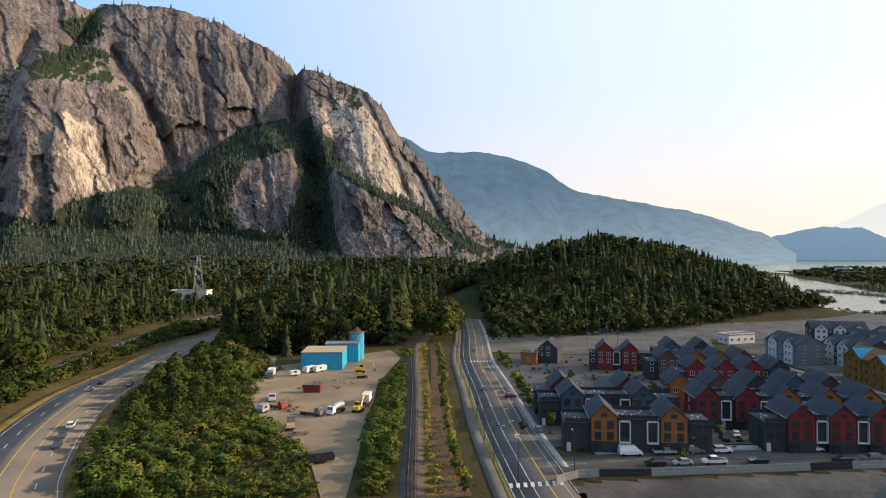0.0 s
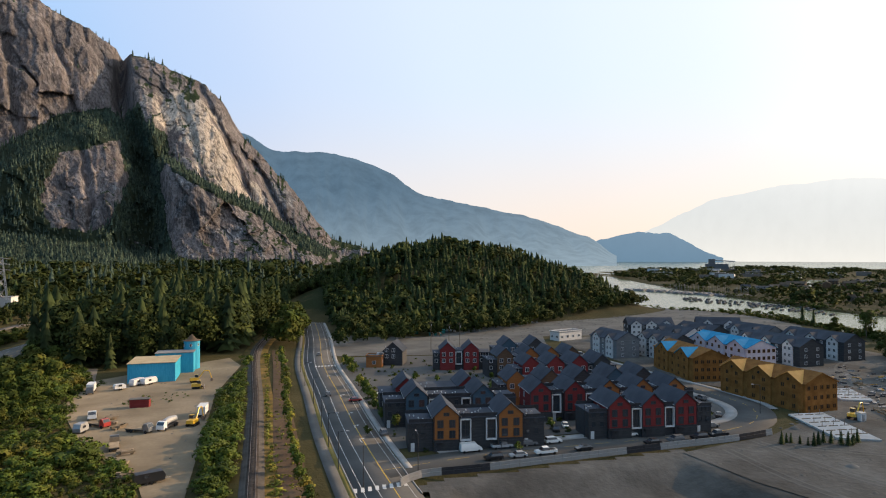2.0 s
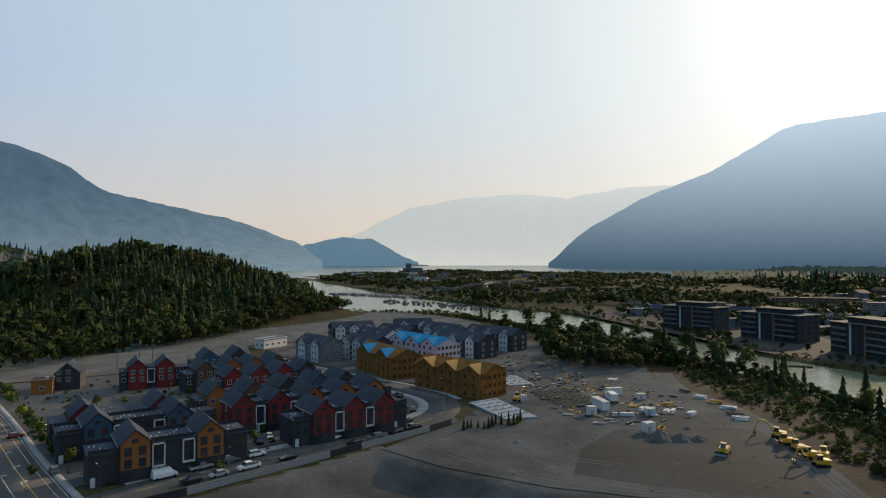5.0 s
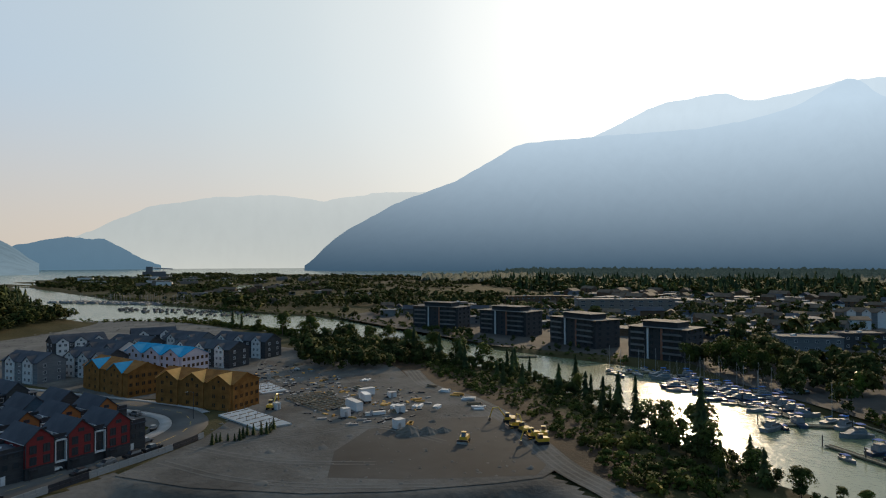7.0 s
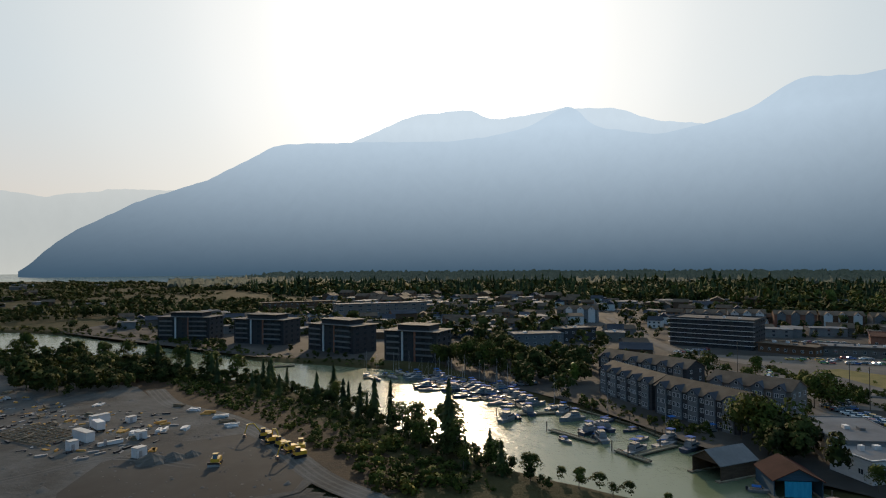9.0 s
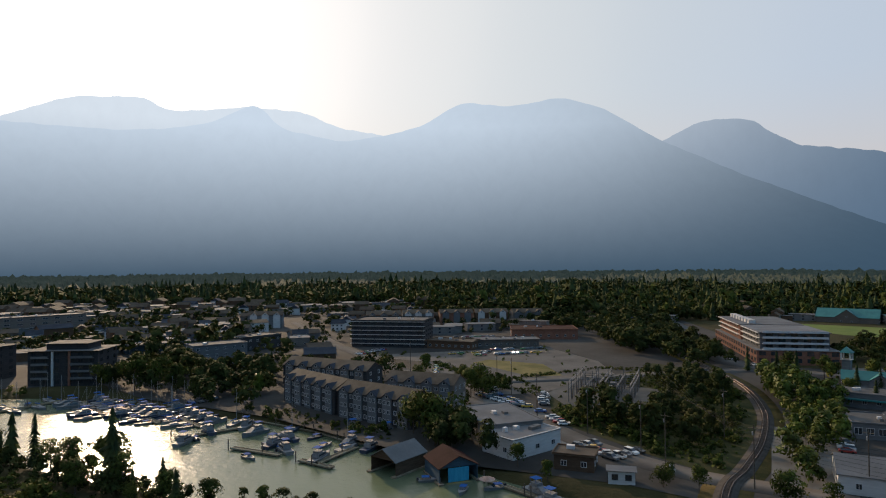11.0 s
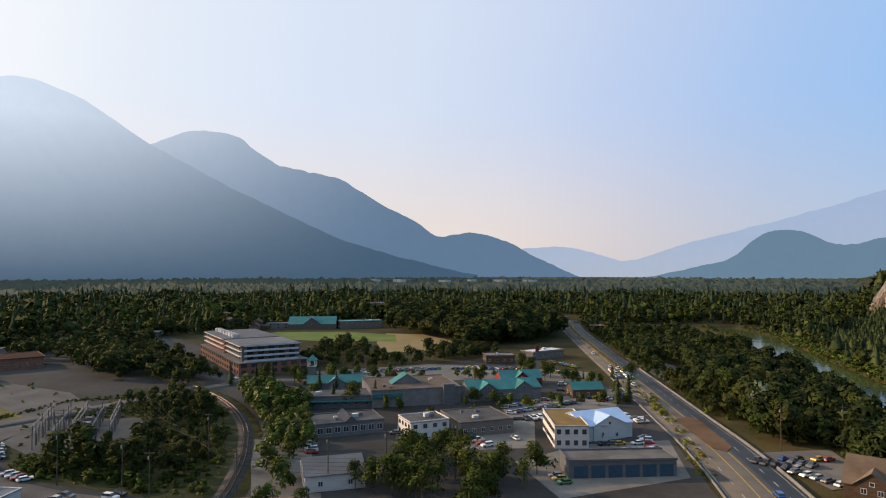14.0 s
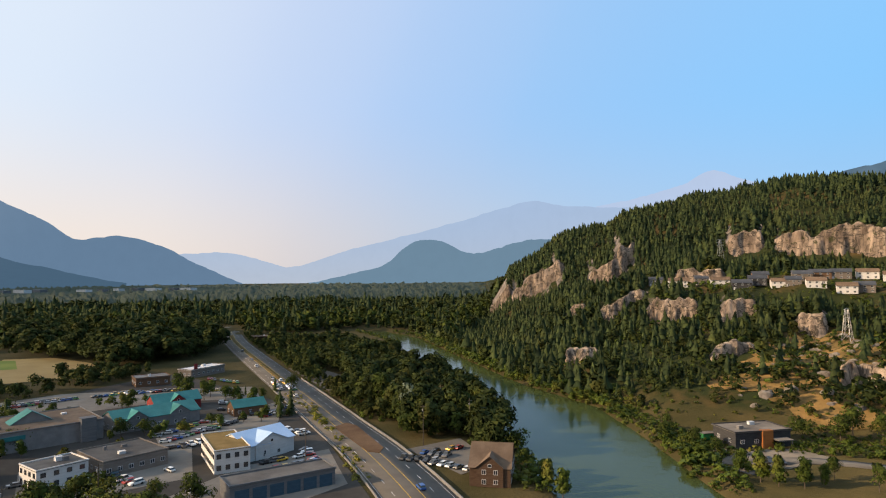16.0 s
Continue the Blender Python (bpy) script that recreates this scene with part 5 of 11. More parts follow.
setting("pavement_3", ribbon("pavement_3", street[4:], -9.2, -5.6, 0.19, M["concrete"], 0.25), "pale concrete pavement in front of the townhouses", "pavement")
setting("pavement_4", ribbon("pavement_4", street[30:], 5.6, 8.0, 0.19, M["concrete"], 0.25), "pale concrete pavement", "pavement")
for k, (x, y) in enumerate([(-3.6 + 1.55 * i, 137.6 + 0.45 * i) for i in range(8)]):
    ob = setting("crosswalk_bar", sheet("crosswalk_bar", [(x - 0.4, y - 1.3), (x + 0.4, y - 1.3), (x + 0.25, y + 1.4), (x - 0.5, y + 1.4)], 0.09, M["paint_white"]), "white crosswalk bar on asphalt", "road marking")
for k, (x, y) in enumerate([(-25.5 + 1.4 * i, 293 + 0.3 * i) for i in range(8)]):
    setting("crosswalk_bar", sheet("crosswalk_bar", [(x - 0.4, y - 1.6), (x + 0.4, y - 1.6), (x + 0.2, y + 1.6), (x - 0.6, y + 1.6)], 0.09, M["paint_white"]), "white crosswalk bar on asphalt", "road marking")


def arrow(x, y, ang):
    pts = [(-0.12, -2), (0.12, -2), (0.12, 0.2), (0.9, 0.4), (0.9, 0.0), (1.6, 0.7), (0.9, 1.4), (0.9, 0.9), (-0.12, 0.6)]
    c, s = math.cos(radians(ang)), math.sin(radians(ang))
    setting("turn_arrow", sheet("turn_arrow", [(x + px * c - py * s, y + px * s + py * c) for px, py in pts], 0.09, M["paint_white"]), "white turn arrow painted on the road", "road marking")


for q in ((-2.5, 176), (-4.4, 190), (-6.6, 205), (-10.5, 232), (-18, 270)):
    arrow(q[0] - 1.0, q[1], 10)
# railway: ballast, sleepers, rails
M["ballast"] = surf("ballast_stone", (0.075, 0.065, 0.056), (0.13, 0.113, 0.097), 0.3, 4.0, 0.95, 0.08)
M["rail_steel"] = surf("worn_rail", (0.20, 0.15, 0.12), (0.30, 0.26, 0.24), 1.0, 8.0, 0.45, 0.0, 0.8)
M["sleeper"] = surf("tarred_sleeper", (0.06, 0.048, 0.04), (0.12, 0.10, 0.085), 1.0, 6.0, 0.9, 0.02, rnd=0.5)
setting("rail_verge", ribbon("rail_verge", rail, -6, 6, 0.012, M["verge_grass"], 0.2), "tawny dry-grass strip beside the railway", "verge")
setting("ballast_shoulder", ribbon("ballast_shoulder", rail, -2.7, 2.7, 0.24, M["ballast"], 0.24), "sloping shoulder of railway ballast", "ballast")
setting("ballast", ribbon("ballast", rail, -2.0, 2.0, 0.36, M["ballast"], 0.12), "grey stone railway ballast", "ballast")
for nm, d in (("rail_west", -0.75), ("rail_east", 0.75)):
    setting(nm, ribbon(nm, rail, d - 0.045, d + 0.045, 0.66, M["rail_steel"], 0.16), "worn steel railway rail", "rail")
s = np.concatenate([[0], np.cumsum(np.linalg.norm(np.diff(rail, axis=0), axis=1))])
at = np.arange(2, s[-1], 0.62)
sx, sy = np.interp(at, s, rail[:, 0]), np.interp(at, s, rail[:, 1])
tang = np.stack([np.interp(at + 0.5, s, rail[:, 0]) - np.interp(at - 0.5, s, rail[:, 0]), np.interp(at + 0.5, s, rail[:, 1]) - np.interp(at - 0.5, s, rail[:, 1])], 1)
tang /= np.linalg.norm(tang, axis=1, keepdims=True)
side = np.stack([tang[:, 1], -tang[:, 0]], 1)
c = np.stack([sx, sy], 1)
vs = []
for zz in (0.36, 0.50):
    for a, b2 in ((-1.3, -0.12), (1.3, -0.12), (1.3, 0.12), (-1.3, 0.12)):
        vs.append(np.concatenate([c + side * a + tang * b2, np.full((len(c), 1), zz)], 1))
V = np.stack(vs, 1).reshape(-1, 3)
base = np.arange(len(c))[:, None, None] * 8
F = (base + np.array([[4, 5, 6, 7], [0, 1, 5, 4], [1, 2, 6, 5], [2, 3, 7, 6], [3, 0, 4, 7]])).reshape(-1, 4)
setting("sleepers", mesh_from("sleepers", V, F, [M["sleeper"]]), "dark tarred timber railway sleepers", "sleepers", "stuff")
# ditch strip between railway and footpath
setting("trackside_ground", sheet("trackside_ground", [(-17.8, 129), (-11.5, 131), (-18, 165), (-28, 222), (-38, 290), (-46, 345), (-53, 345), (-44, 290), (-35, 230), (-25, 165)], 0.02, M["earth"]),
        "bare brown strip between railway and footpath", "ground strip")
# yards and open ground
setting("yard", sheet("yard", LOT, 0.03, M["yard_sand"]), "dusty pale gravel yard", "yard")
setting("yard_track", sheet("yard_track", [(-108, 262), (-122, 300), (-128, 300), (-116, 262)], 0.025, M["sand_lot"]), "pale gravel track into the yard", "track")
setting("site_ground", sheet("site_ground", [(78.6, 155), (110, 166.5), (127, 178), (140, 186), (150, 205), (132, 228), (124, 240), (116, 290), (108, 330), (110, 380), (190, 380), (250, 330),
                                             (262, 262), (246, 236), (240, 202), (212, 168), (202, 134), (182, 104), (150, 70), (138.6, 70), (128.6, 77), (110.5, 93), (97.6, 108.5), (84.6, 133)], 0.03, M["fill"]),
        "levelled grey gravel of the building site", "building site")
setting("site_ground_far", sheet("site_ground_far", [(-24, 322), (-28, 420), (-8, 395), (34, 392), (84, 452), (140, 508), (215, 556), (240, 590), (285, 555), (308, 500), (300, 420), (256, 345), (200, 384), (104, 384), (96, 345), (40, 320)], 0.02, M["gravel"]),
        "bare grey gravel beyond the townhouses", "bare ground")
setting("townhouse_ground", sheet("townhouse_ground", [(2, 165), (20, 170), (50, 174), (80, 178), (100, 183), (113, 192), (116, 205), (112, 240), (102, 285), (94, 330), (50, 318), (-12, 318), (-18, 285), (-8, 230), (-2, 196)], 0.02, M["asphalt_dark"]),
        "dark asphalt courts between the townhouses", "ground")
setting("site_bank", sheet("site_bank", [(150, 70), (182, 104), (202, 134), (212, 168), (240, 202), (246, 236), (256, 236), (258, 210), (246, 180), (226, 132), (200, 92), (172, 60), (155, 40), (140, 50)], 0.05, M["bank_earth"]),
        "bare red-brown earth bank above the channel", "earth bank")
setting("wet_gravel", sheet("wet_gravel", [(146, 134), (166, 128), (186, 108), (168, 84), (150, 74), (139, 72), (118, 96), (108, 112), (124, 126)], 0.045, M["town_floor"]), "darker gravel on the building site", "ground")
haul = spline([(236, 190), (212, 162), (200, 132), (180, 103), (150, 71), (138, 52), (126, 36)])
setting("haul_road", ribbon("haul_road", haul, -4.2, 3.6, 0.055, M["fill"]), "rutted grey dirt haul road round the site", "dirt road")
for k, (o1, o2) in enumerate(((-3.3, -2.7), (-1.3, -0.6), (0.5, 1.1), (2.3, 2.9))):
    setting("wheel_rut", ribbon("wheel_rut", haul, o1, o2, 0.06 + 0.002 * k, M["gravel"]), "pale wheel rut in the dirt haul road", "wheel rut")
setting("town_ground", sheet("town_ground", [(338, 90), (334, 200), (380, 322), (420, 430), (560, 460), (720, 330), (720, 60), (660, -200), (540, -360), (400, -310), (300, -250), (250, -300), (215, -420), (205, -420), (100, -325), (62, -252), (30, -182), (120, -110),
                                             (150, -84), (178, -45), (205, -24), (248, 8), (268, 30), (296, 62)], -0.02, M["town_floor"]), "patched asphalt and lots of the town", "ground")
setting("outer_town_ground", sheet("outer_town_ground", [(722, 330), (905, 440), (935, 110), (845, -140), (668, -190), (722, 60)], -0.01, M["town_floor"]), "streets and yards of the outer town", "ground")
setting("pavement_5", ribbon("pavement_5", spline([(640, 0), (462, -28), (333, -57), (262, -70), (217, -85), (184, -91), (155, -103), (139, -117), (125, -130)]), -5, 5, 0.06, M["sand_lot"], 0.1), "pale worn street leading to the water", "street")
setting("pavement_6", ribbon("pavement_6", spline([(293, -95), (290, -150), (291, -205), (284, -240), (262, -262), (238, -275)]), -6, 6, 0.05, M["asphalt"], 0.1), "grey cross street", "street")
setting("pavement_7", ribbon("pavement_7", spline([(284, -240), (316, -240), (413, -285), (509, -331), (640, -380)]), -8, 8, 0.055, M["asphalt_dark"], 0.1), "asphalt avenue past the brick building", "street")
setting("field", sheet("field", [(480, -395), (482, -440), (430, -480), (370, -484), (335, -440), (400, -405)], 0.06, M["grass"]), "green sports field", "field")
setting("dry_field", sheet("dry_field", [(385, -490), (345, -425), (300, -378), (272, -405), (262, -428), (300, -472), (350, -502)], 0.05, M["straw"]), "straw-yellow dry field", "field")
setting("vacant_lot", sheet("vacant_lot", [(268, -68), (364, -72), (398, -40), (400, -120), (398, -165), (337, -170), (258, -148), (262, -104)], 0.02, M["sand_lot"]), "bare dusty vacant lot", "lot")
setting("lot_grass", sheet("lot_grass", [(300, -116), (352, -100), (360, -112), (336, -136), (300, -132)], 0.03, M["dry_grass"]), "patch of dry grass on the vacant lot", "ground")
M["lot_asphalt"] = surf("faded_lot_asphalt", (0.15, 0.138, 0.12), (0.24, 0.22, 0.19), 0.06, 0.6, 0.9, 0.01, stain=0.25)
for poly_, lab_ in (([(190, -161), (168, -170), (126, -128), (138, -117)], "sheds"), ([(160, -211), (117, -250), (97, -208), (135, -176)], "low shops"), ([(140, -264), (107, -336), (92, -280), (124, -239)], "teal-roofed shops"),
                    ([(284, -282), (239, -349), (184, -366), (139, -376), (120, -340), (168, -330), (228, -276)], "mall"), ([(84, -222), (60, -244), (44, -204), (70, -166), (96, -190)], "garage"), ([(274, -74), (257, -89), (219, -94), (182, -86), (182, -78), (224, -66)], "warehouse")):
    setting("parking_lot", sheet("parking_lot", poly_, 0.035, M["lot_asphalt"]), "faded asphalt parking lot beside the %s" % lab_, "parking lot")
setting("riverside_lot", sheet("riverside_lot", [(30, -245), (8, -215), (-4, -228), (10, -262)], 0.05, M["asphalt"]), "small asphalt car park by the river", "car park")
setting("road_5", ribbon("road_5", spline([(-86, -222), (-100, -232), (-114, -236), (-138, -228), (-170, -205)]), -4, 4, 0.06, M["asphalt"], 0.1), "asphalt drive by the fire hall", "road")
setting("lot_1", sheet("lot_1", [(-78, -232), (-88, -252), (-95, -248), (-118, -252), (-125, -240), (-104, -226)], 0.05, M["gravel"]), "gravel lot beside the fire hall", "ground")
M["rough_weeds"] = surf("rough_green_weeds", (0.026, 0.034, 0.011), (0.085, 0.072, 0.026), 0.06, 1.5, 0.95, 0.2)
setting("railside_weeds", sheet("railside_weeds", [(215, -92), (168, -104), (146, -112), (156, -126), (180, -150), (210, -174), (250, -197), (290, -208), (322, -196), (300, -168), (284, -140), (276, -124), (262, -106), (244, -102)], 0.02, M["rough_weeds"]), "rough weedy ground beside the curving railway", "ground")

px_, py_ = np.arange(10, 150, 2.0), np.arange(36, 160, 2.0)
PX, PY = np.meshgrid(px_, py_, indexing="ij")
PV = np.stack([PX, PY, land(PX, PY) + 0.005 + (0.10 + 0.25 * fbm(PX / 7, PY / 7, 3, 88)) * smooth(-1, 3, signed(PX, PY, PIT))], -1).reshape(-1, 3)
PF = grid_faces(len(px_), len(py_))
mid_ = PV[PF].mean(1)
PF = PF[signed(mid_[:, 0], mid_[:, 1], PIT) > -3.5]
setting("excavation", mesh_from("excavation", PV, PF, [M["fill"]], True), "dug-out grey pit floor and slope beside the street", "excavation")

# open tawny slope below the rock knob
sx_, sy_ = np.arange(-305, -95, 5.0), np.arange(-420, -262, 5.0)
SX, SY = np.meshgrid(sx_, sy_, indexing="ij")
SV = np.stack([SX, SY, land(SX, SY) + 0.35], -1).reshape(-1, 3)
SF = grid_faces(len(sx_), len(sy_))
sm_ = SV[SF].mean(1)
SF = SF[signed(sm_[:, 0], sm_[:, 1], OPEN) + 24 * fbm(sm_[:, 0] / 22, sm_[:, 1] / 22, 4, 97) > 3]
M["tawny"] = surf("tawny_dry_slope", (0.10, 0.072, 0.026), (0.27, 0.165, 0.062), 0.05, 0.6, 0.95, 0.4, geo=True)
setting("dry_slope", mesh_from("dry_slope", SV, SF, [M["tawny"]], True), "open slope of tawny dry grass and earth", "slope")

# stones, clods and low spoil heaps on the building site
rb_ = np.random.default_rng(301)
SITE_IN = [(80, 156), (110, 168), (138, 188), (148, 206), (130, 230), (122, 245), (114, 292), (108, 332), (112, 376), (188, 376), (246, 328), (256, 262), (240, 236), (234, 204), (206, 170), (196, 136), (178, 108), (148, 74), (128, 80), (98, 110), (86, 134)]
RV, RF = [], []
for poly_, n_, lo_, hi_ in ((SITE_IN, 2600, 0.15, 0.7), (SITE_IN, 130, 0.8, 1.8), ([(30, 325), (40, 390), (90, 450), (220, 550), (290, 530), (300, 430), (250, 350), (190, 388), (100, 388)], 1500, 0.3, 1.4), (LOT, 260, 0.15, 0.6)):
    xs_, ys_ = [p[0] for p in poly_], [p[1] for p in poly_]
    X_, Y_ = rb_.uniform(min(xs_), max(xs_), n_), rb_.uniform(min(ys_), max(ys_), n_)
    ok_ = inside(X_, Y_, poly_)
    for x, y in zip(X_[ok_], Y_[ok_]):
        o, q = len(RV), rb_.uniform(lo_, hi_)
        a0 = rb_.uniform(0, 6.28)
        for k in range(6):
            w = q * rb_.uniform(0.7, 1.5)
            RV.append((x + w * math.cos(a0 + k * 1.047), y + w * math.sin(a0 + k * 1.047), -0.05))
        RV.append((x + rb_.uniform(-0.2, 0.2) * q, y + rb_.uniform(-0.2, 0.2) * q, q * rb_.uniform(0.35, 0.7)))
        RF += [(o + k, o + (k + 1) % 6, o + 6) for k in range(6)]
setting("site_rubble", mesh_from("site_rubble", np.array(RV), np.array(RF), [M["gravel"]]), "stones, clods and small spoil heaps on bare ground", "rubble", "stuff")

# boulders and outcrops on the open slope
BV, BF = [], []
for k in range(260):
    x, y = rb_.uniform(-300, -100), rb_.uniform(-415, -265)
    if not inside(np.array([x]), np.array([y]), OPEN)[0]:
        continue
    z0 = float(land(x, y))
    q = rb_.uniform(0.7, 1.6) if k % 4 else rb_.uniform(1.4, 2.8)
    o = len(BV)
    a0 = rb_.uniform(0, 6.28)
    for lv, fac in ((-0.6, 1.15), (0.45, 0.95), (0.8, 0.5)):
        for j in range(7):
            w = q * fac * rb_.uniform(0.75, 1.25)
            BV.append((x + w * 1.3 * math.cos(a0 + j * 0.898), y + w * math.sin(a0 + j * 0.898), z0 + lv * q * rb_.uniform(0.85, 1.15)))
    for lv in (0, 7):
        BF += [(o + lv + j, o + lv + (j + 1) % 7, o + lv + 7 + (j + 1) % 7, o + lv + 7 + j) for j in range(7)]
    BF += [(o + 14, o + 14 + j, o + 14 + j + 1, o + 14 + j + 2) for j in (1, 3)] + [(o + 14, o + 15, o + 19, o + 20)]
M["boulder"] = surf("lichened_granite", (0.12, 0.105, 0.092), (0.27, 0.24, 0.205), 0.4, 3.0, 0.95, 0.1, geo=True)
setting("boulders", mesh_from("boulders", np.array(BV), np.array(BF), [M["boulder"]]), "granite boulders and outcrops on the dry slope", "rocks", "stuff")

# ---------------------------------------------------------------- building parts
def part(name, me, parent, label="", m=None):
    """Links a mesh as one object under a thing or under a part."""
    ob = new(name, me)
    ob.parent = parent
    if m is not None:
        ob.matrix_basis = m
    if label:
        ob["label"] = label
    return ob


def thing(name, label, category, m=None, group=""):
    ob = new(name)
    ob.empty_display_size = 0.2
    if m is not None:
        ob.matrix_basis = m
    return tagged(ob, label, category, group)


BOX_F = [(0, 3, 2, 1), (4, 5, 6, 7), (0, 1, 5, 4), (1, 2, 6, 5), (2, 3, 7, 6), (3, 0, 4, 7)]


def boxes(name, items, mat):
    """A mesh of boxes (x0, y0, z0, x1, y1, z1)."""
    V, F = [], []
    for x0, y0, z0, x1, y1, z1 in items:
        o = len(V)
        V += [(x0, y0, z0), (x1, y0, z0), (x1, y1, z0), (x0, y1, z0), (x0, y0, z1), (x1, y0, z1), (x1, y1, z1), (x0, y1, z1)]
        F += [tuple(o + i for i in f) for f in BOX_F]
    me = bpy.data.meshes.new(name)
    me.from_pydata(V, [], F)
    me.materials.append(mat)
    return me


def solid(name, V, F, mat):
    me = bpy.data.meshes.new(name)
    me.from_pydata(V, [], F)
    me.materials.append(mat)
    return me


def tube(name, pts, r, mat, n=6, r2=None):
    """A tapering round bar along points."""
    V, F = [], []
    r2 = r if r2 is None else r2
    for k, p in enumerate(pts):
        a = Vector(pts[min(k + 1, len(pts) - 1)]) - Vector(pts[max(k - 1, 0)])
        q = a.to_track_quat("Z", "Y")
        rr = r + (r2 - r) * k / max(1, len(pts) - 1)
        for j in range(n):
            v = Vector(p) + q @ Vector((rr * math.cos(6.2832 * j / n), rr * math.sin(6.2832 * j / n), 0))
            V.append(tuple(v))
    for k in range(len(pts) - 1):
        for j in range(n):
            F.append((k * n + j, k * n + (j + 1) % n, (k + 1) * n + (j + 1) % n, (k + 1) * n + j))
    F.append(tuple(range(n))[::-1])
    F.append(tuple((len(pts) - 1) * n + j for j in range(n)))
    return solid(name, V, F, mat)


def gable_prism(name, w, d, h, ridge, mat, along="y"):
    """Walls with a pointed gable: w across, d deep, eaves h, ridge height."""
    V = [(0, 0, 0), (w, 0, 0), (w, 0, h), (w / 2, 0, ridge), (0, 0, h), (0, d, 0), (w, d, 0), (w, d, h), (w / 2, d, ridge), (0, d, h)]
    F = [(0, 1, 2, 3, 4), (9, 8, 7, 6, 5), (1, 6, 7, 2), (5, 0, 4, 9), (2, 7, 8, 3), (4, 3, 8, 9)]
    return solid(name, V, F, mat)


def gable_roof(name, w, d, h, ridge, mat, over=0.45, thick=0.22, front=0.4):
    """Two sloping slabs over a gable prism."""
    s = (ridge - h) / (w / 2)
    V, F = [], []
    for sgn in (0, 1):
        o = len(V)
        xe, xr = (-over, w / 2) if sgn == 0 else (w + over, w / 2)
        ze = h - over * s
        for y in (-front, d + front):
            V += [(xe, y, ze + 0.02), (xr, y, ridge + 0.02), (xr, y, ridge + 0.02 + thick), (xe, y, ze + 0.02 + thick)]
        f = [(0, 1, 2, 3), (7, 6, 5, 4), (0, 4, 5, 1), (2, 6, 7, 3), (3, 7, 4, 0), (1, 5, 6, 2)]
        F += [tuple(o + i for i in q) for q in f]
    return solid(name, V, F, mat)


M["glass"], _nt, _b = blank("window_glass")
_b.inputs["Base Color"].default_value = (0.03, 0.036, 0.042, 1)
_b.inputs["Roughness"].default_value = 0.07
_b.inputs["Specular IOR Level"].default_value = 0.7
# near-black panel painted as the shaded interior of an unglazed opening
M["open_dark"] = surf("dark_opening_panel", (0.03, 0.024, 0.018), (0.05, 0.04, 0.03), 0.5, 3, 0.9, 0)
M["white_trim"] = surf("white_trim", (0.50, 0.50, 0.50), (0.62, 0.62, 0.61), 0.3, 4, 0.6, 0)
M["black_trim"] = surf("black_trim", (0.025, 0.025, 0.028), (0.05, 0.05, 0.055), 0.5, 5, 0.5, 0)
M["shingle"] = surf("slate_grey_shingles", (0.048, 0.056, 0.07), (0.085, 0.095, 0.112), 0.15, 3.0, 0.8, 0.03, rnd=0.15)
M["flat_roof"] = surf("flat_roof_membrane", (0.085, 0.08, 0.075), (0.16, 0.15, 0.138), 0.12, 1.5, 0.85, 0.02, rnd=0.35)
M["roof_grey"] = surf("pale_roof_membrane", (0.155, 0.15, 0.145), (0.235, 0.226, 0.217), 0.1, 1.2, 0.85, 0.02, rnd=0.3)
M["brown_roof"] = surf("brown_shingles", (0.12, 0.085, 0.06), (0.19, 0.14, 0.10), 0.2, 3.0, 0.85, 0.03, rnd=0.3)
M["red_roof"] = surf("faded_red_roof", (0.060, 0.022, 0.017), (0.105, 0.040, 0.030), 0.15, 2.0, 0.92, 0.02)
M["red_roof"].node_tree.nodes["Principled BSDF"].inputs["Specular IOR Level"].default_value = 0.04
M["teal_roof"] = surf("teal_metal_roof", (0.02, 0.14, 0.14), (0.04, 0.20, 0.195), 0.2, 2.0, 0.55, 0.01, rnd=0.25)
M["blue_roof"] = surf("light_blue_metal_roof", (0.36, 0.52, 0.72), (0.46, 0.60, 0.78), 0.2, 2.0, 0.5, 0.01)
M["ochre_roof"] = surf("mossy_ochre_roof", (0.20, 0.13, 0.045), (0.30, 0.20, 0.08), 0.2, 2.0, 0.9, 0.02)
M["membrane_blue"] = surf("blue_roof_wrap", (0.012, 0.24, 0.42), (0.025, 0.32, 0.52), 0.3, 3.0, 0.8, 0.01)
M["sheathing"] = surf("raw_wood_sheathing", (0.19, 0.08, 0.022), (0.33, 0.15, 0.042), 0.35, 3.0, 0.85, 0.02)
M["tan_roof"] = surf("sandy_roof_felt", (0.36, 0.28, 0.17), (0.48, 0.38, 0.25), 0.3, 3.0, 0.85, 0.02)
M["sheathing_roof"] = surf("raw_roof_boards", (0.55, 0.28, 0.075), (0.70, 0.38, 0.115), 0.3, 3.0, 0.8, 0.02)
M["house_wrap"] = surf("pale_house_wrap", (0.46, 0.40, 0.43), (0.58, 0.52, 0.54), 0.3, 3.0, 0.7, 0.01)
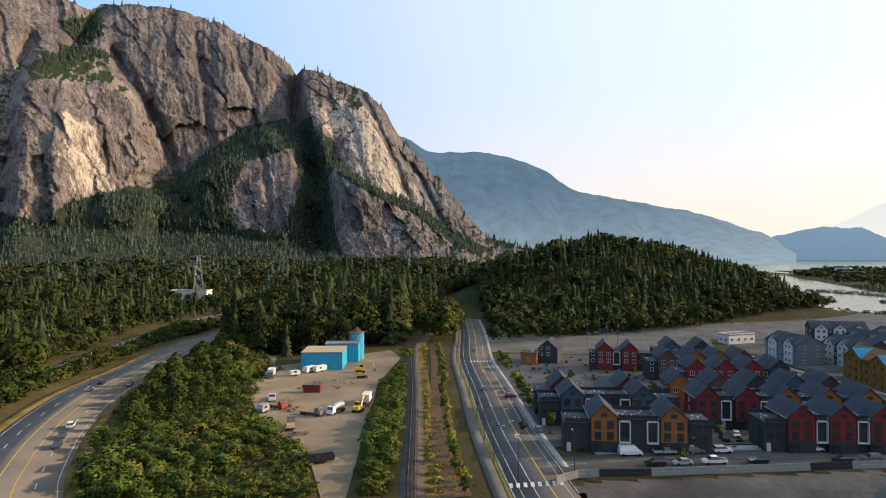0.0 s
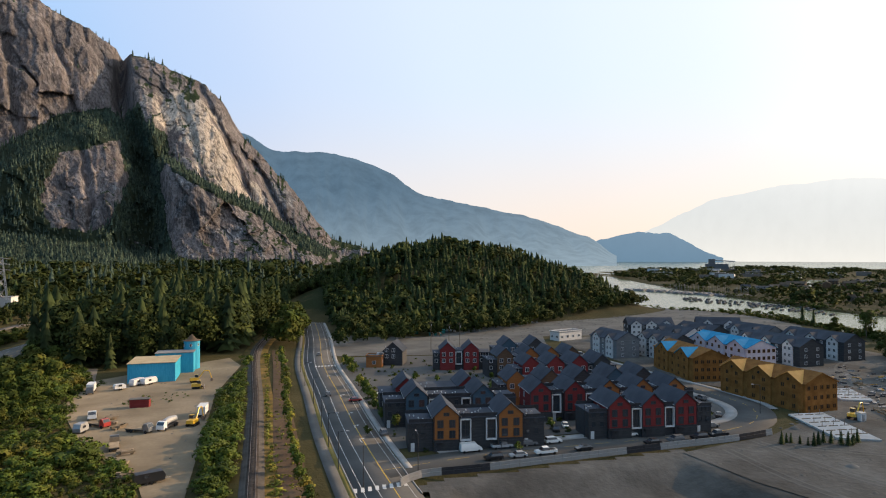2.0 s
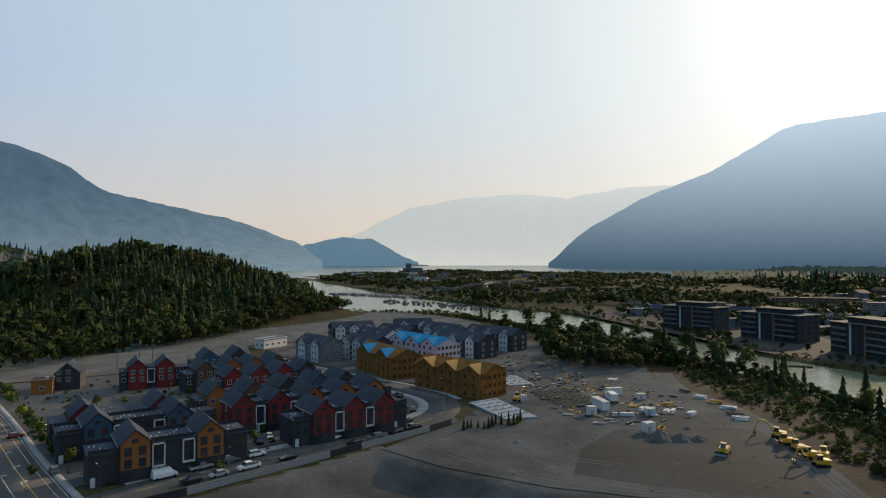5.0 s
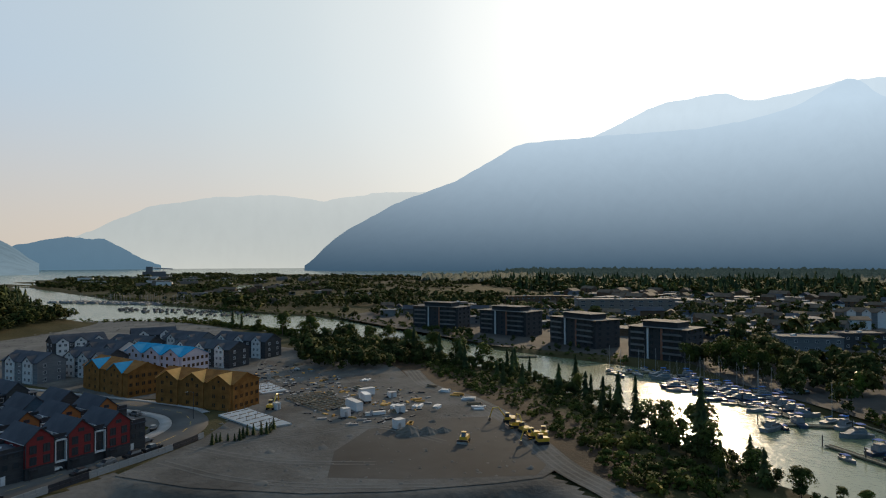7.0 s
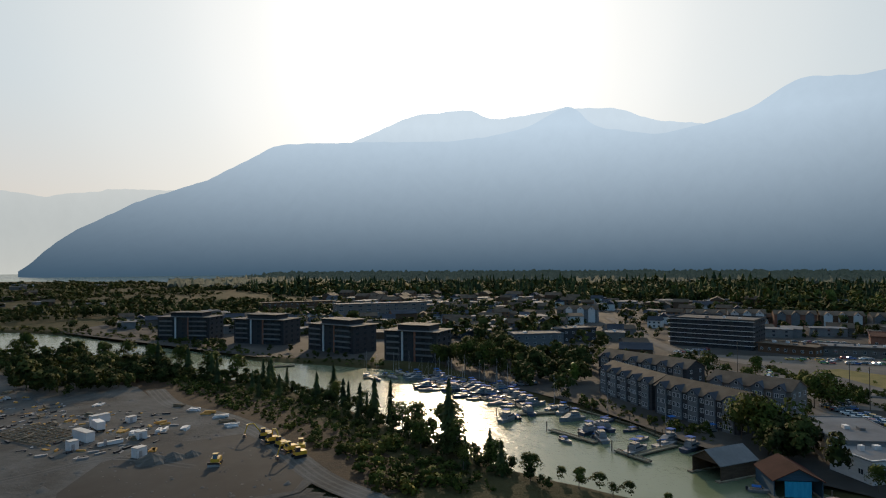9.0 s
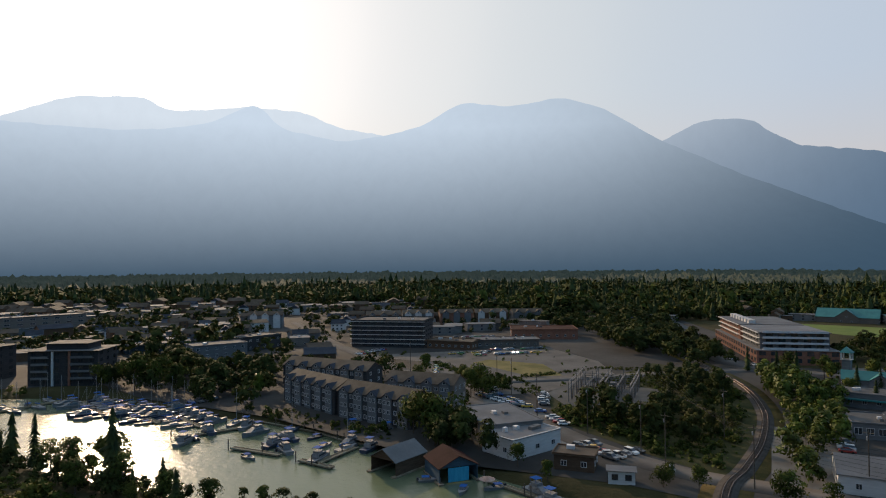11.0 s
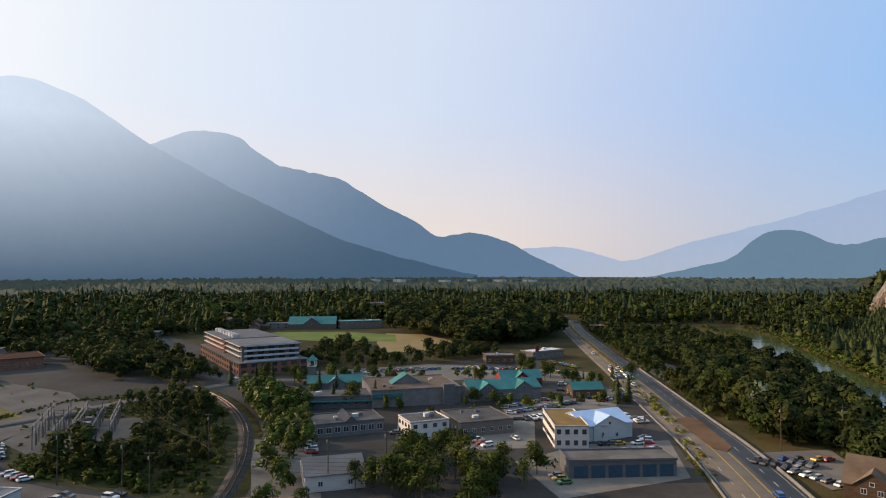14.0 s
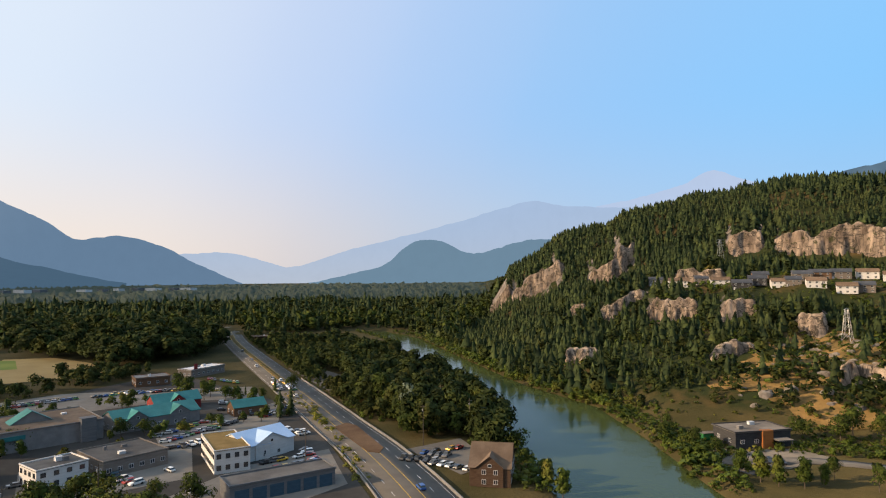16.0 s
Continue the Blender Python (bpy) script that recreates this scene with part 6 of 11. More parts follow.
WALLS = {
    "orange": surf("rust_orange_siding", (0.27, 0.098, 0.028), (0.33, 0.13, 0.04), 0.4, 4, 0.75, 0.01, stretch=(1, 1, 6)),
    "red": surf("barn_red_siding", (0.17, 0.022, 0.022), (0.22, 0.035, 0.032), 0.4, 4, 0.75, 0.01, stretch=(1, 1, 6)),
    "blue": surf("slate_blue_siding", (0.035, 0.075, 0.11), (0.055, 0.10, 0.14), 0.4, 4, 0.75, 0.01, stretch=(1, 1, 6)),
    "dark": surf("charcoal_siding", (0.032, 0.033, 0.035), (0.058, 0.058, 0.06), 0.4, 4, 0.75, 0.01, stretch=(1, 1, 6)),
    "brown": surf("brown_siding", (0.13, 0.075, 0.045), (0.18, 0.11, 0.07), 0.4, 4, 0.8, 0.01, stretch=(1, 1, 6)),
    "grey": surf("grey_siding", (0.14, 0.145, 0.15), (0.205, 0.205, 0.205), 0.3, 4, 0.8, 0.01, stretch=(1, 1, 6), rnd=0.2),
    "taupe": surf("taupe_siding", (0.165, 0.14, 0.12), (0.225, 0.20, 0.175), 0.3, 4, 0.8, 0.01, stretch=(1, 1, 6), rnd=0.3),
    "white": surf("white_siding", (0.50, 0.49, 0.47), (0.62, 0.61, 0.59), 0.3, 4, 0.75, 0.01, stretch=(1, 1, 6)),
    "brick": surf("red_brick", (0.27, 0.115, 0.075), (0.36, 0.18, 0.12), 0.5, 5, 0.85, 0.02),
    "concrete": surf("raw_concrete", (0.19, 0.185, 0.18), (0.27, 0.262, 0.252), 0.3, 4, 0.85, 0.01),
    "turquoise": surf("turquoise_metal_wall", (0.02, 0.28, 0.44), (0.04, 0.37, 0.54), 0.3, 4, 0.6, 0.01, stretch=(6, 6, 1)),
    "wood": M["sheathing"], "wrap": M["house_wrap"],
    "log": surf("dark_timber_wall", (0.09, 0.055, 0.035), (0.14, 0.09, 0.06), 0.4, 4, 0.85, 0.02, stretch=(1, 1, 5)),
}
_windows = {}


def window(parent, x, y, z, w, h, turn=0.0, frame="white_trim", pane="glass", split=False):
    """A window standing on the wall face at its lower left corner; turn: degrees about z. split: the pane is a part of its own."""
    key = (round(w, 2), round(h, 2), frame, pane, split)
    if key not in _windows:
        t, p = 0.11, 0.10
        xs = [0, t, w - t, w] if w <= 1.3 else [0, t, w / 2 - 0.05, w / 2 + 0.05, w - t, w]
        zs = [0, t, h - t, h] if h <= 2.4 else [0, t, h / 2 - 0.05, h / 2 + 0.05, h - t, h]
        V, F, idx, lights, pos = [], [], [], [], {}

        def vert(x_, y_, z_):
            k_ = (x_, y_, z_)
            if k_ not in pos:
                pos[k_] = len(V)
                V.append(k_)
            return pos[k_]

        for i in range(len(xs) - 1):
            for j in range(len(zs) - 1):
                c4 = [(xs[i], zs[j]), (xs[i + 1], zs[j]), (xs[i + 1], zs[j + 1]), (xs[i], zs[j + 1])]
                if i % 2 and j % 2:
                    for q in range(4):
                        (xa, za), (xb, zb_) = c4[q], c4[(q + 1) % 4]
                        F.append((vert(xa, -p, za), vert(xb, -p, zb_), vert(xb, -0.03, zb_), vert(xa, -0.03, za)))
                        idx.append(0)
                    if split:
                        lights.append((xs[i], -0.03, zs[j], xs[i + 1], 0.01, zs[j + 1]))
                    else:
                        F.append(tuple(vert(xq, -0.03, zq) for xq, zq in c4))
                        idx.append(1)
                else:
                    F.append(tuple(vert(xq, -p, zq) for xq, zq in c4))
                    idx.append(0)
        rim = [(0, 0), (w, 0), (w, h), (0, h)]
        for q in range(4):
            (xa, za), (xb, zb_) = rim[q], rim[(q + 1) % 4]
            F.append((vert(xa, 0.0, za), vert(xb, 0.0, zb_), vert(xb, -p, zb_), vert(xa, -p, za)))
            idx.append(0)
        me = solid("window", V, F, M[frame])
        me.materials.append(M[pane])
        me.polygons.foreach_set("material_index", idx)
        _windows[key] = (me, boxes("pane", lights, M[pane]) if split else None)
    fr, pn = _windows[key]
    ob = part("window", fr, parent, "", pose(x, y, z, 0, 0, turn))
    if pn:
        part("pane", pn, ob)
    return ob


_doors = {}


def door(parent, x, y, w, h, mat, turn=0.0, z=0.0):
    key = (round(w, 2), round(h, 2), mat.name)
    if key not in _doors:
        _doors[key] = boxes("door", [(0, -0.06, 0, w, 0.02, h), (w * 0.12, -0.09, h * 0.08, w * 0.88, -0.05, h * 0.45), (w * 0.12, -0.09, h * 0.55, w * 0.88, -0.05, h * 0.92)], mat)
    return part("door", _doors[key], parent, "", pose(x, y, z, 0, 0, turn))


def frame_of(x1, y1, x2, y2, z=0.0):
    """Pose with its origin at the front's left end, x along the front, y away from the viewer of it, and the front's length."""
    return pose(x1, y1, z, 0, 0, math.degrees(math.atan2(y2 - y1, x2 - x1))), math.hypot(x2 - x1, y2 - y1)


# ---------------------------------------------------------------- townhouses
def gable_house(x, y, colour, turn=3.0, w=6.6, d=12.5, h=8.9, ridge=11.9, full=True):
    ob = thing("townhouse", "three-storey townhouse, %s siding, steep slate-grey gable roof" % {"orange": "rust-orange", "red": "barn-red", "blue": "slate-blue", "dark": "charcoal", "brown": "brown"}[colour],
               "townhouse", pose(x, y, 0, 0, 0, turn) @ pose(-w / 2, 0, 0), "gabled townhouses")
    part("wall", gable_prism("wall", w, d, h, ridge, WALLS[colour]), ob)
    part("roof", gable_roof("roof", w, d, h, ridge, M["shingle"]), ob, "slate-grey shingle roof")
    if full:
        for z in (3.3, 6.0):
            for wx in (0.9, 4.0):
                window(ob, wx, -0.01, z, 1.6, 2.0, 0, "black_trim", split=True)
        window(ob, 2.5, -0.01, 9.0, 1.5, 0.9, 0, "black_trim")
        door(ob, 0.7, -0.07, 1.1, 2.2, M["black_trim"])
        part("garage_door", boxes("garage_door", [(2.6, -0.14, 0, 5.9, -0.05, 2.4)] + [(2.7, -0.16, 0.25 + 0.55 * i, 5.8, -0.13, 0.7 + 0.55 * i) for i in range(4)], WALLS["dark"]), ob)
        part("base_cladding", boxes("base_cladding", [(0.02, -0.08, 0.0, w - 0.02, 0.0, 2.75), (-0.08, 0.0, 0.0, 0.0, d, 2.75), (w, 0.0, 0.0, w + 0.08, d, 2.75)], WALLS["dark"]), ob, "charcoal ground-floor cladding")
        for x0_, x1_ in ((-0.05, 0.16), (w - 0.16, w + 0.05)):
            part("corner_trim", boxes("corner_trim", [(x0_, -0.1, 2.75, x1_, 0.02, h - 0.1)], M["black_trim"]), ob)
        part("belt_course", boxes("belt_course", [(-0.1, -0.14, 2.72, w + 0.1, -0.02, 2.95)], M["black_trim"]), ob)
        part("entry_canopy", boxes("entry_canopy", [(0.4, -1.2, 2.35, 2.2, -0.08, 2.5), (0.45, -1.15, 0, 0.57, -1.03, 2.35)], M["black_trim"]), ob)
        for sgn_ in (-0.5, w + 0.38):
            part("gutter", boxes("gutter", [(sgn_, -0.4, h - 0.38, sgn_ + 0.12, d + 0.4, h - 0.22)], M["white_trim"]), ob)
        part("fascia", solid("fascia", [(-0.45, -0.42, h - 0.40), (w / 2, -0.42, ridge - 0.02), (w + 0.45, -0.42, h - 0.40), (w + 0.45, -0.42, h - 0.12), (w / 2, -0.42, ridge + 0.24), (-0.45, -0.42, h - 0.12)],
                                [(0, 1, 4, 5), (1, 2, 3, 4)], M["black_trim"]), ob)
    else:
        for z in (3.3, 6.1):
            window(ob, 0.9, -0.01, z, 1.5, 1.7, 0, "white_trim")
            window(ob, 4.1, -0.01, z, 1.5, 1.7, 0, "white_trim")
    for z in (3.4, 6.2):
        window(ob, -0.01, 7.6, z, 1.3, 1.6, -90, "white_trim")
    return ob


def link_house(x1, x2, y, colour="dark", turn=3.0, d=10.0, h=8.2, bays=(), full=True, x0=0.0, y0=0.0):
    """Flat-roofed unit between gables, with white-framed tall bays."""
    w = x2 - x1
    ob = thing("townhouse_link", "flat-roofed %s townhouse unit with white-framed bay window" % ("charcoal" if colour == "dark" else colour), "townhouse", pose(x1, y, 0, 0, 0, turn), "flat-roofed townhouses")
    part("wall", boxes("wall", [(0.02, 0.35, 0, w - 0.02, d, h)], WALLS[colour]), ob)
    part("roof", boxes("roof", [(-0.15, 0.0, h, w + 0.15, d + 0.3, h + 0.28)], M["shingle"]), ob, "dark flat roof")
    for k in range(int(w * (0.7 if full else 0.35))):
        rr = random.random()
        if k == 0 and full:
            for y0_ in (0.1, d - 0.2):
                part("deck_rail", boxes("deck_rail", [(0.1, y0_, h + 0.28, w - 0.1, y0_ + 0.06, h + 1.2)], M["black_trim"]), ob, "dark roof-deck rail")
        part("roof_vent", boxes("roof_vent", [(0.7 + k * 1.05, 1.0 + rr * (d - 3), h + 0.28, 1.0 + k * 1.05, 1.4 + rr * (d - 3), h + 0.62)], M["white_trim"]), ob, "small white roof vent")
    for bx in bays:
        part("bay_frame", boxes("bay_frame", [(bx, -0.45, 2.6, bx + 0.28, 0.4, 8.0), (bx + 2.6, -0.45, 2.6, bx + 2.88, 0.4, 8.0), (bx, -0.45, 7.72, bx + 2.88, 0.4, 8.0), (bx, -0.45, 2.4, bx + 2.88, 0.4, 2.75)], M["white_trim"]), ob, "tall white bay surround")
        window(ob, bx + 0.45, 0.33, 3.0, 2.0, 4.4, 0, "black_trim", split=True)
    free = [q for q in np.arange(0.8, w - 1.6, 2.4) if all(q + 1.4 < bx - 0.1 or q > bx + 3.0 for bx in bays)]
    for q in free:
        for z in (3.3, 6.0):
            window(ob, float(q), 0.34, z, 1.3, 1.5, 0, "white_trim" if not full else "black_trim")
    if full and w > 4:
        door(ob, 0.6, 0.34, 1.0, 2.2, M["white_trim"])
    return ob


def row_of(gables, y, turn, left, right, bays, colours, full):
    c, s = math.cos(radians(turn)), math.sin(radians(turn))
    x0 = gables[0]
    at = lambda x: (x, y + (x - x0) * math.tan(radians(turn)))
    for gx_, col in zip(gables, colours):
        gable_house(*at(gx_), col, turn, full=full)
    if left:
        link_house(gables[0] - 3.3 - left, gables[0] - 3.3, at(gables[0] - 3.3 - left)[1] + 0.5, "dark", turn, h=7.2, full=full)
    for a, b2 in zip(gables, gables[1:]):
        if b2 - a - 6.6 > 1.5:
            wl_ = b2 - a - 6.6
            bb = [0.2] if wl_ < 5 else [0.3, wl_ - 3.2]
            link_house(a + 3.3, b2 - 3.3, at(a + 3.3)[1] + 0.6, "dark", turn, bays=bb if wl_ > 2.9 else (), full=full)
    if right:
        link_house(gables[-1] + 3.3, gables[-1] + 3.3 + right, at(gables[-1] + 3.3)[1] + 0.8, "dark", turn, h=7.4, full=full)


row_of([18.9, 35.8], 163.0, 1.5, 6.5, 6.0, True, ["orange", "orange"], True)
row_of([12.8, 32.7], 186.5, 3.0, 6.0, 7.0, True, ["blue", "blue"], True)
row_of([10.5, 30.4], 200.0, 3.0, 5.0, 0, True, ["red", "red"], False)
row_of([67.4, 77.2, 87.0], 168.5, 3.5, 5.5, 5.0, True, ["red", "red", "red"], True)
row_of([50.6, 61.3, 72.3, 83.2, 93.7], 188.5, 2.0, 0, 3.5, True, ["red", "red", "orange", "orange", "orange"], True)
row_of([47.5, 59.3, 70.6, 82.0, 91.8], 207.5, 2.0, 3.0, 3.0, True, ["orange", "brown", "dark", "blue", "dark"], False)
row_of([59.7, 69.5, 78.8, 88.0], 236.5, 3.0, 3.5, 3.0, True, ["red", "red", "red", "dark"], False)
row_of([54.2, 65.0, 73.8, 83.0], 258.0, 3.0, 4.0, 3.0, True, ["brown", "orange", "orange", "brown"], False)
row_of([62.3, 75.0], 288.0, 0.0, 4.0, 4.0, True, ["blue", "dark"], False)
row_of([32.5, 42.8], 277.0, -4.0, 3.0, 5.0, True, ["red", "red"], False)


# ---------------------------------------------------------------- longer buildings
def grid_windows(ob, length, depth, h, storeys, bay, frame="white_trim", pane="glass", sides=(True, True), z0=0.0, front=True, size=(1.5, 1.5), rear=False):
    sh = (h - z0) / storeys
    n = max(1, int(length / bay))
    m = max(1, int(depth / bay))
    for k in range(storeys):
        z = z0 + k * sh + sh * 0.3
        hh = min(size[1], sh * 0.58)
        if front:
            for i in range(n):
                window(ob, (i + 0.5) * length / n - size[0] / 2, -0.01, z, size[0], hh, 0, frame, pane)
        for i in range(m):
            q = (i + 0.5) * depth / m
            if sides[0]:
                window(ob, -0.01, q + size[0] / 2, z, size[0], hh, -90, frame, pane)
            if sides[1]:
                window(ob, length + 0.01, q - size[0] / 2, z, size[0], hh, 90, frame, pane)


def flat_block(name, x1, y1, x2, y2, depth, h, storeys, wall, roof, label, category, bay=4.0, over=0.3, units=0, frame="white_trim", parapet=0.4, size=(1.6, 1.5), canopy=None, group="", windows=True, z=0.0, seed=0):
    """A flat-roofed building by its front line and depth."""
    m, L = frame_of(x1, y1, x2, y2, z)
    ob = thing(name, label, category, m, group)
    part("wall", boxes("wall", [(0, 0, 0 - 0.3, L, depth, h)], WALLS[wall]), ob)
    part("roof", boxes("roof", [(-over, -over, h, L + over, depth + over, h + 0.18)], M[roof]), ob)
    if parapet:
        a, b2 = -over, 0.3
        part("parapet", boxes("parapet", [(a, a, h + 0.18, L - a, a + b2, h + 0.18 + parapet), (a, depth - a - b2, h + 0.18, L - a, depth - a, h + 0.18 + parapet),
                                          (a, a + b2, h + 0.18, a + b2, depth - a - b2, h + 0.18 + parapet), (L - a - b2, a + b2, h + 0.18, L - a, depth - a - b2, h + 0.18 + parapet)], WALLS[wall]), ob)
    rg_ = random.Random(seed + int(L * 10))
    for k in range(units):
        px, py = rg_.uniform(0.15, 0.8) * L, rg_.uniform(0.2, 0.75) * depth
        sx_, sz_ = rg_.uniform(1.0, 2.4), rg_.uniform(0.7, 1.4)
        part("roof_unit", boxes("roof_unit", [(px, py, h + 0.18, px + sx_, py + sx_ * 0.7, h + 0.18 + sz_)], M["roof_grey"] if k % 2 else M["white_trim"]), ob, "rooftop ventilation unit")
    if windows:
        grid_windows(ob, L, depth, h, storeys, bay, frame, size=size)
    if canopy:
        part("canopy", boxes("canopy", [(0.2, -1.6, 3.0, L - 0.2, -0.02, 3.5)], M[canopy]), ob)
    return ob


def pitched_block(name, x1, y1, x2, y2, depth, h, ridge, storeys, wall, roof, label, category, gables=0, gable_wall=None, gable_roof_mat=None, bay=3.5, frame="white_trim", pane="glass", z=0.0, group="", size=(1.4, 1.5), gw=6.0, windows=True, cap=None):
    """A long pitched-roof building, its ridge along the front, with cross gables to the front."""
    m, L = frame_of(x1, y1, x2, y2, z)
    ob = thing(name, label, category, m, group)
    # ridge along x: build the prism turned by a quarter
    part("wall", gable_prism("wall", depth, L, h, ridge, WALLS[wall]), ob, "", pose(0, depth, 0, 0, 0, -90))
    part("roof", gable_roof("roof", depth, L, h, ridge, M[roof]), ob, "", pose(0, depth, 0, 0, 0, -90))
    for k in range(gables):
        gx_ = (k + 0.5) * L / gables - gw / 2
        top = min(ridge - 0.15, h + gw * 0.42)
        part("gable_wall", gable_prism("gable_wall", gw, depth * 0.5, h + 0.1, top, WALLS[gable_wall or wall]), ob, "", pose(gx_, -0.5, 0))
        part("gable_roof", gable_roof("gable_roof", gw, depth * 0.5, h + 0.1, top, M[gable_roof_mat or roof], 0.35, 0.18), ob, "", pose(gx_, -0.5, 0))
        window(ob, gx_ + gw / 2 - 0.6, -0.51, h + 0.1, 1.2, 1.1, 0, frame, pane)
        if windows:
            for st in range(storeys):
                zz = st * h / storeys + 0.9
                window(ob, gx_ + gw * 0.28 - 0.7, -0.51, zz, 1.4, 1.5, 0, frame, pane)
                window(ob, gx_ + gw * 0.72 - 0.7, -0.51, zz, 1.4, 1.5, 0, frame, pane)
    if windows:
        if not gables:
            grid_windows(ob, L, depth, h, storeys, bay, frame, pane, size=size)
        else:
            grid_windows(ob, L, depth, h, storeys, bay, frame, pane, size=size, front=False)
            for st in range(storeys):
                zz = st * h / storeys + 0.9
                for k in range(gables - 1):
                    cx = (k + 1) * L / gables
                    if L / gables - gw > 2.2:
                        window(ob, cx - 0.7, -0.01, zz, 1.4, 1.5, 0, frame, pane)
    return ob


# framed apartment blocks on the site
pitched_block("unfinished_building", 125.7, 275, 125.8, 239.5, 15, 9.3, 12.6, 3, "wood", "sheathing", "raw wood-framed apartment block, blue wrap on its gables", "unfinished building", 2, "wood", "membrane_blue", 2.4, "sheathing", "open_dark", gw=11)
pitched_block("unfinished_building", 128, 223.6, 136, 188, 13.5, 9.3, 12.4, 3, "wood", "sheathing", "raw wood-framed apartment block with bare board gable roofs", "unfinished building", 3, "wood", "sheathing_roof", 2.4, "sheathing", "open_dark", gw=10)
pitched_block("unfinished_building", 157, 302, 162, 262, 15, 9.3, 12.6, 3, "wrap", "membrane_blue", "apartment block in pale house wrap with bright blue roof wrap", "unfinished building", 3, "wrap", "membrane_blue", 2.4, "sheathing", "open_dark", gw=11)
for q in ((112, 320, 117, 297, 2, "grey"), (133, 310, 139, 285, 3, "dark"), (152, 334, 157, 309, 2, "white"), (170, 345, 176, 318, 2, "dark"), (183, 305, 189, 265, 3, "dark"), (198, 340, 203, 312, 2, "grey"), (212, 312, 219, 276, 3, "dark"), (150, 362, 176, 358, 3, "dark"), (192, 362, 214, 352, 2, "dark")):
    pitched_block("apartment_block", q[0], q[1], q[2], q[3], 13, 9.0, 12.5, 3, q[5], "shingle", "new three-storey apartment block with grey gables and white trim", "apartment block", q[4], "white" if q[5] != "white" else "grey", "shingle", 5.0, gw=6.0, group="new apartment blocks")
gable_house(9, 292, "dark", -12, 9, 12, 6.5, 10.5, False)
flat_block("porch_house", -3, 288, 4, 287, 6, 5.0, 1, "orange", "flat_roof", "small rust-brown flat-roofed annex with rooftop panels", "house", units=3)
flat_block("site_office", 108, 362, 124, 370, 8, 5, 1, "white", "roof_grey", "long white site office building", "site office", bay=4)
pitched_block("sales_tent", 66, 446, 92, 452, 11, 5, 8, 1, "white", "roof_grey", "white fabric hall on the gravel", "hall", bay=5)
flat_block("low_shed", 128, 508, 146, 512, 9, 5, 1, "turquoise", "flat_roof", "blue low shed at the wood's edge", "shed")

# turquoise workshop and silo in the yard
wk = flat_block("workshop", -96, 263, -78.8, 266, 19, 7.6, 1, "turquoise", "tan_roof", "turquoise metal workshop with a sandy flat roof", "workshop", windows=False, parapet=0)
for k in range(3):
    door(wk, 2 + k * 5.2, -0.01, 3.6, 4.2, WALLS["turquoise"])
wk2 = flat_block("workshop_annex", -92, 283, -77, 285.5, 9, 8.6, 1, "turquoise", "roof_grey", "turquoise metal annex behind the workshop", "workshop", windows=False, parapet=0)
tw = thing("silo", "turquoise round silo with a dark conical cap", "silo", pose(-80.5, 296, 0))
part("shell", tube("shell", [(0, 0, 0), (0, 0, 12.5)], 3.4, WALLS["turquoise"], 20), tw)
part("cap", tube("cap", [(0, 0, 12.5), (0, 0, 13.0), (0, 0, 15.2)], 4.0, M["brown_roof"], 20, 0.2), tw, "dark conical roof")
for a in range(0, 360, 60):
    window(tw, 3.42 * math.sin(radians(a)), -3.42 * math.cos(radians(a)), 10.0, 0.9, 1.3, a, "white_trim")

# ---------------------------------------------------------------- town across the channel
for q in ((392, 314, 396, 274), (389.5, 250, 385.5, 210), (370, 184, 355, 147), (340, 122, 334.5, 90)):
    ob = flat_block("condominium", *q, 20, 16.5, 5, "dark", "flat_roof", "five-storey dark waterfront condominium with broad flat roof", "condominium", 5.2, 1.3, 4, "black_trim", 0, (2.4, 2.0), group="waterfront condominiums")
    L = math.hypot(q[2] - q[0], q[3] - q[1])
    part("penthouse", boxes("penthouse", [(L * 0.2, 4, 16.7, L * 0.8, 17, 19.4)], WALLS["dark"]), ob)
    part("penthouse_roof", boxes("penthouse_roof", [(L * 0.17, 3, 19.4, L * 0.83, 18, 19.7)], M["flat_roof"]), ob)
    for k in range(4):
        part("balcony", boxes("balcony", [(2, -1.4, 3.2 + 3.3 * k, L * 0.3, -0.02, 3.4 + 3.3 * k), (2, -1.4, 3.4 + 3.3 * k, L * 0.3, -1.34, 4.3 + 3.3 * k)], M["roof_grey"]), ob)
        part("balcony", boxes("balcony", [(L * 0.62, -1.4, 3.2 + 3.3 * k, L - 2, -0.02, 3.4 + 3.3 * k), (L * 0.62, -1.4, 3.4 + 3.3 * k, L - 2, -1.34, 4.3 + 3.3 * k)], M["roof_grey"]), ob)
    for fx in (0.34, 0.58):
        part("pier", boxes("pier", [(L * fx, -0.7, 0, L * fx + 1.0, -0.02, 16.4)], WALLS["white"] if fx < 0.5 else WALLS["brick"]), ob)
pitched_block("apartment_house", 276, 3, 245, -16, 13, 9.6, 12.6, 3, "dark", "brown_roof", "dark apartment house with grey gabled bays by the water", "apartment house", 5, "grey", "shingle", 3.4, gw=4.2, size=(1.4, 1.6))
pitched_block("apartment_house", 243, -17, 216, -40, 13, 9.6, 12.6, 3, "dark", "brown_roof", "dark apartment house with grey gabled bays by the water", "apartment house", 5, "grey", "shingle", 3.4, gw=4.2, size=(1.4, 1.6))
pitched_block("apartment_house", 253, -36, 236, -60, 13, 10.5, 13.4, 3, "taupe", "brown_roof", "taupe apartment house with grey gabled bays", "apartment house", 4, "grey", "shingle", 3.4, gw=4.2)
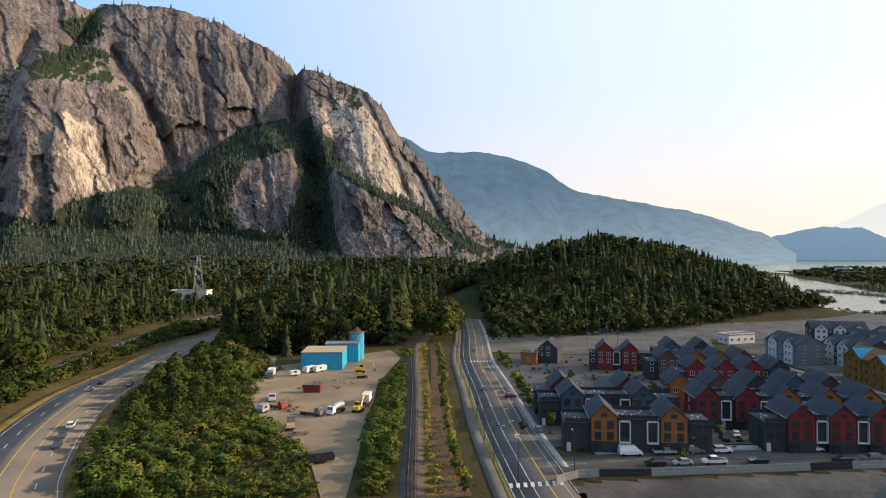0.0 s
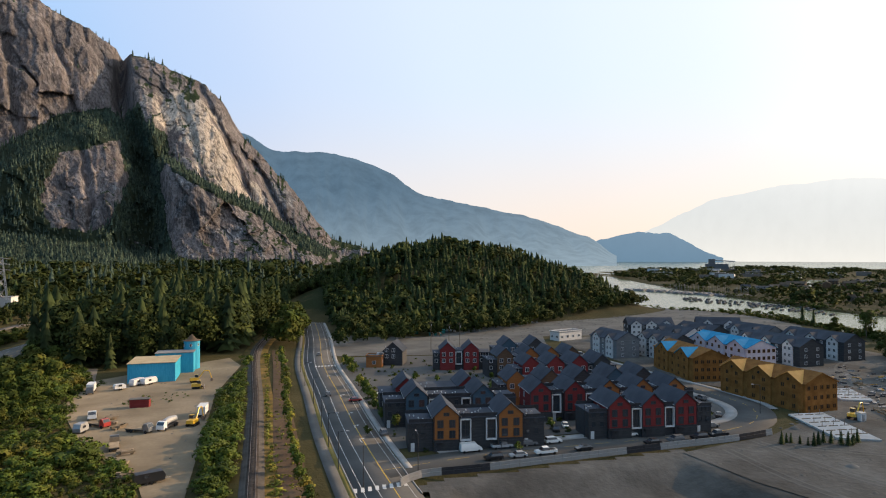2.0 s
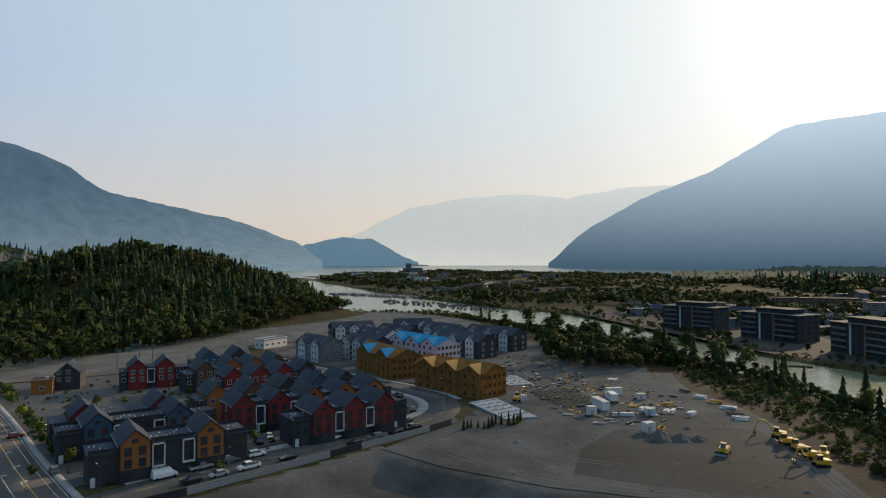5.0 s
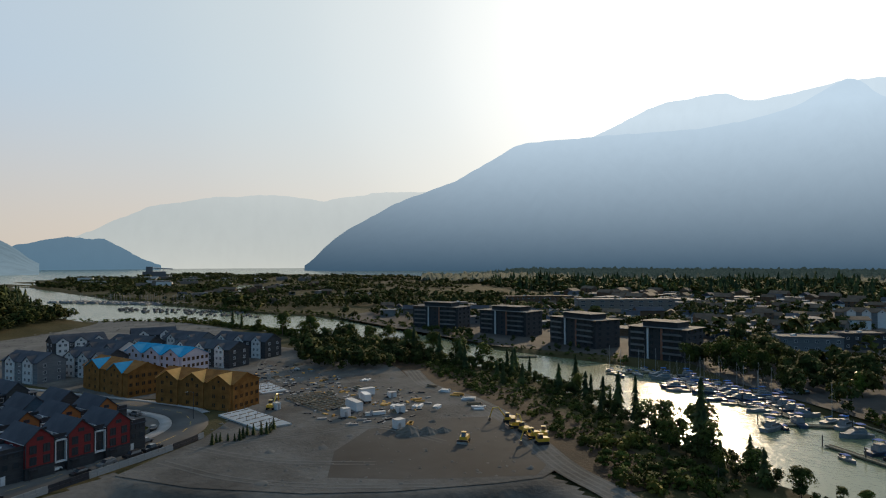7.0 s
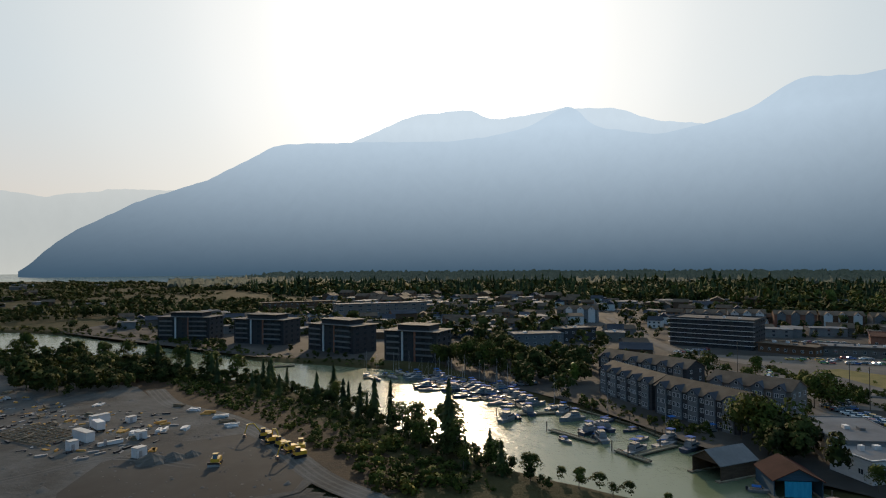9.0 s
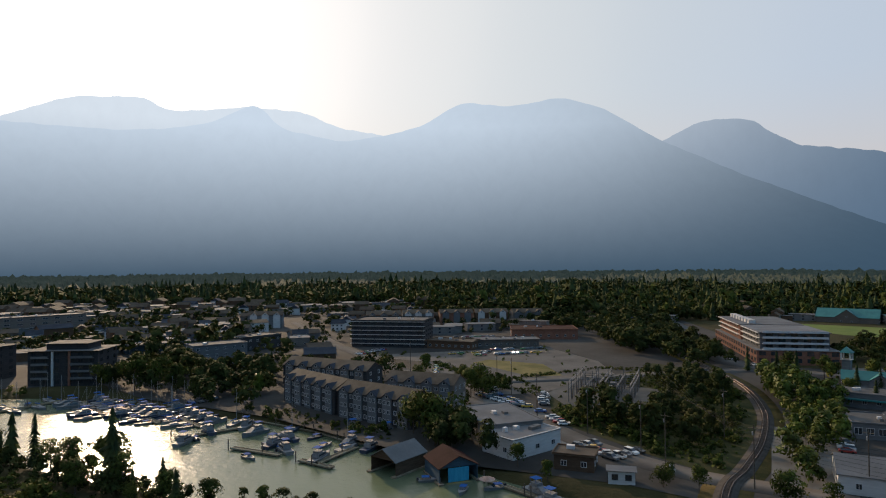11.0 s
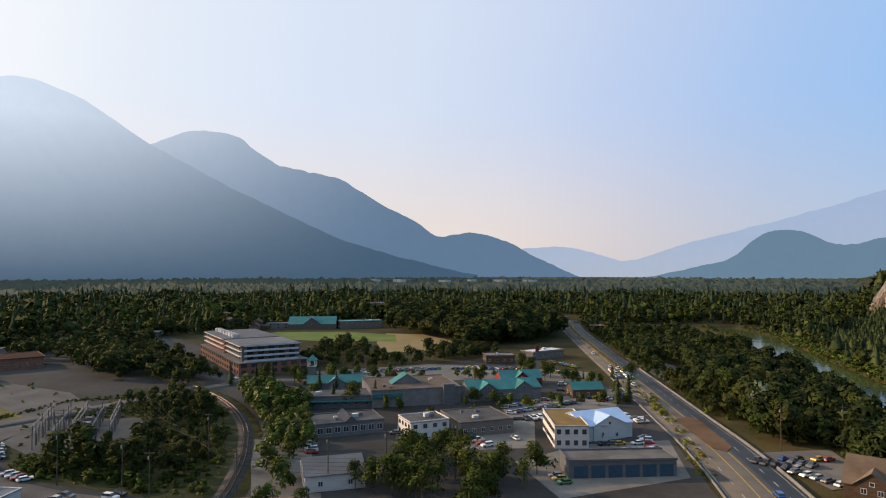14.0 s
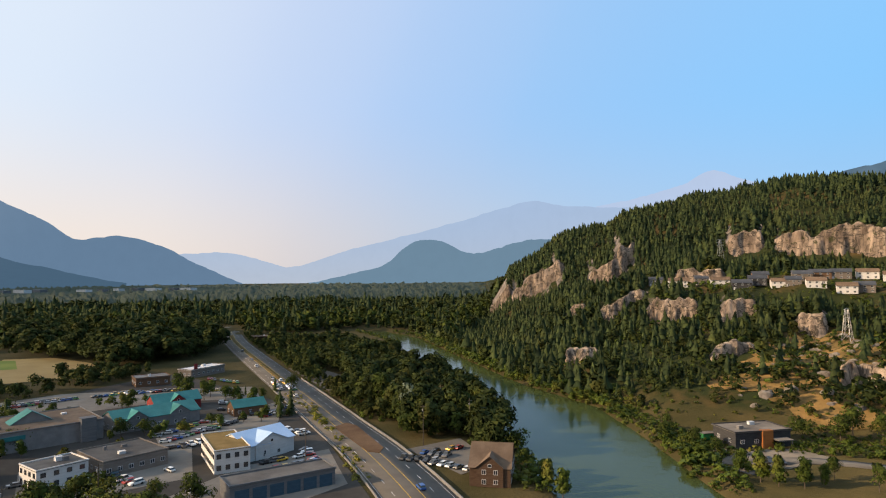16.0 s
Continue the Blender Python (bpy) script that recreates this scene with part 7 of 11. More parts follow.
pitched_block("apartment_house", 312, 4, 282, -32, 13, 9.6, 12.6, 3, "dark", "brown_roof", "dark apartment house behind the waterfront block", "apartment house", 6, "taupe", "shingle", 6, gw=4.4)
mid = flat_block("office_building", 441, -39, 421, -85, 32, 17.5, 6, "dark", "flat_roof", "six-storey dark office building with glass bands", "office building", 6.2, 0.6, 3, "black_trim", 0.8, (3.6, 2.3))
for k in range(6):
    part("slab_edge", boxes("slab_edge", [(-0.9, -0.9, 2.4 + k * 2.95, 51.1, 0.2, 2.7 + k * 2.95)], WALLS["white"]), mid)
flat_block("store", 419, -87, 401, -113, 16, 5, 1, "brown", "brown_roof", "low brown shop row", "shop", 4.5, 0.8, 5)
flat_block("store", 411, -119, 403, -160, 16, 5, 1, "taupe", "roof_grey", "low shop row with a pale flat roof", "shop", 4.5, 0.8, 7)
flat_block("store", 449, -157, 435, -203, 30, 7, 1, "brick", "red_roof", "large store with a faded red roof", "shop", 6, 0.5, 3)
flat_block("warehouse", 216, -56, 189, -59, 19, 6.8, 1, "concrete", "roof_grey", "long grey warehouse with a plain pale flat roof", "warehouse", 5.5, 0.2, 2, parapet=0.25)
flat_block("warehouse", 175.5, -62.5, 184.5, -81, 13, 5.6, 1, "white", "roof_grey", "white warehouse with vents on its pale flat roof", "warehouse", 6, 0.2, 4, parapet=0.25)
mx_ = flat_block("brick_building", 405, -296, 304, -248, 42, 7.5, 2, "brick", "roof_grey", "long five-storey building of brick with pale upper floors", "apartment building", 6.0, 0.4, 0, "black_trim", 0, (3.4, 2.6))
for k, (a, b2, c, d) in enumerate(((3, 3, 62, 38), (68, 3, 107, 38))):
    part("upper_storey", boxes("upper_storey", [(a, b2, 7.7, c, d, 16.8)], WALLS["grey"] if k else WALLS["brick"]), mx_)
    part("upper_roof", boxes("upper_roof", [(a - 0.8, b2 - 0.8, 16.8, c + 0.8, d + 0.8, 17.2)], M["roof_grey"]), mx_)
    for st in range(3):
        for i in range(int((c - a) / 6.0)):
            window(mx_, a + 1.4 + i * 6.0, b2 - 0.02, 8.6 + st * 3.0, 3.2, 1.9, 0, "black_trim")
        part("balcony", boxes("balcony", [(a, b2 - 1.5, 10.6 + st * 3.0, c, b2 - 0.02, 10.8 + st * 3.0)], M["white_trim"]), mx_)
for st in range(4):
    part("balcony", boxes("balcony", [(107.02, 4, 7.6 + st * 3.05, 109.0, 37, 7.85 + st * 3.05), (108.9, 4, 7.85 + st * 3.05, 109.0, 37, 8.8 + st * 3.05)], M["white_trim"]), mx_)
for st in range(3):
    for i in range(5):
        window(mx_, 107.01, 6 + i * 6.4, 8.6 + st * 3.0, 3.6, 2.0, 90, "black_trim")
for k in range(7):
    part("stair_hut", boxes("stair_hut", [(6 + k * 8.0, 9, 17.2, 9 + k * 8.0, 13, 19.4)], WALLS["white"]), mx_)

# shopping centre with teal roofs
mall = flat_block("shopping_centre", 186, -226, 158, -257, 34, 7.5, 1, "concrete", "brown_roof", "grey shopping centre with teal trim and a gravel roof", "shopping centre", 7, 0.2, 4, windows=False)
L = math.hypot(28, 31)
part("teal_gable", gable_prism("teal_gable", 14, 8, 0.3, 4.6, WALLS["concrete"]), mall, "", pose(12, 14, 7.6))
part("teal_gable_roof", gable_roof("teal_gable_roof", 14, 8, 0.3, 4.6, M["teal_roof"], 1.0, 0.2), mall, "teal metal gable roof", pose(12, 14, 7.6))
part("entrance_tower", boxes("entrance_tower", [(33, -2.5, 0, 38.5, 2, 9.5)], WALLS["grey"]), mall)
part("teal_band", boxes("teal_band", [(0, -0.8, 4.6, 14, -0.02, 6.2)], M["teal_roof"]), mall, "teal metal canopy band")
flat_block("shop_wing", 212, -206, 187, -227, 16, 5.2, 1, "grey", "flat_roof", "low shop wing with teal canopy", "shop", 4.5, 0.2, 4, canopy="teal_roof")
pitched_block("shop_wing", 156, -262, 132, -290, 16, 5.0, 8.5, 1, "concrete", "teal_roof", "shop wing under a teal metal roof", "shop", 2, "grey", "teal_roof", 4.5, gw=9)
pitched_block("shop_pavilion", 236, -236, 216, -256, 12, 4.5, 7.5, 1, "grey", "teal_roof", "low pavilion with teal hipped roof", "shop", 1, None, "teal_roof", 4.5, gw=8)
pitched_block("shop_pavilion", 160, -302, 144, -318, 12, 4.5, 8, 1, "red", "teal_roof", "restaurant pavilion with teal roof and red wall", "restaurant", 1, None, "teal_roof", 4.5, gw=8)
pitched_block("shop_pavilion", 118, -296, 106, -306, 10, 4.2, 7, 1, "brown", "teal_roof", "small cafe with teal roof", "cafe", 0, None, None, 4)
ct = thing("clock_tower", "pale square clock tower with teal cap", "clock tower", pose(247, -250, 0, 0, 0, 30))
part("shaft", boxes("shaft", [(-1.7, -1.7, 0, 1.7, 1.7, 11)], WALLS["grey"]), ct)
part("belfry", boxes("belfry", [(-2.1, -2.1, 11, -1.5, -1.5, 14), (1.5, -2.1, 11, 2.1, -1.5, 14), (1.5, 1.5, 11, 2.1, 2.1, 14), (-2.1, 1.5, 11, -1.5, 2.1, 14), (-2.2, -2.2, 10.7, 2.2, 2.2, 11.0)], WALLS["white"]), ct)
part("cap", solid("cap", [(-2.6, -2.6, 14), (2.6, -2.6, 14), (2.6, 2.6, 14), (-2.6, 2.6, 14), (0, 0, 16.8)], [(3, 2, 1, 0), (0, 1, 4), (1, 2, 4), (2, 3, 4), (3, 0, 4)], M["teal_roof"]), ct, "teal pyramid cap")
s4 = flat_block("shop_row", 170.5, -174.5, 155.3, -195.8, 17, 4.8, 1, "grey", "flat_roof", "single-storey shop row with a gravelly flat roof", "shop", 3.0, 0.2, 5, size=(2.2, 2.2))
part("skylight_gable", gable_prism("skylight_gable", 4.6, 15, 0.2, 2.0, WALLS["grey"]), s4, "", pose(11, -0.3, 5.0))
part("skylight_roof", gable_roof("skylight_roof", 4.6, 15, 0.2, 2.0, M["shingle"], 0.3, 0.15), s4, "", pose(11, -0.3, 5.0))
flat_block("shop_small", 139, -191, 130.5, -204, 13, 6.4, 2, "white", "flat_roof", "small two-storey shop, pale lower wall and dark roof", "shop", 3.2, 0.2, 2, "black_trim")
flat_block("shop_row", 126, -205, 113, -222.5, 22, 5.2, 1, "taupe", "flat_roof", "low taupe shop with vents on its flat roof", "shop", 3.4, 0.2, 4)
w2 = flat_block("white_building", 91, -211, 81, -217.5, 27, 7.6, 2, "white", "ochre_roof", "white two-storey building with ochre mossy roof", "office", 2.4, 0.15, 0, "black_trim", 0.35, (1.5, 1.7))
pitched_block("blue_roof_shop", 85, -224.5, 73, -242, 18, 5.5, 9.0, 1, "white", "blue_roof", "white shop with pale blue gable roof", "shop", 1, "white", "blue_roof", 3.5, gw=14)
flat_block("blue_roof_annex", 99, -243, 86, -226, 0.1 + 9, 5.2, 1, "white", "blue_roof", "low annex with pale blue roof", "shop", 4, 0.3)
gr = flat_block("garage", 74.5, -183.5, 48, -203.5, 11, 5.0, 1, "grey", "flat_roof", "long grey repair garage with blue bay doors", "garage", windows=False, parapet=0.5)
for k in range(6):
    door(gr, 1.4 + k * 5.3, -0.01, 4.3, 3.8, WALLS["blue"])
pitched_block("metal_shed", 132, -131, 121, -144, 17, 4.6, 7.4, 1, "white", "roof_grey", "white corrugated metal shed", "shed", bay=6)
lo = pitched_block("lodge", 5, -204, -8, -202.5, 18, 6.0, 11.5, 2, "log", "brown_roof", "dark timber lodge with steep brown gable roofs", "lodge", 1, "log", "brown_roof", 3.2, gw=8.5)
fh = flat_block("fire_hall", -95, -250, -118, -256, 14, 6.0, 1, "dark", "flat_roof", "dark flat-roofed fire hall with an orange corner", "fire hall", 5, 0.5, 2)
part("orange_corner", boxes("orange_corner", [(11, -1.0, -0.2, 15.5, 1.0, 6.6)], WALLS["orange"]), fh, "rust-orange corner volume")
part("entrance_canopy", boxes("entrance_canopy", [(15.5, -4, 3.0, 22, -0.02, 3.4), (21.4, -3.8, 0, 21.7, -3.5, 3.0)], M["flat_roof"]), fh)
ctn = flat_block("container", -87, -262, -94, -264, 2.6, 2.7, 1, "blue", "flat_roof", "green shipping container by the fire hall", "container", windows=False, parapet=0)
for ch in ctn.children:
    if ch.name.startswith("wall"):
        M["green_steel"] = surf("green_container_steel", (0.02, 0.16, 0.05), (0.03, 0.22, 0.07), 0.5, 4, 0.6, 0.02, stretch=(6, 6, 1))
        ch.data.materials[0] = M["green_steel"]
# school and far blocks
pitched_block("school", 496, -467, 458, -497, 26, 5, 12, 1, "taupe", "teal_roof", "school with a broad teal roof", "school", 1, None, "teal_roof", 5, gw=18)
flat_block("school_wing", 456, -502, 428, -538, 20, 7, 2, "taupe", "teal_roof", "school wing with teal band", "school", 5, 0.4, 3)
flat_block("brick_tower", 512, -607, 492, -621, 16, 20, 6, "brick", "roof_grey", "six-storey brick apartment tower among trees", "apartment tower", 6, 0.3, 2, size=(2.2, 1.8))
flat_block("roadside_shop", 208, -371, 193, -383, 14, 5, 1, "brown", "roof_grey", "low brown roadside shop with flat roof", "shop", 4, 0.4, 2)
rs = flat_block("roadside_shop", 190, -405, 179, -432, 12, 5, 1, "taupe", "white_trim", "low roadside shop with a white roof", "shop", 4, 0.4, 2)
part("red_sign", boxes("red_sign", [(2, -0.4, 5.2, 5, -0.1, 9)], WALLS["red"]), rs, "plain red sign panel")
flat_block("pavilion", 223, -612, 203, -622, 12, 6, 1, "log", "brown_roof", "round-roofed timber visitor pavilion by the highway", "pavilion", 5, 2.2, 1)

# ---------------------------------------------------------------- vehicles
M["tyre"] = surf("tyre_rubber", (0.02, 0.02, 0.02), (0.035, 0.035, 0.035), 2, 9, 0.85, 0)
M["steel"] = surf("galvanised_steel", (0.30, 0.30, 0.30), (0.42, 0.42, 0.42), 0.6, 5, 0.5, 0.0, 0.5)
M["timber"] = surf("weathered_timber", (0.20, 0.15, 0.10), (0.32, 0.25, 0.17), 0.5, 5, 0.9, 0.02, rnd=0.4)


def car_paint(name, c):
    m, nt, b = blank(name)
    v = coords(nt)
    nt.links.new(mixc(nt, math_node(nt, "MULTIPLY", noise_tex(nt, v, 1.3, 3), 0.35), c, tuple(q * 0.72 for q in c)), b.inputs["Base Color"])
    b.inputs["Roughness"].default_value, b.inputs["Metallic"].default_value = 0.32, 0.1
    b.inputs["Coat Weight"].default_value = 0.4
    return m


PAINT = {n: car_paint("%s_paint" % n, c) for n, c in (("white", (0.70, 0.70, 0.68)), ("silver", (0.36, 0.37, 0.38)), ("black", (0.018, 0.018, 0.02)), ("grey", (0.12, 0.125, 0.13)),
                                                        ("red", (0.30, 0.025, 0.02)), ("blue", (0.03, 0.09, 0.28)), ("yellow", (0.55, 0.33, 0.03)), ("green", (0.06, 0.22, 0.05)))}
# profiles: body outline and cabin outline, x forward, z up, then width
CARS = {
    "sedan": (4.6, 1.8, [(0, 0.35), (0, 0.85), (0.5, 0.95), (3.5, 0.95), (4.5, 0.75), (4.6, 0.35)], [(0.45, 0.93), (1.1, 1.42), (2.7, 1.42), (3.5, 0.93)]),
    "suv": (4.7, 1.9, [(0, 0.4), (0, 1.0), (0.1, 1.1), (3.5, 1.1), (4.55, 0.95), (4.7, 0.4)], [(0.1, 1.08), (0.35, 1.72), (2.7, 1.72), (3.45, 1.08)]),
    "pickup": (5.7, 1.95, [(0, 0.5), (0, 1.15), (2.2, 1.15), (4.4, 1.15), (5.55, 1.05), (5.7, 0.5)], [(2.15, 1.13), (2.3, 1.85), (3.75, 1.85), (4.4, 1.13)]),
    "van": (5.8, 2.05, [(0, 0.45), (0, 1.35), (4.9, 1.35), (5.6, 1.05), (5.8, 0.45)], [(0.02, 1.33), (0.1, 2.3), (4.1, 2.3), (4.95, 1.33)]),
}


def extrude(name, outline, w, mat, inset=0.0, top=None):
    """An outline in x and z, extruded across y, narrower by inset at its upper points."""
    zs = [z for _, z in outline]
    lo, hi = min(zs), max(zs)
    V = []
    for sgn in (-1, 1):
        V += [(x, sgn * (w / 2 - inset * (z - lo) / (hi - lo + 1e-6)), z) for x, z in outline]
    n = len(outline)
    F = [tuple(range(n)), tuple(range(2 * n - 1, n - 1, -1))] + [(i, i + n, (i + 1) % n + n, (i + 1) % n) for i in range(n)]
    return solid(name, V, F, mat)


_wheel = {}


def wheel(parent, x, y, r=0.34, wd=0.24):
    if r not in _wheel:
        _wheel[r] = tube("wheel", [(0, -wd / 2, 0), (0, wd / 2, 0)], r, M["tyre"], 12)
    return part("wheel", _wheel[r], parent, "", pose(x, y, r))


def axle(parent, x, W, r=0.34):
    """A pair of wheels on their axle."""
    key = ("axle", W)
    if key not in _wheel:
        h = W / 2
        V, F, n = [], [], 10
        for yy, rr in ((-h - 0.02, 0.02), (-h - 0.02, r), (-h + 0.22, r), (-h + 0.22, 0.06), (h - 0.22, 0.06), (h - 0.22, r), (h + 0.02, r), (h + 0.02, 0.02)):
            V += [(rr * math.cos(6.2832 * j / n), yy, rr * math.sin(6.2832 * j / n)) for j in range(n)]
        for k in range(7):
            F += [(k * n + j, k * n + (j + 1) % n, (k + 1) * n + (j + 1) % n, (k + 1) * n + j) for j in range(n)]
        F += [tuple(range(n))[::-1], tuple(7 * n + j for j in range(n))]
        _wheel[key] = solid("axle", V, F, M["tyre"])
    return part("axle", _wheel[key], parent, "", pose(x, 0, r))


_models = {}


def vehicle(kind, colour, x, y, ang, z=0.09, group="cars"):
    """A vehicle standing at x, y and heading by ang degrees."""
    key = (kind, colour)
    at = pose(x, y, z, 0, 0, ang)
    if key in _models:
        return copy_thing(_models[key], at @ _models_off[key])
    L, W, body, cab = CARS[kind]
    ob = thing({"suv": "car", "sedan": "car"}.get(kind, kind), "%s %s parked or driving on the ground" % (colour, {"suv": "sport utility car", "sedan": "sedan car", "pickup": "pickup truck", "van": "panel van"}[kind]),
               {"suv": "car", "sedan": "car"}.get(kind, kind), at @ pose(-L / 2, 0, 0), group)
    part("body", extrude("body", body, W, PAINT[colour], 0.05), ob)
    part("glass", extrude("glass", cab, W - 0.12, M["glass"] if kind != "van" else PAINT[colour], 0.2), ob, "dark cabin glass" if kind != "van" else "")
    x0, x1 = cab[1][0] - 0.04, cab[2][0] + 0.04
    zt = cab[1][1]
    part("roof", boxes("roof", [(x0, -W / 2 + 0.24, zt - 0.02, x1, W / 2 - 0.24, zt + 0.05)], PAINT[colour]), ob)
    if kind == "van":
        part("windscreen", solid("windscreen", [(4.17, -0.75, 2.16), (4.17, 0.75, 2.16), (4.96, 0.85, 1.38), (4.96, -0.85, 1.38)], [(0, 3, 2, 1)], M["glass"]), ob)
    if kind == "pickup":
        part("cargo_bed", boxes("cargo_bed", [(0.15, -0.78, 1.152, 2.05, 0.78, 1.17)], M["tyre"]), ob)
    for wx in (0.85, L - 0.95):
        axle(ob, wx, W)
    _models[key] = ob
    _models_off[key] = pose(-L / 2, 0, 0)
    return ob


_models_off = {}


def along(line, s):
    d = np.concatenate([[0], np.cumsum(np.linalg.norm(np.diff(line, axis=0), axis=1))])
    a, b2 = np.interp(s, d, line[:, 0]), np.interp(s, d, line[:, 1])
    c, e = np.interp(s + 1, d, line[:, 0]), np.interp(s + 1, d, line[:, 1])
    return a, b2, math.degrees(math.atan2(e - b2, c - a))


# parked along the townhouse street
for x, kind, col in ((25, "van", "white"), (33.5, "pickup", "silver"), (41, "suv", "grey"), (48, "suv", "white"), (71, "suv", "white"), (77.5, "sedan", "white"), (85, "suv", "silver"), (91.5, "suv", "white"), (98, "sedan", "grey")):
    y = np.interp(x, street[:, 0][:60], street[:, 1][:60])
    vehicle(kind, col, x, y + 4.0, 10)
for x, kind, col in ((29.5, "suv", "black"), (36, "sedan", "silver"), (43.5, "pickup", "white"), (54, "sedan", "black"), (74, "sedan", "black"), (81, "suv", "grey"), (88.5, "suv", "black"), (95, "pickup", "black"), (102, "suv", "black")):
    y = np.interp(x, street[:, 0][:60], street[:, 1][:60])
    vehicle(kind, col, x, y - 4.2, 190)
for x, y, a, kind, col in ((107, 188, 60, "sedan", "black"), (113, 210, 95, "suv", "grey"), (104, 248, 98, "suv", "silver"), (-16, 232, 98, "sedan", "black"), (-27, 325, 98, "sedan", "grey"), (-6, 222, 10, "sedan", "red"), (2, 226, 10, "suv", "white"), (8, 224, 10, "sedan", "silver"), (56, 182, 80, "sedan", "white"), (52, 178, 80, "suv", "black"), (3, 180, 95, "suv", "grey")):
    vehicle(kind, col, x, y, a)
# on the highway
for x, y, a, kind, col in ((-131, 169, 118, "suv", "white"), (-121, 151, -62, "suv", "black"), (-126, 159, -60, "sedan", "black"), (-160, 216, 110, "sedan", "silver"), (-163, 227, 110, "suv", "black"), (-150, 225, -70, "sedan", "black"), (-186, 415, 92, "suv", "white"), (-183, 420, -88, "sedan", "silver"), (-190, 440, 92, "suv", "white"),
                           (128, -396, -60, "suv", "white"), (103, -345, -60, "suv", "white"), (135, -402, 120, "sedan", "silver"), (112, -368, 120, "suv", "grey"), (165, -455, -60, "suv", "white"), (20, -200, -65, "suv", "blue"), (182, -492, 120, "sedan", "grey"), (210, -545, -60, "suv", "grey"), (120, -372, -60, "sedan", "black")):
    vehicle(kind, col, x, y, a)
# car parks of the town
rc = random.Random(5)
KINDS = (("sedan", "white"), ("suv", "silver"), ("sedan", "grey"), ("suv", "black"), ("suv", "white"), ("pickup", "grey"), ("sedan", "red"), ("sedan", "blue"), ("pickup", "white"), ("sedan", "black"))
for x0, y0, ang, n, step in ((258, -82, 70, 11, 2.9), (240, -98, 70, 9, 2.9), (182, -86, 20, 4, 3.2), (170, -90, 20, 5, 3.0), (104, -250, -40, 8, 3.4), (95, -258, -40, 7, 3.4), (118, -244, -40, 6, 3.4), (60, -226, 30, 6, 3.4), (84, -252, 40, 5, 3.0), (70, -258, 40, 6, 3.0), (150, -318, 20, 8, 3.0), (130, -310, 20, 8, 3.0),
                             (430, 70, -50, 9, 3.2), (440, 88, -50, 9, 3.2), (350, 30, -60, 8, 3.0), (392, -110, -40, 10, 3.2), (425, -140, 60, 12, 3.4), (430, -120, 60, 9, 3.4), (200, -265, -42, 8, 3.2), (18, -228, 70, 5, 3.0), (14, -236, 70, 4, 3.0), (-104, -232, 80, 2, 4.0), (158, -160, 50, 4, 3.2), (280, 40, 30, 5, 3.2), (146, -205, 40, 3, 3.2), (112, -200, 60, 5, 3.6)):
    for k in range(n):
        if rc.random() < (0.8 if math.hypot(x0, y0) < 300 else 0.45):
            kd, cl = rc.choice(KINDS)
            px, py = x0 + step * k * math.cos(radians(ang - 90)), y0 + step * k * math.sin(radians(ang - 90))
            vehicle(kd, cl, px, py, ang + rc.choice((0, 180)) + rc.uniform(-3, 3), 0.05)
for x, y, a, kind, col in ((157, -101, -22, "suv", "white"), (300, -243, -20, "sedan", "white"), (340, -255, -25, "suv", "black"), (290, -205, 80, "sedan", "grey"), (322, -245, -20, "suv", "white")):
    vehicle(kind, col, x, y, a)


def truck(x, y, ang, cab="white", load="box", label=""):
    ob = thing("truck", label or "%s lorry with a %s" % (cab, {"box": "white box body", "tank": "drum body", "flat": "bare flat bed"}[load]), "truck", pose(x, y, 0.05, 0, 0, ang))
    part("cab", extrude("cab", [(6.2, 0.6), (6.2, 2.7), (7.3, 2.7), (7.9, 1.7), (8.0, 0.6)], 2.4, PAINT[cab], 0.08), ob)
    part("windscreen", solid("windscreen", [(7.36, -1.0, 2.6), (7.36, 1.0, 2.6), (7.9, 1.05, 1.75), (7.9, -1.05, 1.75)], [(0, 3, 2, 1)], M["glass"]), ob)
    part("chassis", boxes("chassis", [(0, -0.9, 0.6, 6.3, 0.9, 0.95)], M["black_trim"]), ob)
    if load == "box":
        part("box_body", boxes("box_body", [(0, -1.25, 0.96, 6.0, 1.25, 3.4)], M["white_trim"]), ob)
    elif load == "tank":
        part("drum", tube("drum", [(0.3, 0, 1.9), (1.2, 0, 2.1), (3.5, 0, 2.3), (5.6, 0, 2.0)], 0.95, M["steel"], 12), ob)
    else:
        part("flat_bed", boxes("flat_bed", [(0, -1.2, 0.96, 6.0, 1.2, 1.15), (5.8, -1.2, 1.15, 6.0, 1.2, 2.3)], M["timber"]), ob)
    for wx in (0.9, 2.0, 6.9):
        for wy in (-1.05, 1.05):
            wheel(ob, wx, wy, 0.5, 0.3)
    return ob


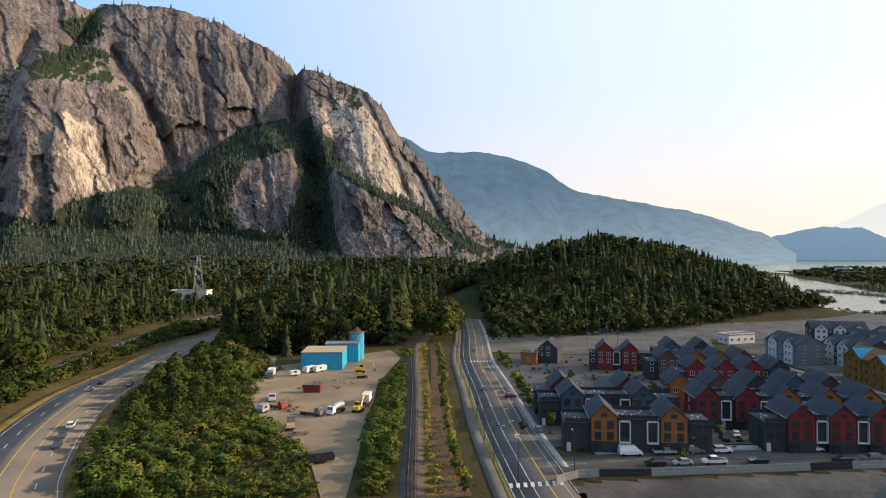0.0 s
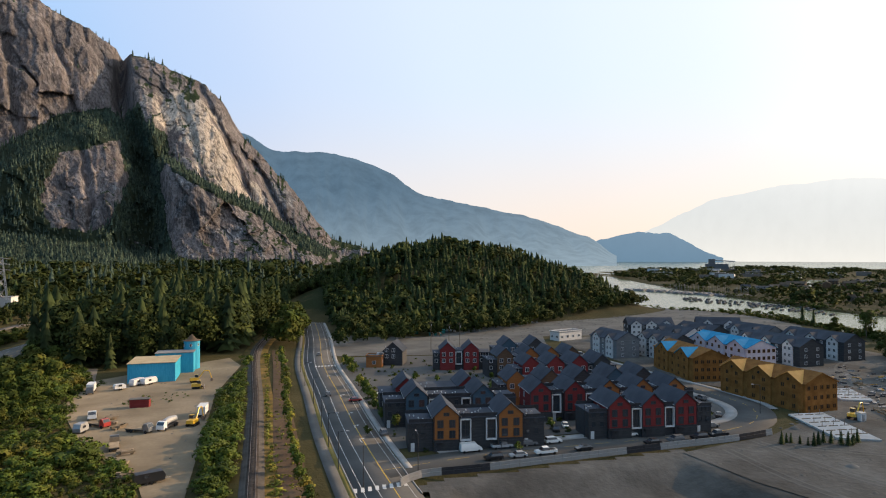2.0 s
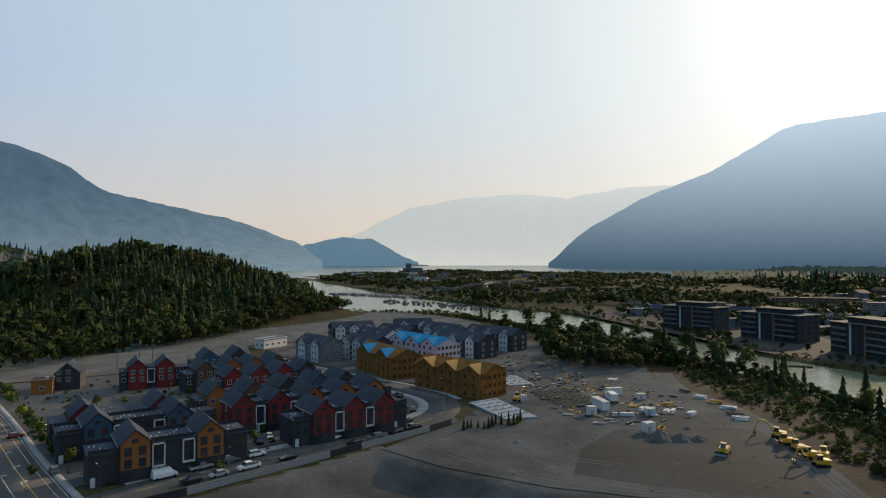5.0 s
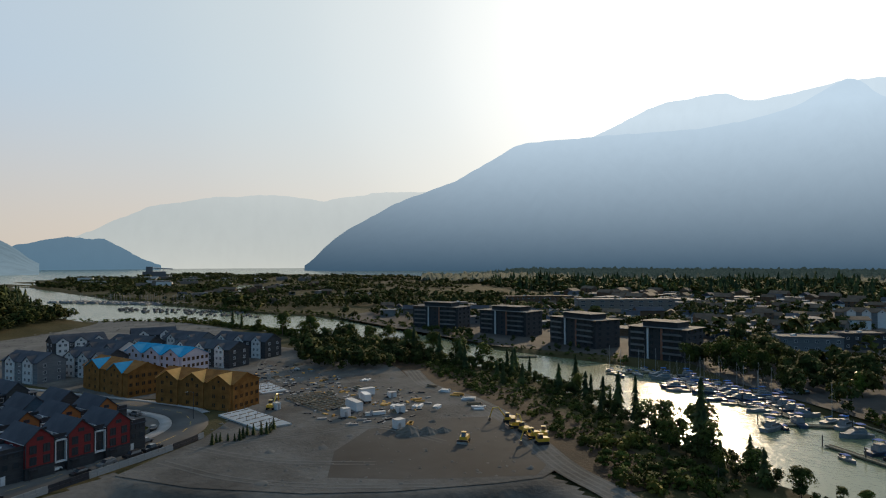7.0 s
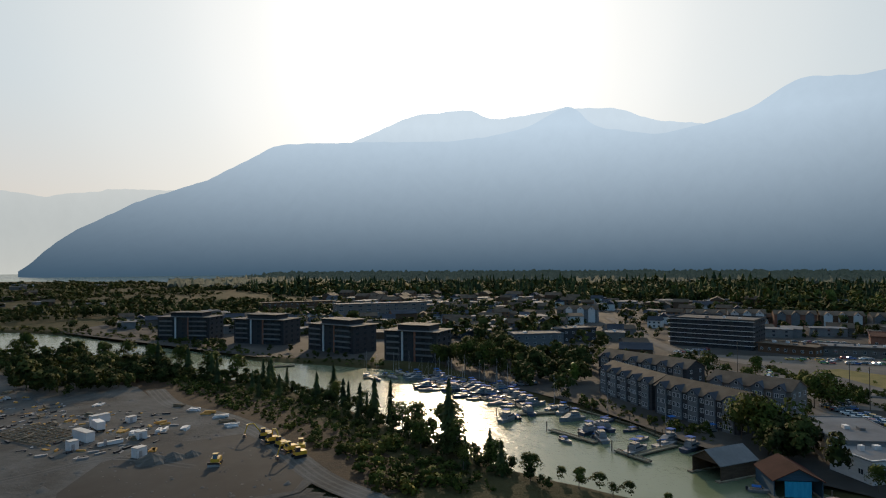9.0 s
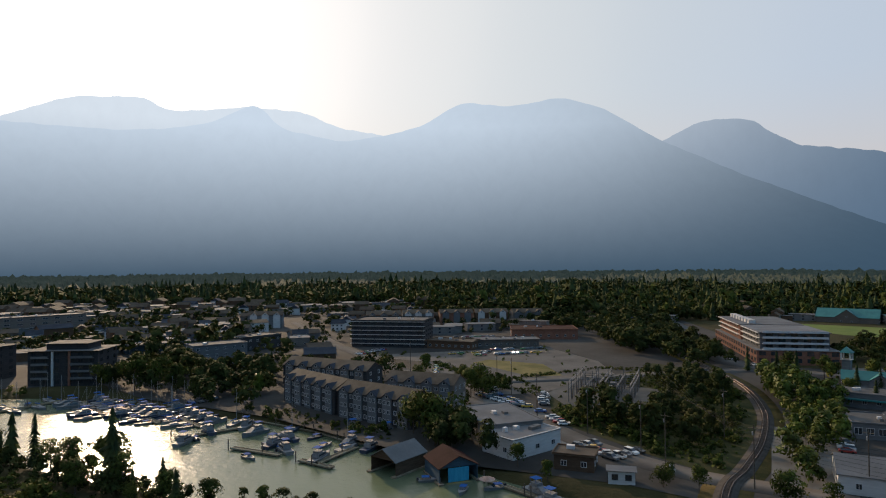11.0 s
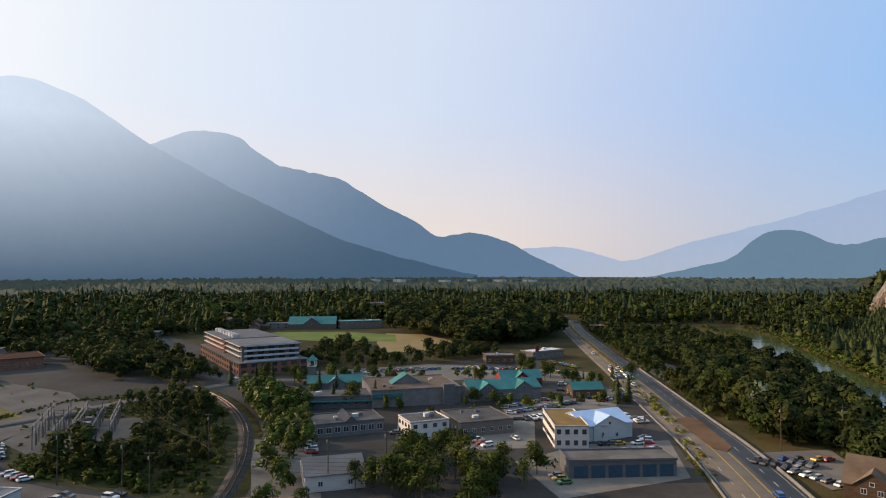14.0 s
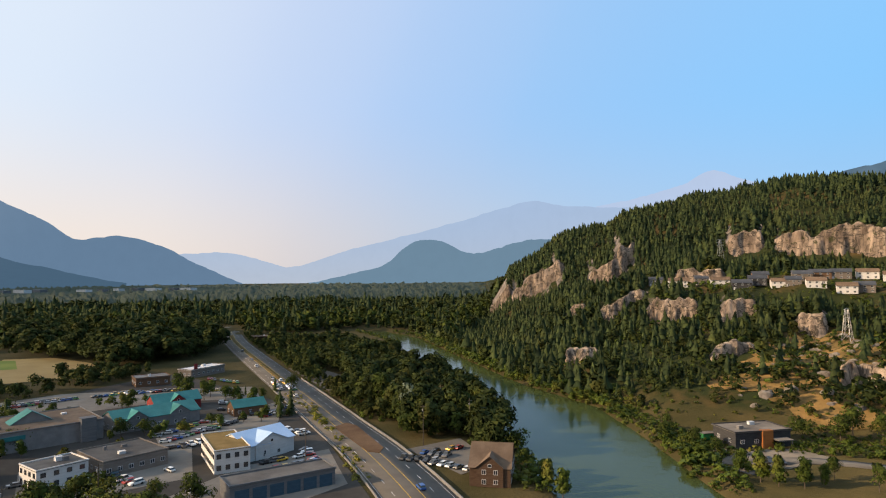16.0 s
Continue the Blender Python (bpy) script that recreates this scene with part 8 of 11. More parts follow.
def excavator(x, y, ang, boom=True):
    ob = thing("excavator" if boom else "bulldozer", "yellow tracked %s standing on the dirt" % ("excavator with raised arm" if boom else "bulldozer with blade"), "digger", pose(x, y, 0.05, 0, 0, ang), "earth-moving machines")
    for sgn in (-1, 1):
        part("track", extrude("track", [(-1.6, 0.15), (-1.9, 0.5), (-1.6, 0.9), (1.6, 0.9), (1.9, 0.5), (1.6, 0.15)], 0.55, M["tyre"]), ob, "", pose(0, sgn * 1.05, 0))
    part("house", extrude("house", [(-2.0, 1.0), (-2.0, 2.0), (-0.2, 2.1), (1.3, 1.9), (1.4, 1.0)], 2.3, PAINT["yellow"], 0.08), ob)
    part("cab", extrude("cab", [(-0.1, 1.9), (0.0, 3.1), (1.0, 3.1), (1.35, 1.9)], 1.2, M["glass"], 0.08), ob, "glazed cab", pose(0, 0.5 if boom else 0, 0))
    part("cab_roof", boxes("cab_roof", [(-0.15, -0.1 if boom else -0.7, 3.1, 1.15, 1.15 if boom else 0.7, 3.2)], PAINT["yellow"]), ob)
    if boom:
        part("boom", tube("boom", [(1.2, -0.4, 1.7), (3.4, -0.4, 4.6), (5.2, -0.4, 4.4)], 0.24, PAINT["yellow"], 6), ob)
        part("arm", tube("arm", [(5.2, -0.4, 4.4), (6.2, -0.4, 1.4)], 0.18, PAINT["yellow"], 6), ob)
        part("bucket", extrude("bucket", [(5.7, 0.4), (5.8, 1.4), (6.4, 1.5), (6.7, 0.6), (6.3, 0.2)], 1.0, M["rail_steel"]), ob, "", pose(0, -0.4, 0))
    else:
        part("blade", extrude("blade", [(2.4, 0.1), (2.2, 0.7), (2.5, 1.3), (2.7, 1.3), (2.5, 0.7), (2.7, 0.1)], 3.3, M["rail_steel"]), ob)
        part("push_arm", boxes("push_arm", [(1.0, -1.5, 0.4, 2.4, -1.35, 0.6), (1.0, 1.35, 0.4, 2.4, 1.5, 0.6)], PAINT["yellow"]), ob)
    return ob


# yard clutter
truck(-88, 213, -70, "white", "flat")
truck(-104, 251, -75, "grey", "box")
truck(-58.5, 198, -105, "white", "tank")
truck(-84, 200, -30, "red", "flat", "rusty flat-bed lorry among scrap")
truck(-70, 192, -20, "grey", "flat", "dark flat-bed lorry among scrap")
truck(-53, 205, 95, "red", "box", "red lorry beside the bushes")
truck(-66, 172, 110, "grey", "flat", "dark lorry with a bare bed")
excavator(-70, 262, 20)
excavator(-66, 250, 10, False)
excavator(-53, 196, 80)


def trailer(x, y, ang, label, mat, L=6.5, h=2.7, r=0.3):
    ob = thing("caravan" if "caravan" in label else "trailer", label, "caravan" if "caravan" in label else "trailer", pose(x, y, 0.05, 0, 0, ang))
    part("shell", extrude("shell", [(0, 0.6), (-0.1, 1.6), (0.3, h), (L - 0.6, h), (L, 1.7), (L - 0.2, 0.6)], 2.3, mat, 0.06), ob)
    part("hitch", boxes("hitch", [(L - 0.2, -0.08, 0.5, L + 1.2, 0.08, 0.62)], M["steel"]), ob)
    for q in (L * 0.4, L * 0.55):
        for wy in (-1.05, 1.05):
            wheel(ob, q, wy, 0.36)
    window(ob, L * 0.3, -1.16, 1.5, 1.2, 0.7, 0, "black_trim")
    return ob


trailer(-92, 256, 70, "white caravan parked by the workshop", M["white_trim"])
trailer(-88.5, 258, 65, "white caravan with a dark window", M["white_trim"])
trailer(-96, 250, 40, "small white caravan trailer", M["white_trim"], 4, 2.2)
trailer(-52, 146, 30, "black enclosed cargo trailer", PAINT["black"], 6.5, 2.6)
trailer(-83, 190, 80, "grey box trailer at the yard's edge", M["steel"], 4, 2.8)


def stack(name, x, y, ang, items, mat, label, category):
    """A pile of boxes, each with its own turn, as one thing with its pieces as parts."""
    ob = thing(name, label, category, pose(x, y, 0.03, 0, 0, ang))
    for (bx, by, bz, sx_, sy_, sz_, tr) in items:
        part("piece", boxes("piece", [(-sx_ / 2, -sy_ / 2, 0, sx_ / 2, sy_ / 2, sz_)], mat), ob, "", pose(bx, by, bz, 0, 0, tr))
    return ob


rs_ = random.Random(9)


def lumber(x, y, ang, mat="timber", n=5, L=4.0):
    stack("lumber_pile", x, y, ang, [(rs_.uniform(-1, 1), rs_.uniform(-1.2, 1.2), 0.0 if k < 3 else 0.5, L * rs_.uniform(0.7, 1.1), 0.9, 0.5, rs_.uniform(-12, 12)) for k in range(n)], M[mat],
          "pile of %s on the ground" % {"timber": "weathered timber", "white_trim": "white wrapped building panels", "sheathing_roof": "fresh yellow lumber"}[mat], "building material")


for x, y, a in ((-80, 206, 40), (-74, 196, 70), (-62, 170, 20), (-60, 160, 100), (-56, 152, 10), (-78, 200, 0)):
    lumber(x, y, a, "timber", 6, 3.5)
flat_block("red_container", -80, 221, -74, 221.5, 2.5, 2.7, 1, "red", "flat_roof", "red steel container in the yard", "container", windows=False, parapet=0)

# ---------------------------------------------------------------- building site
fence = thing("concrete_barrier", "line of pale concrete and dark hoarding panels along the site", "barrier", pose(0, 0, 0))
fpts = spline([(6, 139.5), (11, 144.6), (25, 147.2), (44, 151.4), (76, 158.4), (96, 162.6), (111, 167.4)], 2.5)
for k, (a, b2) in enumerate(zip(fpts, fpts[1:])):
    d = b2 - a
    L = float(np.hypot(*d))
    col = "concrete" if not (4 <= k <= 7 or 22 <= k <= 25 or 36 <= k <= 39 or k > 44) else "black_trim"
    part("barrier_panel", boxes("barrier_panel", [(0.03, -0.22, 0, L - 0.03, 0.22, 0.9), (0.03, -0.08, 0.9, L - 0.03, 0.08, 1.7)], M[col]), fence, "", pose(float(a[0]), float(a[1]), 0, 0, 0, math.degrees(math.atan2(d[1], d[0]))))


def slab(poly, label, posts):
    ob = thing("foundation_slab", label, "foundation")
    part("slab", sheet("slab", poly, 0.55, M["pale_concrete"], 0.5), ob)
    (x0, y0), (x1, y1), (x2, y2) = poly[0], poly[1], poly[-1]
    for i in range(posts):
        for j in (0.2, 0.5, 0.8):
            t = (i + 0.5) / posts
            px, py = x0 + (x1 - x0) * t + (x2 - x0) * j, y0 + (y1 - y0) * t + (y2 - y0) * j
            if (i + int(j * 10)) % 3:
                part("rebar_post", boxes("rebar_post", [(px - 0.05, py - 0.05, 0.55, px + 0.05, py + 0.05, 2.2)], M["rail_steel"]), ob)
            part("form_board", boxes("form_board", [(px - 1.4, py - 0.06, 0.55, px + 1.4, py + 0.06, 0.75)], M["timber"]), ob)
    return ob


slab([(129, 186.5), (125.5, 161), (136, 157.5), (141, 187)], "white concrete foundation slab with starter bars", 6)
slab([(165, 221), (160, 203), (170, 200), (176, 219)], "white concrete foundation slab of the next block", 4)
fr_ = thing("floor_framing", "open timber floor framing on the ground", "floor framing", pose(154, 163, 0, 0, 0, 76))
for k in range(7):
    part("beam", boxes("beam", [(0, -k * 2.4, 0.3, 27, -k * 2.4 + 0.3, 0.75)], M["timber"]), fr_)
for k in range(10):
    part("joist", boxes("joist", [(k * 3.0, -14.4, 0.75, k * 3.0 + 0.22, 0.3, 1.0)], M["timber"]), fr_)


def site_cabin(x, y, ang, L=6, w=2.5, h=2.7, mat="white_trim"):
    ob = thing("site_cabin", "white steel container cabin on the site", "container", pose(x, y, 0.03, 0, 0, ang), "site cabins")
    part("shell", boxes("shell", [(0, 0, 0.1, L, w, h)], M[mat]), ob)
    part("roof_edge", boxes("roof_edge", [(-0.05, -0.05, h, L + 0.05, w + 0.05, h + 0.12)], M["steel"]), ob)
    door(ob, L * 0.2, -0.01, 0.9, 2.0, M["steel"])
    return ob


for q in ((163, 152, 70, 9, 2.6, 3.0), (152, 150.5, -20, 2.6, 2.6, 2.8), (151, 126.5, -15, 3.2, 2.6, 2.8), (180, 169, -20, 6, 2.5, 2.6), (158, 146, -30, 7, 1.2, 1.0), (167, 140, -30, 3, 2.4, 2.4), (184, 158, -20, 3, 2, 2), (146, 177, 10, 2, 2, 2.4)):
    site_cabin(*q)
truck(172, 158, 60, "white", "box", "white box lorry on the building site")
for x, y, a, m_, n in ((173, 146, 10, "white_trim", 7), (178, 140, 20, "white_trim", 6), (168, 141, -10, "timber", 5), (182, 134, 20, "white_trim", 5), (186, 146, -30, "sheathing_roof", 4), (174, 152, 20, "sheathing_roof", 3), (159, 128, 30, "sheathing_roof", 3), (206, 148, 100, "white_trim", 7), (203, 140, 110, "sheathing_roof", 6), (199, 132, 120, "white_trim", 6), (194, 126, 120, "timber", 6),
                       (189, 121, 130, "white_trim", 6), (211, 158, 100, "timber", 5), (184, 196, 20, "timber", 5), (196, 206, 40, "timber", 5), (176, 182, 60, "timber", 6), (205, 190, 10, "white_trim", 3), (186, 226, 20, "timber", 5), (206, 236, 60, "white_trim", 5), (215, 246, 10, "timber", 6), (157, 192, 40, "timber", 5), (160, 176, 10, "timber", 4), (190, 180, 70, "timber", 4), (150, 215, 20, "sheathing_roof", 4)):
    lumber(x, y, a, m_, n)
for x, y, a, bm_ in ((174, 98, 140, False), (179, 103, 120, True), (171, 93, 60, True), (167, 88, 150, False), (163, 83, 140, True), (170, 86, 30, False), (152, 102, 200, False), (236, 262, 30, True), (146, 180, 30, True)):
    excavator(x, y, a, bm_)
for x, y, r_ in ((150, 121, 4.5), (154, 117, 3.5), (158, 114, 2.6), (82, 122, 0.1)):
    if r_ > 1:
        V = []
        n = 14
        for k in range(5):
            for j in range(n):
                f = k / 4
                rr = r_ * (1 - f) * (1 + 0.18 * math.sin(j * 2.1 + k))
                V.append((rr * math.cos(6.283 * j / n), rr * math.sin(6.283 * j / n), 1.7 * f ** 0.8 * r_ / 3))
        F = [(k * n + j, k * n + (j + 1) % n, (k + 1) * n + (j + 1) % n, (k + 1) * n + j) for k in range(4) for j in range(n)]
        ob = new("gravel_mound", solid("gravel_mound", V, F, M["gravel"]))
        ob.matrix_basis = pose(x, y, 0)
        tagged(ob, "dark heap of gravel on the site", "gravel heap")

# ---------------------------------------------------------------- marina
M["hull"] = surf("white_gelcoat", (0.16, 0.165, 0.17), (0.25, 0.25, 0.25), 0.5, 4, 0.6, 0)
M["dark_hull"] = surf("navy_gelcoat", (0.02, 0.035, 0.07), (0.04, 0.06, 0.10), 0.5, 4, 0.35, 0)
M["canvas_blue"] = surf("blue_canvas", (0.02, 0.10, 0.32), (0.04, 0.16, 0.42), 0.8, 6, 0.85, 0.01)
_boats = {}


def hull_mesh(name, L, B, D, mat):
    V, F = [], []
    st = 8
    for k in range(st + 1):
        t = k / st
        half = B / 2 * min(1.0, 1.25 * (1 - t ** 2.6)) if t > 0.4 else B / 2 * (0.86 + 0.35 * t)
        half = max(half, 0.02)
        sheer = D * (0.85 + 0.35 * t * t)
        V += [(t * L, -half, sheer), (t * L, -half * 0.7, 0.0), (t * L, half * 0.7, 0.0), (t * L, half, sheer)]
    for k in range(st):
        a = k * 4
        F += [(a, a + 4, a + 5, a + 1), (a + 1, a + 5, a + 6, a + 2), (a + 2, a + 6, a + 7, a + 3), (a + 3, a + 7, a + 4, a)]
    F.append((0, 1, 2, 3))
    return solid(name, V, F, mat)


def boat(kind, x, y, ang, dark=False, size=1.0):
    at = pose(x, y, -2.15, 0, 0, ang)
    key = (kind, dark)
    if key in _boats:
        return copy_thing(_boats[key], at)
    hm = M["dark_hull"] if dark else M["hull"]
    if kind == "sail":
        ob = thing("sailboat", "white sailing yacht with bare mast moored at the dock", "sailboat", at, "moored boats")
        part("hull", hull_mesh("hull", 9.5, 2.8, 1.1, hm), ob)
        part("cabin", extrude("cabin", [(3.0, 1.0), (3.2, 1.6), (5.8, 1.5), (6.6, 1.1)], 1.7, M["hull"], 0.2), ob)
        part("mast", tube("mast", [(5.0, 0, 1.0), (5.0, 0, 13.0)], 0.09, M["steel"], 6, 0.06), ob)
        part("boom", tube("boom", [(5.0, 0, 2.3), (1.2, 0, 2.3)], 0.16, M["canvas_blue"], 6), ob, "boom under a blue sail cover")
        part("shroud", tube("shroud", [(9.3, 0, 1.4), (5.0, 0, 12.8)], 0.025, M["steel"], 4), ob)
    elif kind == "cruiser":
        ob = thing("motor_cruiser", "white motor cruiser with dark cabin windows at its mooring", "motorboat", at, "moored boats")
        part("hull", hull_mesh("hull", 10.5, 3.5, 1.5, hm), ob)
        part("cabin", extrude("cabin", [(2.2, 1.4), (2.4, 2.7), (6.2, 2.6), (8.0, 1.6)], 2.6, M["hull"], 0.25), ob)
        part("cabin_window", extrude("cabin_window", [(2.8, 1.9), (2.9, 2.4), (6.1, 2.35), (6.9, 1.95)], 2.64, M["glass"], 0.2), ob)
        part("flybridge", boxes("flybridge", [(2.8, -1.0, 2.7, 5.2, 1.0, 3.3)], M["hull"]), ob)
        part("sunshade", boxes("sunshade", [(2.6, -1.1, 4.3, 5.0, 1.1, 4.4), (2.7, -1.05, 3.3, 2.76, -1.0, 4.3), (2.7, 1.0, 3.3, 2.76, 1.05, 4.3), (4.8, -1.05, 3.3, 4.86, -1.0, 4.3), (4.8, 1.0, 3.3, 4.86, 1.05, 4.3)], M["canvas_blue"]), ob, "blue canvas sunshade on posts")
    else:
        ob = thing("small_boat", "small open motorboat with a windscreen", "boat", at, "moored boats")
        part("hull", hull_mesh("hull", 6.0, 2.2, 0.9, hm), ob)
        part("deck", boxes("deck", [(0.4, -0.8, 0.72, 4.6, 0.8, 0.78)], M["timber"]), ob)
        part("windscreen", solid("windscreen", [(3.4, -0.8, 0.9), (3.4, 0.8, 0.9), (3.0, 0.7, 1.5), (3.0, -0.7, 1.5)], [(0, 1, 2, 3)], M["glass"]), ob)
        part("canopy", boxes("canopy", [(0.9, -0.85, 1.5, 3.0, 0.85, 1.6)], M["canvas_blue"]), ob)
        part("outboard", boxes("outboard", [(-0.5, -0.25, 0.4, 0.1, 0.25, 1.3)], M["black_trim"]), ob)
    _boats[key] = ob
    return ob


def dock(pts, w=2.0, piles=True):
    ob = thing("floating_dock", "floating timber dock with mooring posts", "dock", None, "marina docks")
    for a, b2 in zip(pts, pts[1:]):
        d = Vector(b2) - Vector(a)
        m = pose(a[0], a[1], -1.75, 0, 0, math.degrees(math.atan2(d.y, d.x)))
        part("deck", boxes("deck", [(0, -w / 2, 0, d.length, w / 2, 0.35)], M["timber"]), ob, "", m)
        part("bull_rail", boxes("bull_rail", [(0, -w / 2, 0.35, d.length, -w / 2 + 0.2, 0.55), (0, w / 2 - 0.2, 0.35, d.length, w / 2, 0.55)], M["tan_roof"]), ob, "", m)
        if piles:
            for k in range(int(d.length / 14) + 1):
                p = Vector(a) + d.normalized() * (k * 14)
                part("mooring_post", tube("mooring_post", [(p.x, p.y + w / 2 + 0.2, -5), (p.x, p.y + w / 2 + 0.2, 1.2)], 0.18, M["bark"], 7), ob)
    return ob


dock([(252, 14), (229, -9), (214, -18.5), (206, -27)])
dock([(197, -3), (187.5, -12)])
dock([(192, -7.5), (206, -20.5)])
dock([(215.5, 18), (203.5, 3)])
dock([(232, 38), (243, 12)])
dock([(309, 96), (291, 115)], 1.6)
dock([(305, 88), (270, 69)], 1.8)
dock([(300, 76), (256, 48)], 1.8)
dock([(284, 55), (246, 32)], 1.8)
dock([(311.5, 178), (319.5, 167)], 3.0)
dock([(166, -52), (152, -60), (146, -66)], 1.6)
rb = random.Random(12)
for (ax, ay), (bx, by), n in (((305, 88), (270, 69), 6), ((300, 76), (256, 48), 8), ((284, 55), (246, 32), 7), ((309, 96), (291, 115), 3)):
    ang = math.degrees(math.atan2(by - ay, bx - ax))
    for k in range(n):
        t = (k + 0.5) / n
        for sgn in (-1, 1):
            kd = rb.choice(("sail", "sail", "cruiser", "cruiser", "small"))
            px, py = ax + (bx - ax) * t, ay + (by - ay) * t
            boat(kd, px + 1.2 * sgn * math.cos(radians(ang + 90)), py + 1.2 * sgn * math.sin(radians(ang + 90)), ang + 90 * sgn + rb.uniform(-5, 5), rb.random() < 0.4)
for x, y, a, kd, dk in ((222, 36, -25, "cruiser", False), (234, 26, 30, "cruiser", True), (238, 17, -20, "cruiser", False), (206, 14, -140, "small", False), (212, 8, -40, "cruiser", True), (209, 4, -30, "small", False), (204, 0, 20, "cruiser", False), (215, 4, 60, "small", True),
                        (193, -6, -35, "cruiser", False), (203, -14, -50, "sail", False), (214, -22, 140, "cruiser", False), (207, -24, -30, "small", False), (163, -45, 150, "small", False), (158, -60, -160, "cruiser", False), (150, -60, -150, "cruiser", False), (161, -55, 100, "small", False), (198, -30, 160, "small", False), (171, -34, -100, "small", False),
                        (218, -2, 40, "cruiser", True), (223, -10, 130, "small", True), (226, -18, -60, "cruiser", False), (209, -9, -45, "small", False), (200, -22, -40, "cruiser", True), (217, -30, 130, "small", True), (222, -36, 120, "cruiser", False), (206, -34, -40, "small", True),
                        (229, 3, -45, "sail", True), (235, 8, 130, "cruiser", False), (244, 22, -30, "sail", False), (228, 30, 40, "small", True)):
    boat(kd, x, y, a, dk)


def boathouse(x1, y1, x2, y2, depth, wall, roof, label):
    m, L = frame_of(x1, y1, x2, y2, -2.0)
    ob = thing("boathouse", label, "boathouse", m)
    part("wall", boxes("wall", [(0, 0.2, 0.3, 0.2, depth, 4.2), (L - 0.2, 0.2, 0.3, L, depth, 4.2), (0.2, depth - 0.2, 0.3, L - 0.2, depth, 4.2)], WALLS[wall]), ob)
    part("gable", solid("gable", [(0, 0.2, 4.2), (L, 0.2, 4.2), (L / 2, 0.2, 7.0), (0, 0.5, 4.2), (L, 0.5, 4.2), (L / 2, 0.5, 7.0)], [(0, 1, 2), (5, 4, 3), (0, 3, 4, 1)], WALLS[wall]), ob)
    part("roof", gable_roof("roof", L, depth, 4.2, 7.0, M[roof], 0.4, 0.18), ob)
    part("float", boxes("float", [(-0.6, -1.0, -0.2, 0.9, depth, 0.35), (L - 0.9, -1.0, -0.2, L + 0.6, depth, 0.35)], M["timber"]), ob)
    return ob


boathouse(183, -22.5, 175.5, -28.5, 13, "log", "roof_grey", "dark open boathouse with a pale metal roof")
bh = boathouse(167, -39, 168.5, -50, 12, "blue", "red_roof", "blue boathouse with a rusty red roof")
part("door", boxes("door", [(2.5, 0.1, 0.3, 8.5, 0.25, 4.0)], WALLS["turquoise"]), bh)
flat_block("net_shed", 166, -71, 160, -80, 8, 4.2, 1, "log", "brown_roof", "weathered dark net shed by the water", "shed", 4, 0.5, 1)
flat_block("kiosk", 152, -80, 149, -86, 4, 3.2, 1, "white", "roof_grey", "small white kiosk hut", "kiosk", 3, 0.5, 0, "black_trim", 0)
M["umbrella"] = surf("faded_umbrella_cloth", (0.40, 0.24, 0.18), (0.52, 0.40, 0.34), 1, 5, 0.9, 0)
um = thing("parasol", "faded striped parasol on a dock", "parasol", pose(160, -50, -1.4))
part("pole", tube("pole", [(0, 0, 0), (0, 0, 3.0)], 0.05, M["steel"], 6), um)
part("canopy", tube("canopy", [(0, 0, 2.4), (0, 0, 3.1)], 2.2, M["umbrella"], 10, 0.05), um)

# ---------------------------------------------------------------- poles, wires, pylons
def lamp_post(x, y, ang, h=9.0):
    ob = thing("street_lamp", "slender dark street lamp with one arm", "street lamp", pose(x, y, 0.05, 0, 0, ang), "street lamps")
    part("pole", tube("pole", [(0, 0, 0), (0, 0, h)], 0.11, M["black_trim"], 8, 0.07), ob)
    part("arm", tube("arm", [(0, 0, h - 0.3), (0.8, 0, h), (2.0, 0, h + 0.1)], 0.06, M["black_trim"], 6), ob)
    part("lamp_head", boxes("lamp_head", [(1.8, -0.16, h + 0.02, 2.6, 0.16, h + 0.16)], M["steel"]), ob)
    return ob


lp = lamp_post(-8, 152, -10)
for x, y, a in ((-11.5, 170, -10), (-15, 190, -10), (-20, 220, -10), (-26, 250, -10), (-31, 280, -10), (10.5, 148, 100), (58, 170.5, -80), (96, 176, -80), (-2, 140, 100), (122, 190, 160)):
    copy_thing(lp, pose(x, y, 0.05, 0, 0, a))


def power_pole(x, y, ang, h=11.0):
    ob = thing("utility_pole", "weathered wooden utility pole with crossarm", "utility pole", pose(x, y, 0, 0, 0, ang), "utility poles")
    part("pole", tube("pole", [(0, 0, -0.3), (0, 0, h)], 0.17, M["bark"], 8, 0.12), ob)
    part("crossarm", boxes("crossarm", [(-1.2, -0.06, h - 0.9, 1.2, 0.06, h - 0.75)], M["timber"]), ob)
    part("transformer", tube("transformer", [(0.28, 0, h - 2.6), (0.28, 0, h - 1.7)], 0.2, M["steel"], 8), ob)
    return ob


pp = power_pole(139, -113, 40, 16)
for x, y, a in ((156, -99, 40), (172, -101, 40), (197, -96, 40), (222, -88, 40), (128, -136, 40), (118, -150, 40), (24, -250, 20), (6, -262, 20), (-158, 214, 0), (-205, 300, 0), (-214, 262, 0), (38, 318, 0), (44, 322, 0), (30, 330, 0), (106, -170, 30), (60, -212, 30), (330, -60, 10), (262, -92, 10), (276, -90, 10), (-140, -232, 0), (180, -135, 30), (20, -295, 0)):
    copy_thing(pp, pose(x, y, 0, 0, 0, a))


